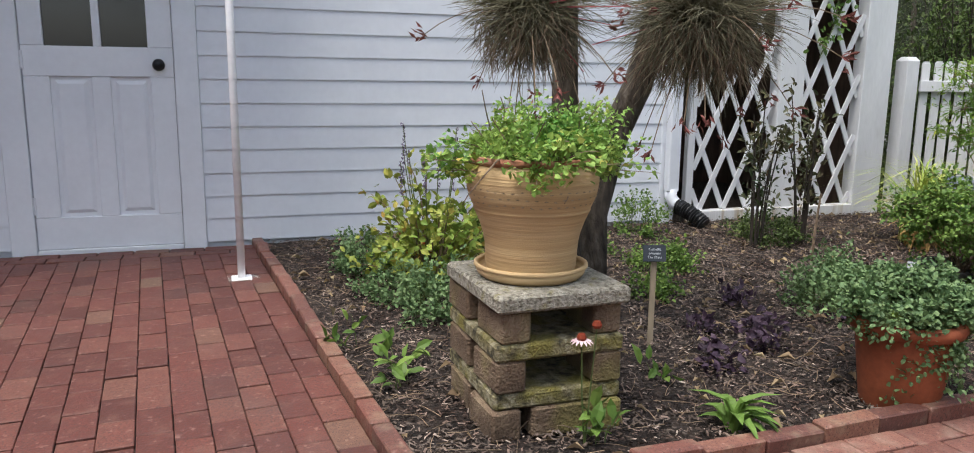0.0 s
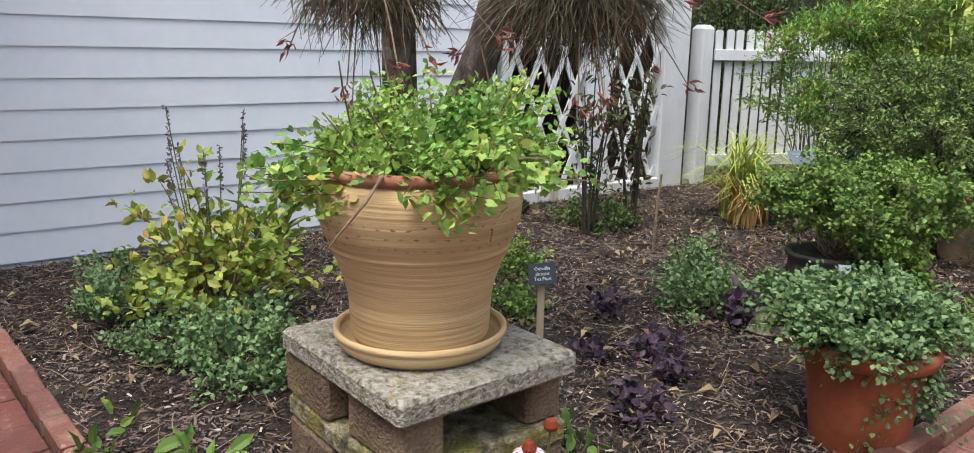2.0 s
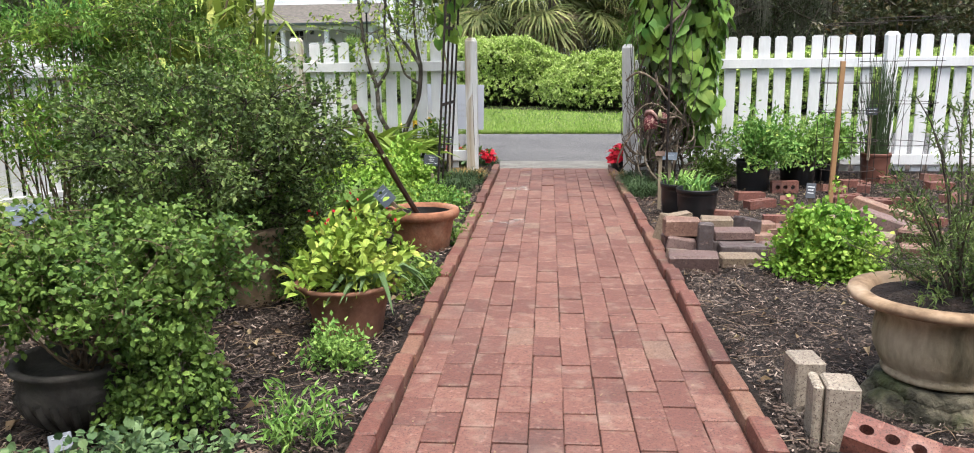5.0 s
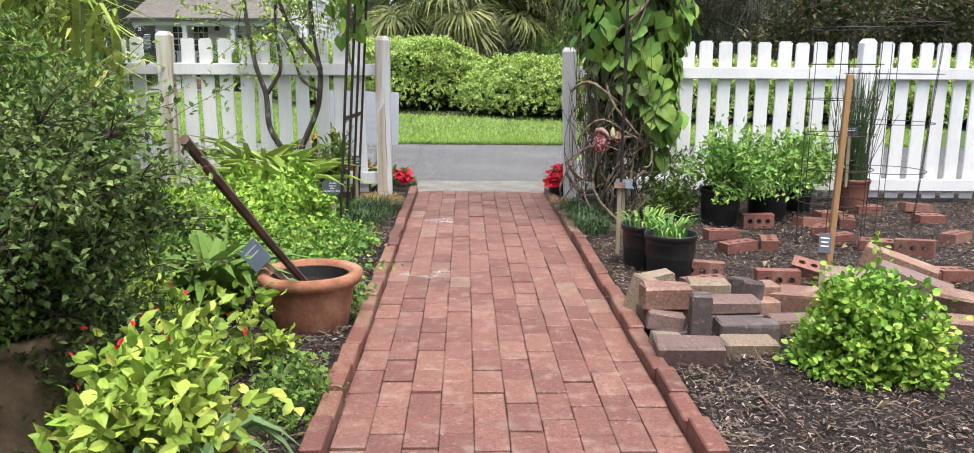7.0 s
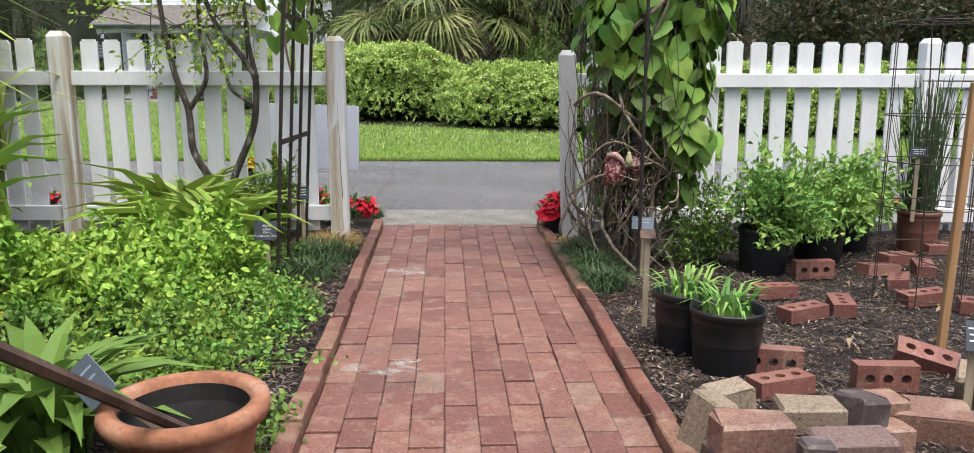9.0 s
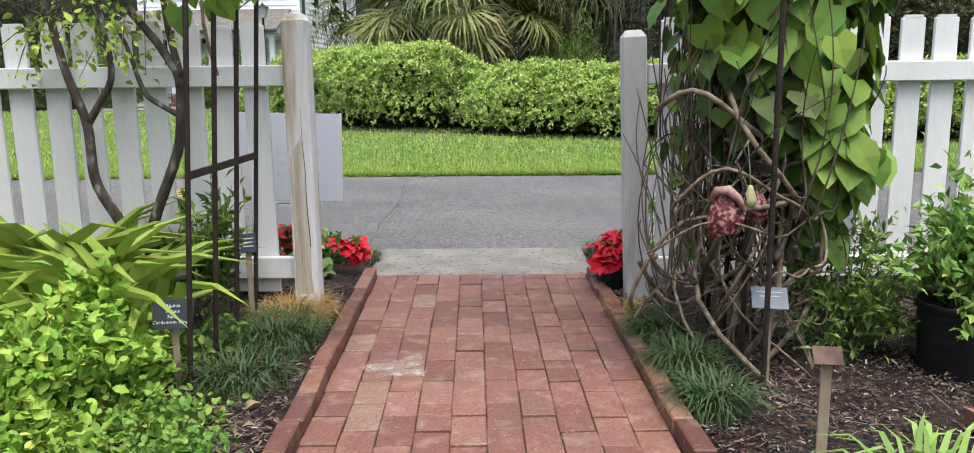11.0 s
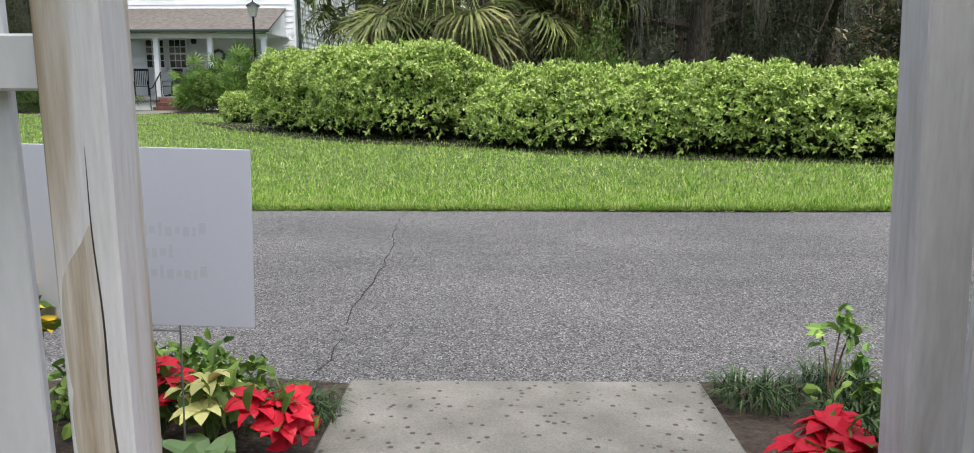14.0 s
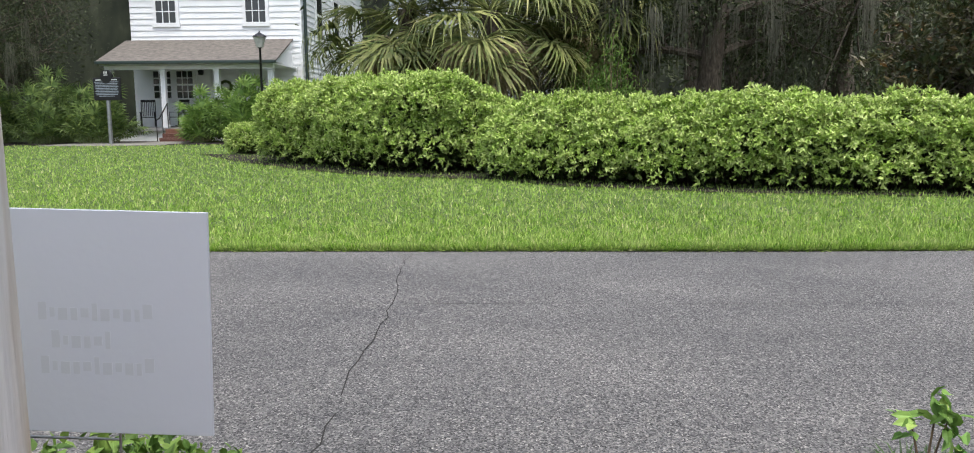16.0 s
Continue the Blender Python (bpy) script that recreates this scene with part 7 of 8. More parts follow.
cage((2.12, -1.95, 0), 0.2, 0.2, 1.25, 7, "tall rusty wire plant cage")
cage((2.62, -1.5, 0), 0.22, 0.3, 1.3, 5, "wide wire plant cage, empty")
lh = bush("lime_herb", "mound of lime green leafy herb in mulch", (1.42, -3.98, 0), 0.27, 0.27, 0.36, 170, 52, 0.028, 0.022, G_BRIGHT, GREENST, "oval", 0.12, 0.003, "plant", 0.08)
bush("inner", "", (1.42, -3.98, 0), 0.22, 0.22, 0.28, 60, 24, 0.03, 0.024, G_LIME, GREENST, "oval", 0.1, 0.003, "plant", 0.08, parent=lh)

# the urn on rocks
ux, uy = 1.29, -5.48
for k in range(9):
    a = k / 9 * 6.28
    rk = thing("base_rock", (ux + 0.14 * math.cos(a), uy + 0.14 * math.sin(a), -0.02), k * 47, "mossy rounded rock under an urn", "rock", "rocks under the urn")
    part("stone", Geo().lathe([(0.05, 0), (0.066 + 0.012 * (k % 3), 0.022), (0.062 + 0.01 * (k % 2), 0.05), (0.04, 0.074), (0, 0.08)], n=11, wob=0.16), ROCKM, rk)
rk = thing("base_rock", (ux, uy, 0.0), 12, "flat mossy rock slab under an urn", "rock", "rocks under the urn")
part("stone", Geo().lathe([(0.1, 0), (0.145, 0.025), (0.17, 0.06), (0.16, 0.083), (0.1, 0.09), (0, 0.091)], n=26, wob=0.06), ROCKM, rk, smooth=True)
ur = thing("clay_urn", (ux, uy, 0.09), 0, "stained clay garden urn with a rolled rim", "urn")
part("body", Geo().lathe([(0, 0.0), (0.132, 0.0), (0.15, 0.006), (0.153, 0.018), (0.146, 0.027), (0.158, 0.04), (0.174, 0.075), (0.182, 0.11), (0.18, 0.15), (0.174, 0.172), (0.178, 0.192), (0.192, 0.208), (0.215, 0.2205)], n=64), URNM, ur, smooth=True)
part("rim", Geo().lathe([(0.213, 0.2196), (0.25, 0.225), (0.259, 0.2358), (0.255, 0.2502), (0.225, 0.2556), (0.205, 0.2475), (0.19, 0.225), (0.17, 0.18)], n=64), RIMT, ur, "weathered rolled rim", True)
part("soil", Geo().lathe([(0.2, 0.2295), (0.1, 0.255), (0, 0.243)], n=28), MULCH, ur)
bush("rosemary", "sparse woody rosemary in an urn", (ux + 0.04, uy, 0.31), 0.36, 0.4, 0.55, 40, 120, 0.026, 0.0055, G_MYRT, BARK, "diamond", 0.03, 0.0045, "potted plant", 0.15, spread=0.012, start=0.12, lumps=0.5)
for x, y, rz, h in ((0.90, -5.53, 4, 0.155), (0.93, -5.75, -6, 0.17), (0.873, -5.73, -6, 0.165)):
    pb = thing("pale_block", (x, y, 0), rz, "weathered pale stone block standing on end", "block", "pale upright blocks")
    w = 0.085 if x > 0.88 else 0.026
    part("stone", Geo().box(-w / 2, w / 2, -0.055, 0.055, -0.03, h, 0.006), PALE, pb)


# ---- loose bricks ----
def cored_brick_mesh():
    """A brick with three round holes through it."""
    L, W, Hh = 0.1, 0.046, 0.057
    holes = [(-0.058, 0.0), (0.0, 0.0), (0.058, 0.0)]
    n = 12
    g = Geo()
    cells = [(-L, -0.029), (-0.029, 0.029), (0.029, L)]
    for z, up in ((Hh, 1), (0.0, 0)):
        for (x0, x1), (hx, hy) in zip(cells, holes):
            outer = []
            a = [2 * math.pi * k / n for k in range(n)]
            ring = [(hx + 0.017 * math.cos(q), hy + 0.017 * math.sin(q), z) for q in a]
            for q in a:
                c, s = math.cos(q), math.sin(q)
                k = min((x1 - hx) / c if c > 1e-6 else ((x0 - hx) / c if c < -1e-6 else 9), (W - hy) / s if s > 1e-6 else ((-W - hy) / s if s < -1e-6 else 9))
                outer.append((hx + c * k, hy + s * k, z))
            corners = [(x1, W, z), (x0, W, z), (x0, -W, z), (x1, -W, z)]
            f = []
            for k in range(n):
                k2 = (k + 1) % n
                f.append((k, k2, n + k2, n + k) if not up else (n + k, n + k2, k2, k))
            g.add(ring + outer, [tuple(reversed(q)) for q in f] if up else f)
            for cx_, cy_, cz_ in corners:
                ang = math.atan2(cy_ - hy, cx_ - hx) % (2 * math.pi)
                k = int(ang / (2 * math.pi) * n) % n
                g.add([outer[k], (cx_, cy_, cz_), outer[(k + 1) % n]], [(0, 1, 2)])
    for hx, hy in holes:
        a = np.linspace(0, 2 * np.pi, n, endpoint=False)
        v = [(hx + 0.017 * math.cos(q), hy + 0.017 * math.sin(q), z) for z in (0.0, Hh) for q in a]
        g.add(v, [(k, n + k, n + (k + 1) % n, (k + 1) % n) for k in range(n)])
    v = [(x, y, z) for z in (0.0, Hh) for (x, y) in ((-L, -W), (L, -W), (L, W), (-L, W))]
    g.add(v, [(0, 1, 5, 4), (1, 2, 6, 5), (2, 3, 7, 6), (3, 0, 4, 7)])
    me = g.mesh("cored_brick")
    me.materials.append(CORED)
    return me


CB = cored_brick_mesh()


def loose(name, me, loc, rot, label, group):
    ob = new(name, me)
    ob.matrix_basis = pose(*loc, *rot)
    return tagged(ob, label, "brick", group)


flat = [(1.50, -1.86, 10), (1.50, -2.20, 20), (1.71, -2.10, 75), (2.14, -1.98, 5), (2.32, -2.13, -20), (2.47, -2.26, -40), (1.83, -1.48, 3), (2.42, -1.2, 20), (2.80, -0.95, 10), (3.2, -0.85, 0),
        (2.18, -1.70, 60), (1.14, -2.79, -8), (1.10, -3.0, 15), (2.18, -2.82, -10), (2.36, -2.80, 20), (2.2, -1.45, 15), (2.45, -1.42, 70), (3.05, -1.3, 12), (2.9, -1.9, 35)]
for k, (x, y, r) in enumerate(flat):
    edge = k in (6, 11, 5)
    loose("cored_brick", CB, (x, y, 0.01 if not edge else 0.055), (90 if edge else rng.normal(0, 3), rng.normal(0, 3), r), "red cored brick lying loose in mulch", "loose cored bricks")
for x, y, z, rx, ry, r in ((1.45, -2.95, 0.055, 90, 0, -3), (1.68, -2.80, 0.03, 20, 12, -25), (0.985, -5.95, 0.06, 20, 10, -28), (0.93, -6.02, 0.01, 0, 0, -5), (1.2, -5.98, 0.02, 4, 0, -10)):
    loose("cored_brick", CB, (x, y, z), (rx, ry, r), "red cored brick tilted against the pile", "loose cored bricks")
OB, heap = {}, [
    # x, y, z, turn about x, y, z, size, kind
    (0.80, -3.945, 0.0, 8, 0, -1, (0.235, 0.1, 0.09), OLDM), (0.735, -3.86, 0.0, 0, 6, 10, (0.11, 0.07, 0.085), OLDY), (1.05, -3.83, 0.0, 5, 0, 4, (0.2, 0.1, 0.055), OLDY),
    (1.09, -3.67, 0.0, 4, 2, 3, (0.235, 0.1, 0.075), OLDD), (1.06, -3.575, 0.0, 0, 0, 2, (0.22, 0.1, 0.08), OLDD), (1.06, -3.57, 0.08, 2, 0, 4, (0.21, 0.1, 0.055), OLDM),
    (0.888, -3.745, 0.0, -2, 1, -3, (0.078, 0.06, 0.195), OLDD), (0.79, -3.60, 0.105, 0, 0, 2, (0.185, 0.1, 0.09), OLDR), (0.775, -3.655, 0.032, 0, 8, -6, (0.14, 0.1, 0.072), OLDM),
    (0.80, -3.68, 0.0, 0, 0, 12, (0.13, 0.1, 0.045), OLDD), (0.80, -3.56, 0.0, 0, 0, 4, (0.2, 0.1, 0.1), OLDM), (0.705, -3.43, 0.0, 8, 12, 25, (0.085, 0.1, 0.185), OLDY), (0.83, -3.35, 0.0, 0, -8, 10, (0.12, 0.1, 0.18), OLDY),
    (0.98, -3.46, 0.0, 0, 0, 0, (0.2, 0.1, 0.1), OLDM), (0.99, -3.46, 0.1, 2, 0, -4, (0.17, 0.1, 0.075), OLDY), (1.2, -3.38, 0.0, 0, 0, 3, (0.22, 0.1, 0.075), OLDR),
    (1.16, -3.39, 0.075, 0, 10, 32, (0.13, 0.1, 0.085), OLDD), (1.28, -3.29, 0.0, 0, 0, 8, (0.12, 0.1, 0.12), OLDR), (1.41, -3.31, 0.0, 6, 0, -16, (0.21, 0.13, 0.095), OLDR), (1.31, -3.6, 0.0, 3, 0, 5, (0.22, 0.1, 0.07), OLDM),
    (1.72, -3.12, 0.02, 22, 0, -32, (0.21, 0.11, 0.12), OLDY), (2.02, -2.93, 0.06, 0, 16, -30, (0.33, 0.12, 0.1), OLD), (1.98, -3.14, 0.03, 0, 14, -32, (0.32, 0.12, 0.1), OLDM), (1.6, -3.36, 0.0, 4, 6, 20, (0.2, 0.13, 0.08), OLDD),
    (1.85, -3.35, 0.0, 5, 0, -35, (0.21, 0.1, 0.08), OLDY), (2.1, -3.35, 0.02, 12, 0, -50, (0.21, 0.1, 0.08), OLDR), (1.6, -3.5, 0.0, 0, 0, 15, (0.2, 0.1, 0.07), OLDM), (1.78, -3.58, 0.0, 0, 0, 30, (0.21, 0.1, 0.075), OLD), (2.0, -3.6, 0.0, 5, 0, -15, (0.2, 0.1, 0.065), OLDR)]
for x, y, z, rx, ry, rz, size, mt in heap:
    key = (size, mt.name)
    if key not in OB:
        OB[key] = box_mesh("old_brick", *size, mt, 0.007)
        for v in OB[key].vertices:
            v.co += Vector(rng.normal(0, 0.0025, 3))
    loose("old_brick", OB[key], (x, y, z), (rx, ry, rz), {OLDD: "charcoal old brick in a loose heap", OLDM: "mauve worn old brick in a loose heap", OLDY: "buff chipped old brick in a loose heap", OLDR: "salmon worn old brick in a loose heap"}.get(mt, "worn old brick in a loose heap"), "heap of old bricks")


# ---- lane side: signs, flowers ----
def poinsettia(loc, r, n, material, label, tall=1.5, size=1.0, singly=True):
    top = thing("poinsettia", loc, 0, label, "flower", "poinsettias by the gateway")
    b, c, t = stems_for((loc[0], loc[1]), r, r, r * tall, n, 0.05, low=0.35 if tall > 1.4 else 0.0)
    part("stem_growth", Geo().stems(b, c, t, 0.004, 0.003, 4, 5), GREENST, top)
    part("foliage", bush_geo(b, t, c, 9 if tall > 1.4 else 3, 0.08, 0.04, "oval", 0.3, 0.4, 0.02), G_MID, top)
    k = 9
    a = np.tile(np.arange(k) / k * 2 * np.pi, n) + np.repeat(rng.uniform(0, 6, n), k)
    up = np.repeat((t - b) / np.linalg.norm(t - b, axis=1, keepdims=True), k, 0)
    w = np.stack([np.cos(a), np.sin(a), rng.normal(-0.1, 0.2, n * k)], 1) + up * 0.35
    nor, ll, ww = up + rng.normal(0, 0.15, (n * k, 3)), size * rng.uniform(0.05, 0.088, n * k), size * rng.uniform(0.03, 0.048, n * k)
    if singly:
        leaf_parts("bract", np.repeat(t, k, 0), w, nor, ll, ww, "strap", 0.22, material, top)
    else:
        part("bract_growth", Geo().leaves(np.repeat(t, k, 0), w, nor, ll, ww, "oval"), material, top)


poinsettia((0.635, -0.26, 0.12), 0.1, 20, G_RED, "bright red poinsettia in a black pot", 1.25, 1.1)
nursery_pot((0.635, -0.26, 0), 0.085, 0.15, "small black pot beside a gate post")
poinsettia((-0.68, 0.1, 0.08), 0.085, 7, G_RED, "bright red poinsettia beside a concrete slab", 1.35, 1.05)
poinsettia((-0.86, 0.14, 0.0), 0.13, 6, G_CREAM, "pale cream poinsettia beside a white sign")
poinsettia((-1.05, 0.18, 0.02), 0.13, 7, G_RED, "bright red poinsettia beside a white sign")
for x, y, mt, h in ((-1.45, 0.05, G_GOLD, 0.5), (-1.25, -0.15, G_GOLD, 0.55), (-1.0, -0.35, G_CREAM, 0.15), (-1.75, 0.1, G_RED, 0.22), (-2.3, 0.1, G_RED, 0.25), (-2.9, 0.1, G_RED, 0.25), (3.0, 0.1, G_RED, 0.25)):
    poinsettia((x, y, h - 0.2 if h > 0.4 else 0.02), 0.13, 6, mt, "bright bedding flowers behind the picket fence", singly=False)
    if h > 0.4:
        bush("bedding_plant", "leafy stems under yellow bedding flowers", (x, y, 0), 0.1, 0.1, h - 0.1, 24, 14, 0.05, 0.03, G_MID, None, "oval", 0.05, 0.003, "plant", 0.5)
tuft("leafy_plant", "broad crinkled blue-green leaves by a concrete slab", (-0.80, -0.06, 0), 14, 0.14, 0.08, G_BLUE, 0.05, 1.1, "plant", cup=0.3)
for x, y in ((-0.68, 0.35), (-0.95, 0.42), (-1.3, 0.5), (0.72, 0.5), (1.0, 0.58), (1.35, 0.5), (1.7, 0.45), (2.1, 0.5), (-1.8, 0.45), (0.95, 0.3), (1.25, 0.25)):
    tuft("mondo_grass", "dark green tuft of mondo grass by the lane", (x, y, 0), 220, 0.09, 0.006, G_MONDO, 0.13, 1.0, "grass", cup=0.5, group="mondo grass tufts")
yp = thing("young_shrub", (0.93, 0.47, 0), 0, "young branching shrub with toothed green leaves", "shrub")
tips = np.array([(0.02, 0.0, 0.25), (-0.03, 0.02, 0.22), (0.05, 0.0, 0.23), (0.09, 0.02, 0.14)])
b0 = np.zeros((4, 3))
part("stem_growth", Geo().stems(b0, tips * [0.3, 0.3, 0.6], tips, 0.0045, 0.002, 5, 6), TWIG, yp)
pos = np.repeat(tips, 12, 0) + rng.normal(0, 0.014, (48, 3)) * [1, 1, 1.8]
part("foliage", Geo().leaves(pos, rand_dirs(48, 0.15), rand_dirs(48, 1.5), 0.052, 0.026, "oval"), G_GERA, yp)
bush("verge_plants", "low mixed green plants on the verge", (1.3, 0.3, 0), 0.4, 0.2, 0.16, 60, 14, 0.05, 0.03, G_MID, None, "oval", 0.3, 0.002, "plant", 0.1)
bush("verge_plants", "low mixed green plants on the verge", (-1.15, 0.45, 0), 0.4, 0.15, 0.17, 60, 14, 0.05, 0.03, G_MID, None, "oval", 0.3, 0.002, "plant", 0.1)

ys = thing("yard_sign", (-0.965, -0.01, 0), 0, "blank back of a white plastic yard sign", "sign")
part("panel", Geo().box(-0.305, 0.305, -0.003, 0.003, 0.395, 0.828, 0.001), COROPLAST, ys, "white panel with faint lettering showing through")
ys.matrix_basis = pose(-0.993, -0.01, 0, 0, 1.6, 0)
part("wire_frame", Geo().tube([(-0.13, 0.004, 0.6), (-0.13, 0.004, -0.05)], 0.0025, 6), STEEL, ys)
part("wire_frame", Geo().tube([(0.12, 0.004, 0.6), (0.12, 0.004, -0.05)], 0.0025, 6), STEEL, ys)
part("wire_frame", Geo().tube([(-0.13, 0.004, 0.38), (0.12, 0.004, 0.38)], 0.0025, 6), STEEL, ys)
for z, xa, xb in ((0.617, -0.023, 0.183), (0.563, 0.0, 0.108), (0.512, -0.023, 0.183)):
    x, k = xa, 0
    while x < xb:
        w = (0.016, 0.01, 0.018, 0.013)[k % 4]
        part("faint_bar", Geo().box(x, x + w, -0.0033, -0.003, z + (0.006 if k % 3 == 1 else 0), z + (0.034 if k % 5 == 0 else 0.024)), SIGNFAINT, ys)
        x, k = x + w + 0.006, k + 1

# the crack and the seam in the lane
def road_z(x, y):
    """Height of the lane between the corners of its cells."""
    ry = np.linspace(0.65, 4.43, 5)
    j = min(int(np.searchsorted(ry, y)) - 1, 3)
    x0 = 2 * math.floor(x / 2)
    u, w = (x - x0) / 2, (y - ry[j]) / (ry[j + 1] - ry[j])
    h = [[-0.022 + 0.012 * noise.noise(Vector((a * 0.8, b * 0.8, -0.022))) for a in (x0, x0 + 2)] for b in (ry[j], ry[j + 1])]
    return (h[0][0] * (1 - u) + h[0][1] * u) * (1 - w) + (h[1][0] * (1 - u) + h[1][1] * u) * w


cr = Geo()
k = 26
xs = np.interp(np.linspace(0, 1, k), [0, 0.16, 0.32, 0.54, 0.89, 1], [-0.705, -0.73, -0.735, -0.745, -0.84, -0.85]) + rng.normal(0, 0.012, k)
yy = np.linspace(0.75, 4.3, k)
for i in range(k - 1):
    w = 0.0028
    z0, z1 = road_z(xs[i], yy[i]) + 0.002, road_z(xs[i + 1], yy[i + 1]) + 0.002
    cr.add([(xs[i] - w, yy[i], z0), (xs[i] + w, yy[i], z0), (xs[i + 1] + w, yy[i + 1], z1), (xs[i + 1] - w, yy[i + 1], z1)], [(0, 1, 2, 3)])
sm = Geo()
for i in range(-20, 20):
    z0, z1 = road_z(i, 2.755) + 0.002, road_z(i + 1, 2.755) + 0.002
    sm.add([(i, 2.752, z0), (i + 1, 2.752, z1), (i + 1, 2.758, z1), (i, 2.758, z0)], [(0, 1, 2, 3)])
structure("road_seam", sm, plain("seam_bitumen", (0.085, 0.083, 0.083), 0.9), "faint long paving seam in the asphalt", "seam")
structure("road_crack", cr, plain("crack_dirt", (0.022, 0.021, 0.02), 0.9), "thin irregular crack across the asphalt", "crack")


def marker():
    top = thing("history_marker", (-14.42, 26.9, 0), -14, "black cast plaque with raised text on a post", "sign")
    part("post", Geo().tube([(0, 0, -0.05), (0, 0, 1.57)], 0.07, 12), STEEL, top)
    pl = part("plaque", Geo().box(-0.58, 0.58, -0.04, 0.04, 1.57, 2.37, 0.025), BLACKMETAL, top, "black plaque with rows of pale text")
    part("crest", Geo().lathe([(0, 0.05), (0.24, 0.05), (0.24, -0.05), (0, -0.05)], 0, 0, 24), BLACKMETAL, pl).matrix_basis = pose(0, 0, 2.39, 90)
    part("crest_emblem", Geo().box(-0.08, 0.08, -0.058, -0.052, 2.44, 2.47).box(-0.07, -0.035, -0.058, -0.052, 2.5, 2.58).box(0.035, 0.07, -0.058, -0.052, 2.5, 2.58).box(-0.015, 0.015, -0.058, -0.052, 2.5, 2.58), SIGNW, pl)
    part("text_bar", Geo().box(-0.46, 0.46, -0.046, -0.041, 2.27, 2.305), SIGNW, pl)
    for i in range(10):
        w = 0.5 - (0.16 if i == 9 else 0.0) - 0.02 * (i % 3)
        part("text_bar", Geo().box(-w, w, -0.046, -0.041, 2.2 - i * 0.055, 2.222 - i * 0.055), SIGNDIM, pl)


marker()


def street_lamp(x, y, h, label):
    top = thing("street_lamp", (x, y, 0), 0, label, "lamp post", "lamp posts")
    part("post", Geo().lathe([(0.11, -0.05), (0.1, 0.15), (0.05, 0.25), (0.042, 1.2), (0.038, h - 0.5), (0.07, h - 0.45), (0.03, h - 0.4)], n=16), BLACKMETAL, top, smooth=True)
    part("lantern", Geo().lathe([(0.0, h - 0.46), (0.12, h - 0.46), (0.22, h - 0.12), (0.2, h - 0.11), (0.1, h - 0.44)], n=8), plain("lamp_glass", (0.5, 0.5, 0.48), 0.2), top, "frosted lantern glass")
    part("cap", Geo().lathe([(0.25, h - 0.12), (0.23, h - 0.08), (0.09, h), (0.03, h + 0.04), (0.02, h + 0.09), (0, h + 0.1)], n=8), BLACKMETAL, top)


street_lamp(-8.6, 26.0, 3.75, "black lamp post with a tapered lantern")
street_lamp(-22.5, 31.5, 3.4, "far lamp post among dark trees")


def rocking_chair(x, y, rz):
    top = thing("rocking_chair", (x, y, 0.54), rz, "dark slatted wooden rocking chair on a porch", "chair", "porch rocking chairs")
    m = BLACKMETAL
    for s in (-0.27, 0.27):
        part("rocker", Geo().tube([(s, -0.45, 0.08), (s, -0.15, 0.02), (s, 0.2, 0.02), (s, 0.5, 0.1)], 0.02, 6), m, top)
        part("front_leg", Geo().tube([(s, -0.25, 0.03), (s, -0.25, 0.62)], 0.022, 6), m, top)
        part("back_post", Geo().tube([(s, 0.2, 0.03), (s, 0.22, 0.45), (s, 0.36, 1.12)], 0.022, 6), m, top)
        part("arm", Geo().box(s - 0.04, s + 0.04, -0.3, 0.26, 0.61, 0.635, 0.005), m, top)
    part("seat", Geo().box(-0.27, 0.27, -0.27, 0.22, 0.40, 0.43, 0.008), m, top)
    for i in range(7):
        sx = -0.21 + i * 0.07
        part("slat", Geo().tube([(sx, 0.22, 0.45), (sx, 0.345, 1.05)], 0.015, 5), m, top)
    part("crest_rail", Geo().box(-0.28, 0.28, 0.33, 0.37, 1.04, 1.14, 0.008), m, top)


rocking_chair(-15.15, 31.6, 20)
rocking_chair(-13.95, 31.8, -25)
structure("front_walk", Geo().box(-16.4, -12.2, 25.7, 29.5, -0.05, 0.016, 0.01), SLABC, "pale concrete walk leading to the porch", "walk")
structure("marker_mulch", grid(-30, -8.5, 26.4, 30.4, 20, 8, 0.004, 0.006), MULCH, "mulch under the shrubs by the house", "mulch")
structure("hedge_mulch_1", Geo().add([(-8.4, 19.6, 0.004), (-6.3, 16.2, 0.004), (-4.0, 13.2, 0.004), (-2.2, 11.45, 0.004), (-0.4, 10.8, 0.004), (0.5, 9.7, 0.004), (2.5, 8.6, 0.004), (6, 7.75, 0.004), (15, 7.0, 0.004), (15, 9, 0.004), (2, 11, 0.004), (-1, 13.5, 0.004), (-5, 18, 0.004)], [tuple(range(13))]), MULCH, "bare mulch under the hedge", "mulch")


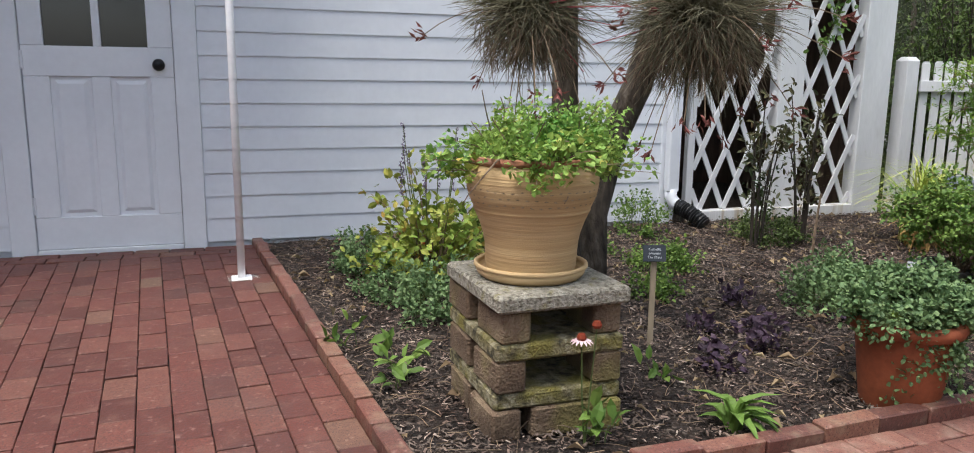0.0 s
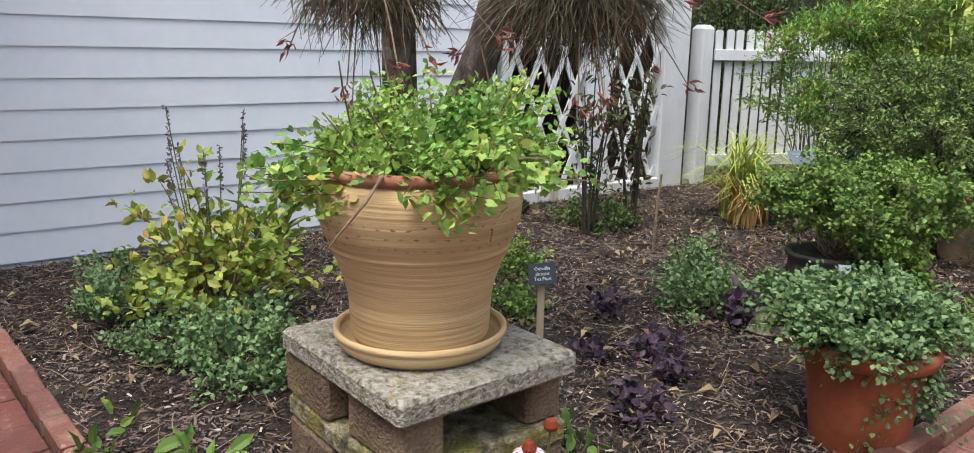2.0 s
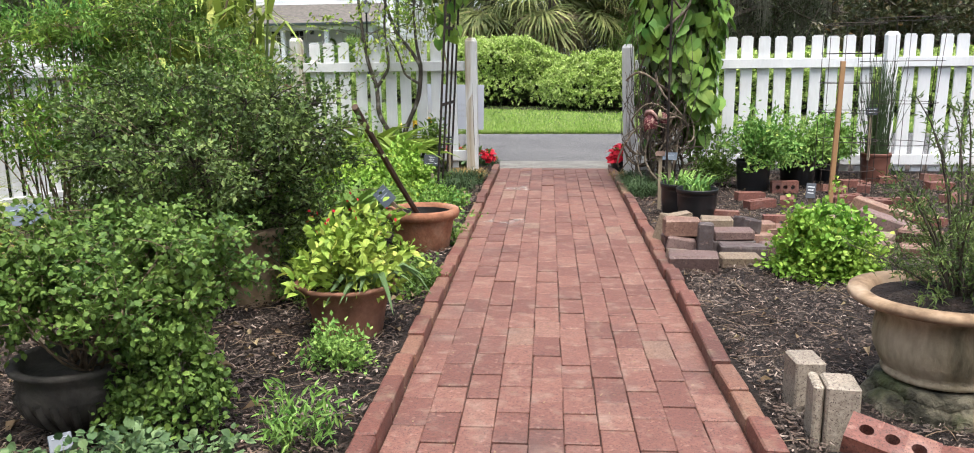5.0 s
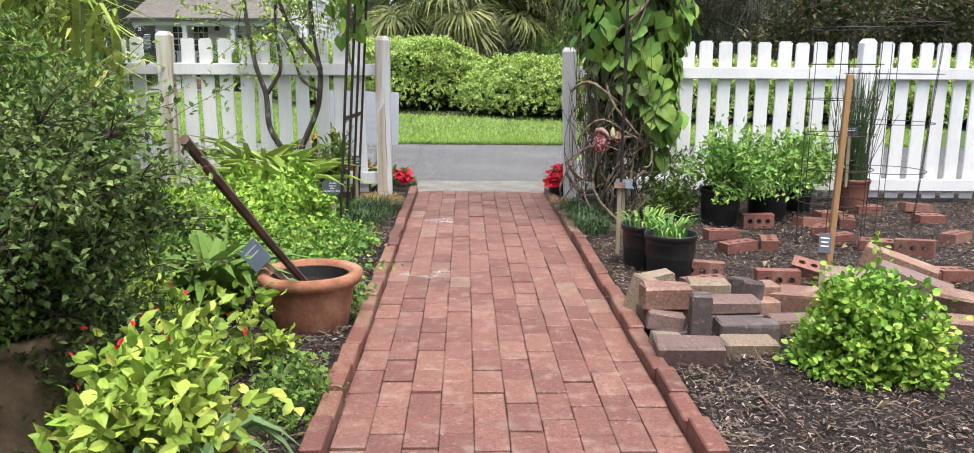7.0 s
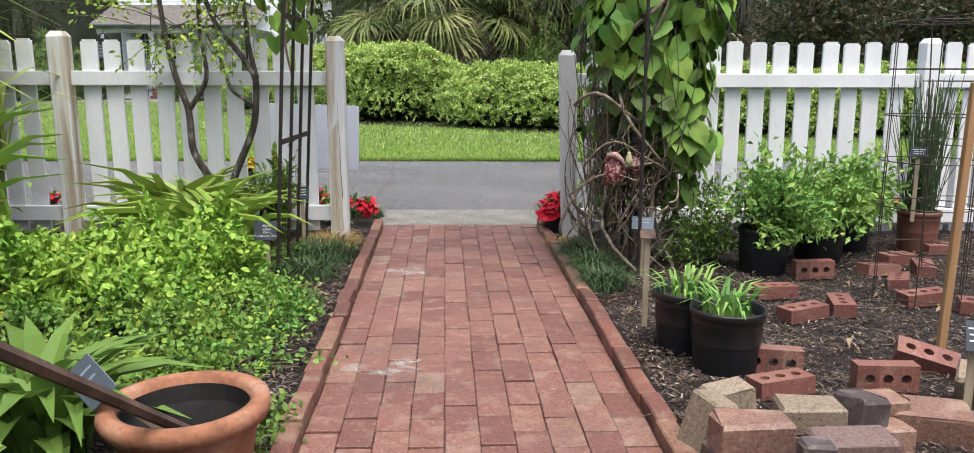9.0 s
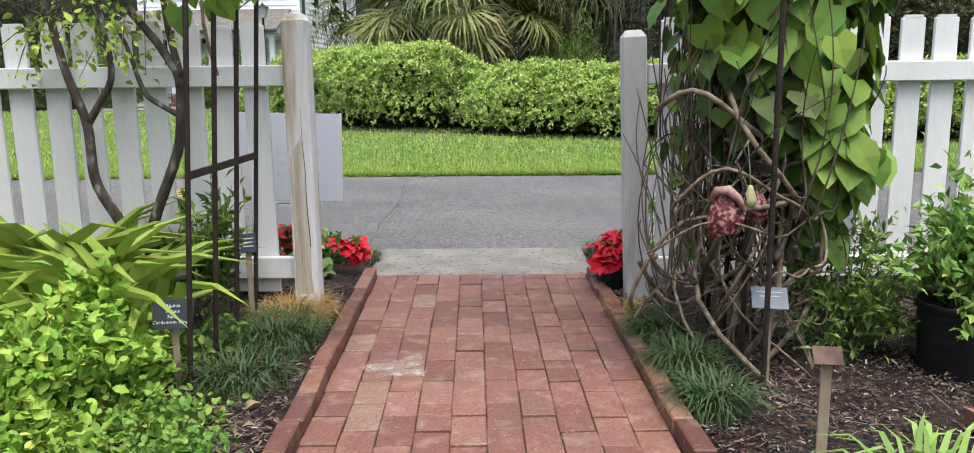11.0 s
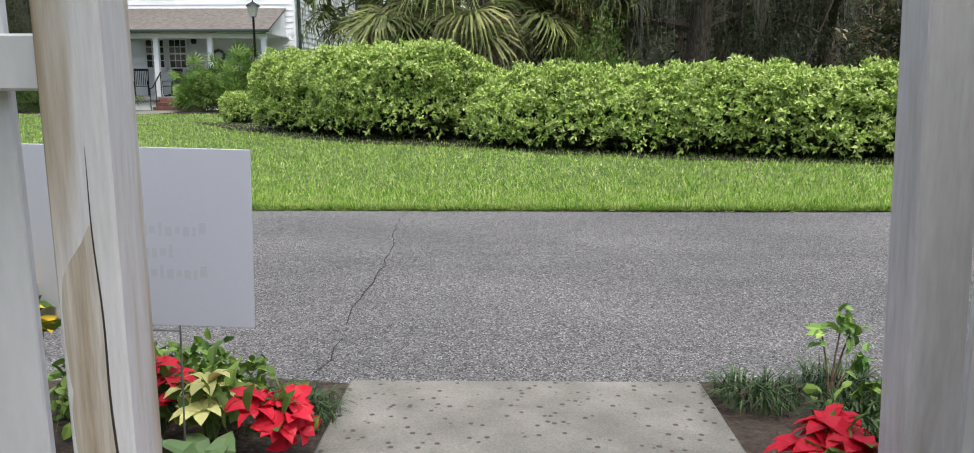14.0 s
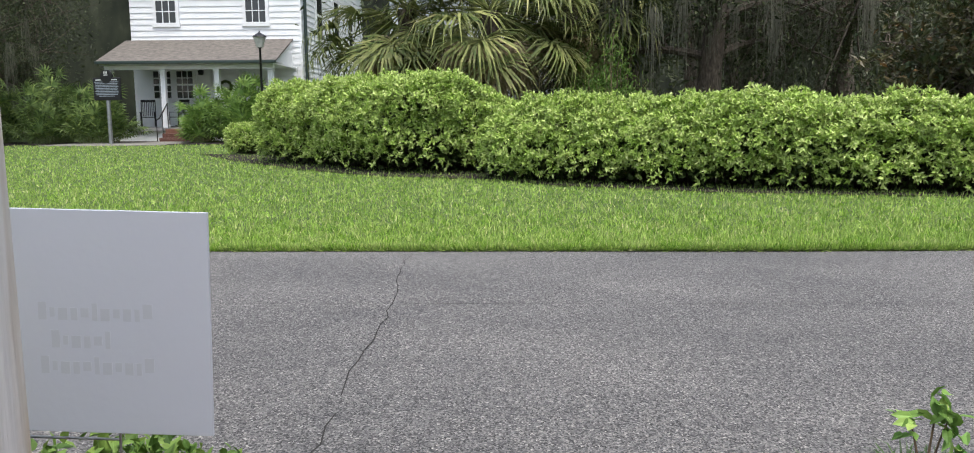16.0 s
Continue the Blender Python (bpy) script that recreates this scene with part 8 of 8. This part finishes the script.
def coontie(x, y, rx, h, m, label, leafm=None):
    top = thing("coontie_palm", (x, y, 0), 0, label, "shrub", "dark fan-leaved shrubs by the house")
    b, c, t = stems_for((x, y), rx, rx * 0.7, h, m, rx * 0.5, low=0.15)
    part("stem_growth", Geo().stems(b, c, t, 0.012, 0.006, 4, 4), GREENST, top)
    k = 12
    d = (t - b) / np.linalg.norm(t - b, axis=1, keepdims=True)
    s = np.cross(d, [0, 0, 1.0])
    s /= np.linalg.norm(s, axis=1, keepdims=True) + 1e-9
    a = np.tile(np.linspace(-1.9, 1.9, k), m)
    w = np.repeat(d, k, 0) * np.cos(a)[:, None] + np.repeat(s, k, 0) * np.sin(a)[:, None] + [0, 0, -0.15]
    part("fan_foliage", Geo().leaves(np.repeat(t, k, 0), w, np.repeat(np.cross(s, d), k, 0), 0.42, 0.06, "blade", 0.2), leafm or G_MID, top)


coontie(-15.6, 28.4, 1.4, 1.9, 150, "dark green clump of fan-leaved shrubs beside a sign", G_MYRT)
coontie(-17.6, 28.6, 1.6, 2.2, 170, "dark green clump of fan-leaved shrubs under trees", G_MYRT)
coontie(-20.2, 28.8, 1.6, 2.1, 130, "dark green clump of fan-leaved shrubs under trees", G_MYRT)
coontie(-11.6, 28.6, 1.0, 1.5, 90, "dark green fan-leaved shrub before a porch")
coontie(-10.0, 28.4, 1.5, 2.0, 170, "green fan-leaved shrubs before a porch")


def fan_frond(g, base, way, plen, flen, n=26):
    """A petiole end with a fan of narrow leaflets."""
    way = way / np.linalg.norm(way)
    tip = base + way * plen + np.array([0, 0, -0.18 * plen])
    d = way + np.array([0, 0, -0.35])
    d /= np.linalg.norm(d)
    s = np.cross(d, [0, 0, 1.0])
    s /= np.linalg.norm(s) + 1e-9
    nrm = np.cross(s, d)
    a = np.linspace(-1.75, 1.75, n)
    w = d[None] * np.cos(a)[:, None] + s[None] * np.sin(a)[:, None] + rng.normal(0, 0.05, (n, 3))
    g.leaves(np.tile(tip, (n, 1)), w, np.tile(nrm, (n, 1)), flen * rng.uniform(0.8, 1.05, n) * (0.6 + 0.4 * np.cos(a / 1.6)), 0.05, "blade", 0.24)
    return tip


def cabbage_palm(x, y, zc, nf, label):
    top = thing("cabbage_palm", (x, y, 0), 0, label, "palm tree", "fan palms")
    part("trunk", Geo().tube([(0, 0, -0.1), (0.03, 0, zc * 0.5), (0, 0, zc)], [0.24, 0.2, 0.2], 14), BARK, top)
    g, gd, sx = Geo(), Geo(), []
    for i in range(nf):
        a, e = rng.uniform(0, 6.28), rng.uniform(-0.65, 1.1)
        w = np.array([math.cos(a) * math.cos(e), math.sin(a) * math.cos(e), math.sin(e)])
        sx.append((np.array([0, 0, zc]), fan_frond(g, np.array([0, 0, zc]), w, rng.uniform(1.0, 1.7), rng.uniform(1.0, 1.4))))
    for i in range(nf // 2):
        a, e = rng.uniform(0, 6.28), rng.uniform(-1.3, -0.5)
        w = np.array([math.cos(a) * math.cos(e), math.sin(a) * math.cos(e), math.sin(e)])
        fan_frond(gd, np.array([0, 0, zc - 0.2]), w, rng.uniform(0.7, 1.05), rng.uniform(0.85, 1.15), 18)
    p0, p2 = np.array([s[0] for s in sx]), np.array([s[1] for s in sx])
    part("petiole_crown", Geo().stems(p0, (p0 + p2) / 2 + [0, 0, 0.1], p2, 0.02, 0.012, 4, 5), G_PALM, top)
    part("frond_crown", g, G_PALM, top)
    part("dead_frond_skirt", gd, G_PALMD, top, "hanging tan dead fronds")


cabbage_palm(-0.5, 15.5, 3.1, 60, "low cabbage palm with green and dead fan fronds")
cabbage_palm(-2.4, 16.7, 3.3, 40, "cabbage palm with broad fan fronds behind a hedge")
cabbage_palm(1.3, 17.2, 3.5, 32, "cabbage palm with broad fan fronds behind a hedge")


def tree(name, loc, h, spread, trunk_r, clumps, per, leaf, material, bark, label, zlow=0.35, moss=0, limbs=9):
    """A tapered trunk with limbs, twigs and leaves, with gaps; moss hangs where it is asked for."""
    top = thing(name, loc, 0, label, "tree", "trees behind the lawn")
    lean = rng.normal(0, 0.05 * h, 2)
    tp_ = np.array([(0, 0, -0.1), (lean[0] * 0.3, lean[1] * 0.3, h * 0.3), (lean[0], lean[1], h * 0.75)])
    s = np.linspace(0, 1, 9)[:, None]
    c = (1 - s) ** 2 * tp_[0] + 2 * s * (1 - s) * tp_[1] + s * s * tp_[2]
    part("trunk", Geo().tube(c, np.linspace(trunk_r, trunk_r * 0.35, 9), 12), bark, top, smooth=True)
    p0 = c[rng.integers(2, 9, limbs)]
    a = rng.uniform(0, 6.28, limbs)
    p2 = p0 + np.stack([np.cos(a) * spread * rng.uniform(0.5, 1, limbs), np.sin(a) * spread * rng.uniform(0.5, 1, limbs), rng.uniform(-0.05, 0.3, limbs) * h], 1)
    p1 = (p0 + p2) / 2 + [0, 0, 0.08 * h]
    for q0, q1, q2 in zip(p0, p1, p2):
        part("limb", Geo().stems([q0], [q1], [q2], trunk_r * 0.35, trunk_r * 0.1, 7, 7), bark, top)
    i = rng.integers(0, limbs, clumps)
    q = rng.uniform(0.3, 1, (clumps, 1))
    b = (1 - q) ** 2 * p0[i] + 2 * q * (1 - q) * p1[i] + q * q * p2[i]
    t = b + rng.normal(0, spread * 0.22, (clumps, 3)) + [0, 0, 0.05 * h]
    t[:, 2] = np.maximum(t[:, 2], zlow * h)
    part("twig_growth", Geo().stems(b, (b + t) / 2 + [0, 0, 0.1], t, trunk_r * 0.08, 0.006, 4, 4), bark, top)
    part("crown", bush_geo(b, t, (b + t) / 2, per, leaf, leaf * 0.45, "diamond", 0.4, 0.4, spread * 0.07), material, top)
    if moss:
        src = t[rng.integers(0, clumps, moss)] + rng.normal(0, 0.2, (moss, 3))
        k = 24
        st = np.repeat(src, k, 0) + rng.normal(0, 0.07, (moss * k, 3))
        en = st + np.stack([rng.normal(0, 0.07, moss * k), rng.normal(0, 0.07, moss * k), -rng.uniform(0.4, 1.6, moss * k)], 1)
        en[:, 2] = np.maximum(en[:, 2], 0.4)
        part("hanging_moss", Geo().stems(st, (st + en) / 2 + rng.normal(0, 0.05, st.shape), en, 0.008, 0.003, 4, 3), G_MOSS, top, "grey hanging Spanish moss")


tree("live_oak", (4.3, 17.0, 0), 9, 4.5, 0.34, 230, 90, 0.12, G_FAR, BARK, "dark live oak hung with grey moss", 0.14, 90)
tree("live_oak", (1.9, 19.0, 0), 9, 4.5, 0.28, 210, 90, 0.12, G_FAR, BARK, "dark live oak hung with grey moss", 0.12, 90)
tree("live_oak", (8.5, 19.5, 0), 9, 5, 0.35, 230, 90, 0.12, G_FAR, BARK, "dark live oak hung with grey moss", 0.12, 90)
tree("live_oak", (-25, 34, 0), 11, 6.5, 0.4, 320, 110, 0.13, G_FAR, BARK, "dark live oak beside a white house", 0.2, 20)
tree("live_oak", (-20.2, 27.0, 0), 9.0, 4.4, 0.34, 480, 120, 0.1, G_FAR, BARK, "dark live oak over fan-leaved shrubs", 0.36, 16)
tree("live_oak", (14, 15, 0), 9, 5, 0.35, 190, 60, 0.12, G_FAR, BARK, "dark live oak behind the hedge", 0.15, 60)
tree("magnolia", (7.8, 12.6, 0), 3.6, 2.0, 0.12, 170, 46, 0.17, G_MAG, BARK, "dark glossy-leaved magnolia behind the hedge", 0.15, 0, 16)
tree("magnolia", (10.6, 12.0, 0), 3.8, 2.2, 0.12, 170, 46, 0.17, G_MAG, BARK, "dark glossy-leaved magnolia behind the hedge", 0.12, 0, 16)
tree("evergreen", (-7.0, -1.5, 0), 5, 2.0, 0.15, 200, 60, 0.08, G_DARK, BARK, "dark evergreen tree beyond the side gate", 0.08, 0, 16)
tree("evergreen", (-6.2, 1.6, 0), 5, 1.8, 0.15, 160, 60, 0.08, G_DARK, BARK, "dark evergreen tree outside the fence", 0.08, 0, 14)
bush("leafy_undergrowth", "glossy green undergrowth beside a palm", (1.75, 14.6, 0), 1.1, 0.8, 2.2, 220, 40, 0.13, 0.035, G_MID, TWIG, "diamond", 0.5, 0.01, "shrub", 0.1, spread=0.06)
bush("leafy_undergrowth", "dry grey-brown brush under oaks", (3.4, 15.6, 0), 1.3, 0.8, 1.5, 160, 22, 0.07, 0.02, G_MOSS, TWIG, "diamond", 0.6, 0.008, "shrub", 0.1, spread=0.06)
bush("leafy_undergrowth", "dark green undergrowth behind the hedge", (6.5, 13.2, 0), 2.0, 0.9, 1.35, 260, 36, 0.12, 0.04, G_DARK, TWIG, "diamond", 0.9, 0.008, "shrub", 0.1, spread=0.06)


# trees added out of view to cut the sky light on the west wall
for k, (x, y) in enumerate(((8.5, -9), (9.5, -4.5), (8.8, -0.2), (12, -7), (4.5, -16), (10, 2.2))):
    tree("light_block_tree", (x, y, 0), 6.5, 2.8, 0.18, 120, 44, 0.16, G_DARK, BARK, "unseen leafy tree added beyond the garden to block sky light", 0.12, 0, 12)


def woods():
    """Far woodland in one mass of trunks, leaf clumps and moss."""
    n = 60
    x = np.concatenate([rng.uniform(-5, 45, n), rng.uniform(-54, -21, 30)])
    y = np.concatenate([rng.uniform(24, 44, n), rng.uniform(28, 46, 30)])
    m = len(x)
    h = rng.uniform(7, 12, m)
    p0 = np.stack([x, y, np.zeros(m)], 1)
    p2 = p0 + np.stack([rng.normal(0, 0.8, m), rng.normal(0, 0.8, m), h], 1)
    g = Geo().stems(p0, (p0 + p2) / 2 + rng.normal(0, 0.3, (m, 3)), p2, 0.26, 0.1, 6, 8)
    tagged(part("far_wood_trunks", g, BARK), "bare dark trunks of distant woodland", "woodland", "", "stuff")
    k = 700
    i = rng.integers(0, m, m * k)
    c = p0[i] + (p2 - p0)[i] * rng.uniform(0.0, 1.05, (m * k, 1)) ** 0.8 + rng.normal(0, 1.5, (m * k, 3)) * [1, 1, 0.6]
    c[:, 2] = np.maximum(c[:, 2], 0.1)
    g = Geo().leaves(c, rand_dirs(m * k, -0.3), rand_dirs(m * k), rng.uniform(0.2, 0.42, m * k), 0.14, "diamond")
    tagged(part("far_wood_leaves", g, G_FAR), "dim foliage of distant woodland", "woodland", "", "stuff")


woods()


def annex():
    top = thing("white_building", (0, 0, 0), 0, "white clapboard building glimpsed behind palms", "building")
    part("wall", Geo().box(-3.4, 2.0, 21.0, 21.3, 0, 4.6), HOUSEW, top)
    for i in range(22):
        z = 0.2 + i * 0.2
        part("clapboard", Geo().add([(-3.4, 20.97, z), (2.0, 20.97, z), (2.0, 20.995, z + 0.2), (-3.4, 20.995, z + 0.2)], [(0, 1, 2, 3)]), HOUSEW, top)
    part("roof", Geo().add([(-3.8, 20.5, 4.6), (2.4, 20.5, 4.6), (2.4, 24, 6.4), (-3.8, 24, 6.4)], [(0, 1, 2, 3)]), SHINGLE, top)
    part("window", Geo().box(-1.2, -0.4, 20.94, 20.96, 1.6, 3.0), GLASSD, top)


annex()


# ---- mulch chips and litter ----
def chips(name, n, sample, material, length, label, zlift=0.012, wide=0.35, shape="chip"):
    x, y = sample(n)
    m = len(x)
    pos = np.stack([x, y, zlift + rng.uniform(-0.004, 0.012, m)], 1)
    way = rng.normal(0, 1, (m, 3)) * [1, 1, 0.22]
    nor = rng.normal(0, 0.35, (m, 3)) + [0, 0, 1]
    l_ = length * rng.uniform(0.4, 1.3, m)
    tagged(part(name, Geo().leaves(pos, way, nor, l_, l_ * rng.uniform(0.15, wide, m), shape, 0.15 if shape == "chip" else 0.4), material), label, "mulch", "", "stuff")


def in_left(n):
    x, s = rng.uniform(-3.45, -0.2, n), rng.uniform(0, 1, n)
    y = (-8.52 + 0.08 * (x + 0.6)) * (1 - s) - 0.2 * s
    k = x < left_x(y) - 0.09
    return x[k], y[k]


def in_right(n):
    y = rng.uniform(-8.5, -0.2, n)
    x = right_x(y) + 0.1 + rng.uniform(0, 1, n) ** 1.3 * 3.6
    return x, y


chips("mulch_chips_left", 150000, in_left, CHIP, 0.021, "shredded bark mulch chips covering a bed")
chips("mulch_chips_right", 150000, in_right, CHIP, 0.018, "shredded bark mulch chips covering a bed")
chips("leaf_litter_left", 1300, in_left, LITTER, 0.055, "scattered dry fallen leaves on mulch", 0.02, 0.6, "diamond")
chips("leaf_litter_right", 600, in_right, LITTER, 0.045, "scattered dry fallen leaves on mulch", 0.02, 0.6, "diamond")


def twigs(name, n, sample):
    x, y = sample(n)
    n = len(x)
    a = rng.uniform(0, 6.28, n)
    l_ = rng.uniform(0.04, 0.16, n)
    p0 = np.stack([x, y, np.full(n, 0.018)], 1)
    p2 = p0 + np.stack([np.cos(a) * l_, np.sin(a) * l_, rng.normal(0.008, 0.01, n)], 1)
    tagged(part(name, Geo().stems(p0, (p0 + p2) / 2 + rng.normal(0, 0.012, (n, 3)), p2, 0.0018, 0.001, 3, 3), TWIG), "thin dry twigs scattered on mulch", "twigs", "", "stuff")


twigs("twig_litter_left", 2600, in_left)
twigs("twig_litter_right", 900, in_right)
n = 700
y = rng.uniform(-8.3, 0, n)
k = rng.uniform(0, 1, n)
x = left_x(y) + (right_x(y) - left_x(y)) * k
tagged(part("path_crumbs", Geo().leaves(np.stack([x, y, np.full(n, 0.009)], 1), rng.normal(0, 1, (n, 3)) * [1, 1, 0.1], np.tile([0, 0, 1.0], (n, 1)), rng.uniform(0.003, 0.012, n), 0.004, "chip"), LITTER), "tiny crumbs and bits of leaf on the bricks", "debris", "", "stuff")


# ---- pavers, last ----
def patch_blob(x, y, rx, ry, name, label):
    a = np.linspace(0, 2 * np.pi, 40, endpoint=False)
    r = 1 + 0.22 * np.sin(3 * a + x * 9) + 0.15 * np.sin(7 * a + y) + rng.normal(0, 0.07, 40)
    v = [(x, y, 0.0085)] + [(x + rx * q * math.cos(t), y + ry * q * math.sin(t), 0.0065) for t, q in zip(a, r)]
    structure(name, Geo().add(v, [(0, 1 + i, 1 + (i + 1) % 40) for i in range(40)]), PATCHM, label, "stain")


patch_blob(-0.21, -2.74, 0.13, 0.1, "mortar_stain_1", "whitish mortar smear on the bricks")
patch_blob(-0.24, -1.32, 0.1, 0.12, "mortar_stain_2", "whitish mortar smear on the bricks")

W0 = 0.1
pav = Geo().box(-W0 / 2 + 0.001, W0 / 2 - 0.001, -PB / 2 + 0.0042, PB / 2 - 0.0042, -0.05, 0.006, 0.0024).mesh("brick")
pav.materials.append(PAVER)
pas = pav.copy()
pas.materials.clear()
pas.materials.append(PAVERS)
rest = Geo()
NC = 10
for cix in range(NC):
    off = (cix % 2) * 0.5 * PB + rng.uniform(-0.012, 0.012)
    y = -0.004 - PB / 2 + (PB / 2 if cix % 2 else 0)
    if cix % 2:
        # a half brick closes the row at the slab
        xm = left_x(0) + (right_x(0) - left_x(0)) * (cix + 0.5) / NC
        place(new("brick", pav), pose(xm, -0.004 - PB / 4, 0) @ Matrix.Diagonal((1.02, 0.5, 1, 1)), path)
        y = -0.004 - PB / 2 - PB / 2
    row = 0
    while y > -8.6:
        u = (cix + 0.5) / NC
        xm = left_x(y) + (right_x(y) - left_x(y)) * u
        wd = (right_x(y) - left_x(y)) / NC
        slope = math.degrees(math.atan(0.0405 + (0.0275 - 0.0405) * u))
        m_ = pose(xm + rng.normal(0, 0.001), y + rng.normal(0, 0.0015), rng.normal(0, 0.0015), rng.normal(0, 0.5), rng.normal(0, 0.5), slope + rng.normal(0, 0.5)) @ Matrix.Diagonal((wd / W0, 1, 1, 1))
        if y > -5.6:
            place(new("brick", pav), m_, path)
        else:
            co = np.array([m_ @ v.co for v in pav.vertices])
            rest.v.append(co)
            by = {}
            for p in pav.polygons:
                by.setdefault(len(p.vertices), []).append(list(p.vertices))
            for f in by.values():
                rest.f.append(np.array(f) + rest.n)
            rest.n += len(co)
        y -= PB + rng.normal(0, 0.0015)
        row += 1
tagged(part("bricks_near_start", rest, PAVER, path), kind="stuff")

# the path to the door: bricks lie along it, a cross course at the wall
NS = 19
for cix in range(NS):
    yv = -8.652 - 0.1035 * cix
    x = -3.24 + PB / 2 + (PB / 2 if cix % 2 else 0) + rng.uniform(-0.02, 0.02)
    if cix % 2:
        place(new("brick", pas), pose(-3.24 + PB / 4 - 0.003, yv - 0.08 * 2.6, 0, 0, 0, 94.5) @ Matrix.Diagonal((1, 0.46, 1, 1)), path_side)
    while x < -0.15:
        place(new("brick", pas), pose(x, yv + 0.08 * (x + 0.6), rng.normal(0, 0.0015), rng.normal(0, 0.5), rng.normal(0, 0.5), 94.5 + rng.normal(0, 0.5)) @ Matrix.Diagonal((1.02, 1, 1, 1)), path_side)
        x += PB + rng.normal(0, 0.0015)
y = -8.86
while y > -10.6:
    for x in (-3.40, -3.30):
        place(new("brick", pas), pose(x, y + (0.05 if x < -3.35 else 0), rng.normal(0.001, 0.001), 0, 0, rng.normal(0, 0.6)) @ Matrix.Diagonal((0.95, 1, 1, 1)), path_side)
    y -= PB
# the paving under the start of the walk, out of sight, joined
far = Geo()
for i in range(20):
    for j in range(21):
        far.box(-0.14 + 0.208 * j, -0.14 + 0.208 * j + 0.203, -8.66 - 0.1035 * i - 0.1, -8.66 - 0.1035 * i - 0.001, -0.05, 0.005)
tagged(part("bricks_round_corner", far, PAVERS, path_side), kind="stuff")

# edging bricks set on edge
em = Geo().box(-0.03, 0.03, -0.1, 0.1, -0.08, 0.05, 0.005).mesh("brick")
em.materials.append(EDGER)
for nm, fx, sgn, lab in (("edging_left", left_x, -1, "row of red edging bricks along a garden bed"), ("edging_right", right_x, 1, "row of red edging bricks along a garden bed")):
    e = thing(nm, (0, 0, 0), 0, lab, "edging", "", "structure")
    y = -0.12
    while y > (-8.45 if sgn < 0 else -8.4):
        sl = math.degrees(math.atan(0.0405 if sgn < 0 else 0.0275))
        place(new("brick", em), pose(fx(y) + sgn * 0.033 + rng.normal(0, 0.003), y, rng.normal(0, 0.005), rng.normal(0, 0.7), rng.normal(0, 2), sl + rng.normal(0, 0.8)), e)
        y -= 0.204
e = thing("edging_side", (0, 0, 0), 0, "row of red edging bricks beside the path to a door", "edging", "", "structure")
x = -0.32
while x > -3.42:
    place(new("brick", em), pose(x, -8.595 + 0.08 * (x + 0.6) + 0.03, rng.normal(0, 0.004), rng.normal(0, 2), rng.normal(0, 0.7), 94 + rng.normal(0, 0.8)), e)
    x -= 0.204
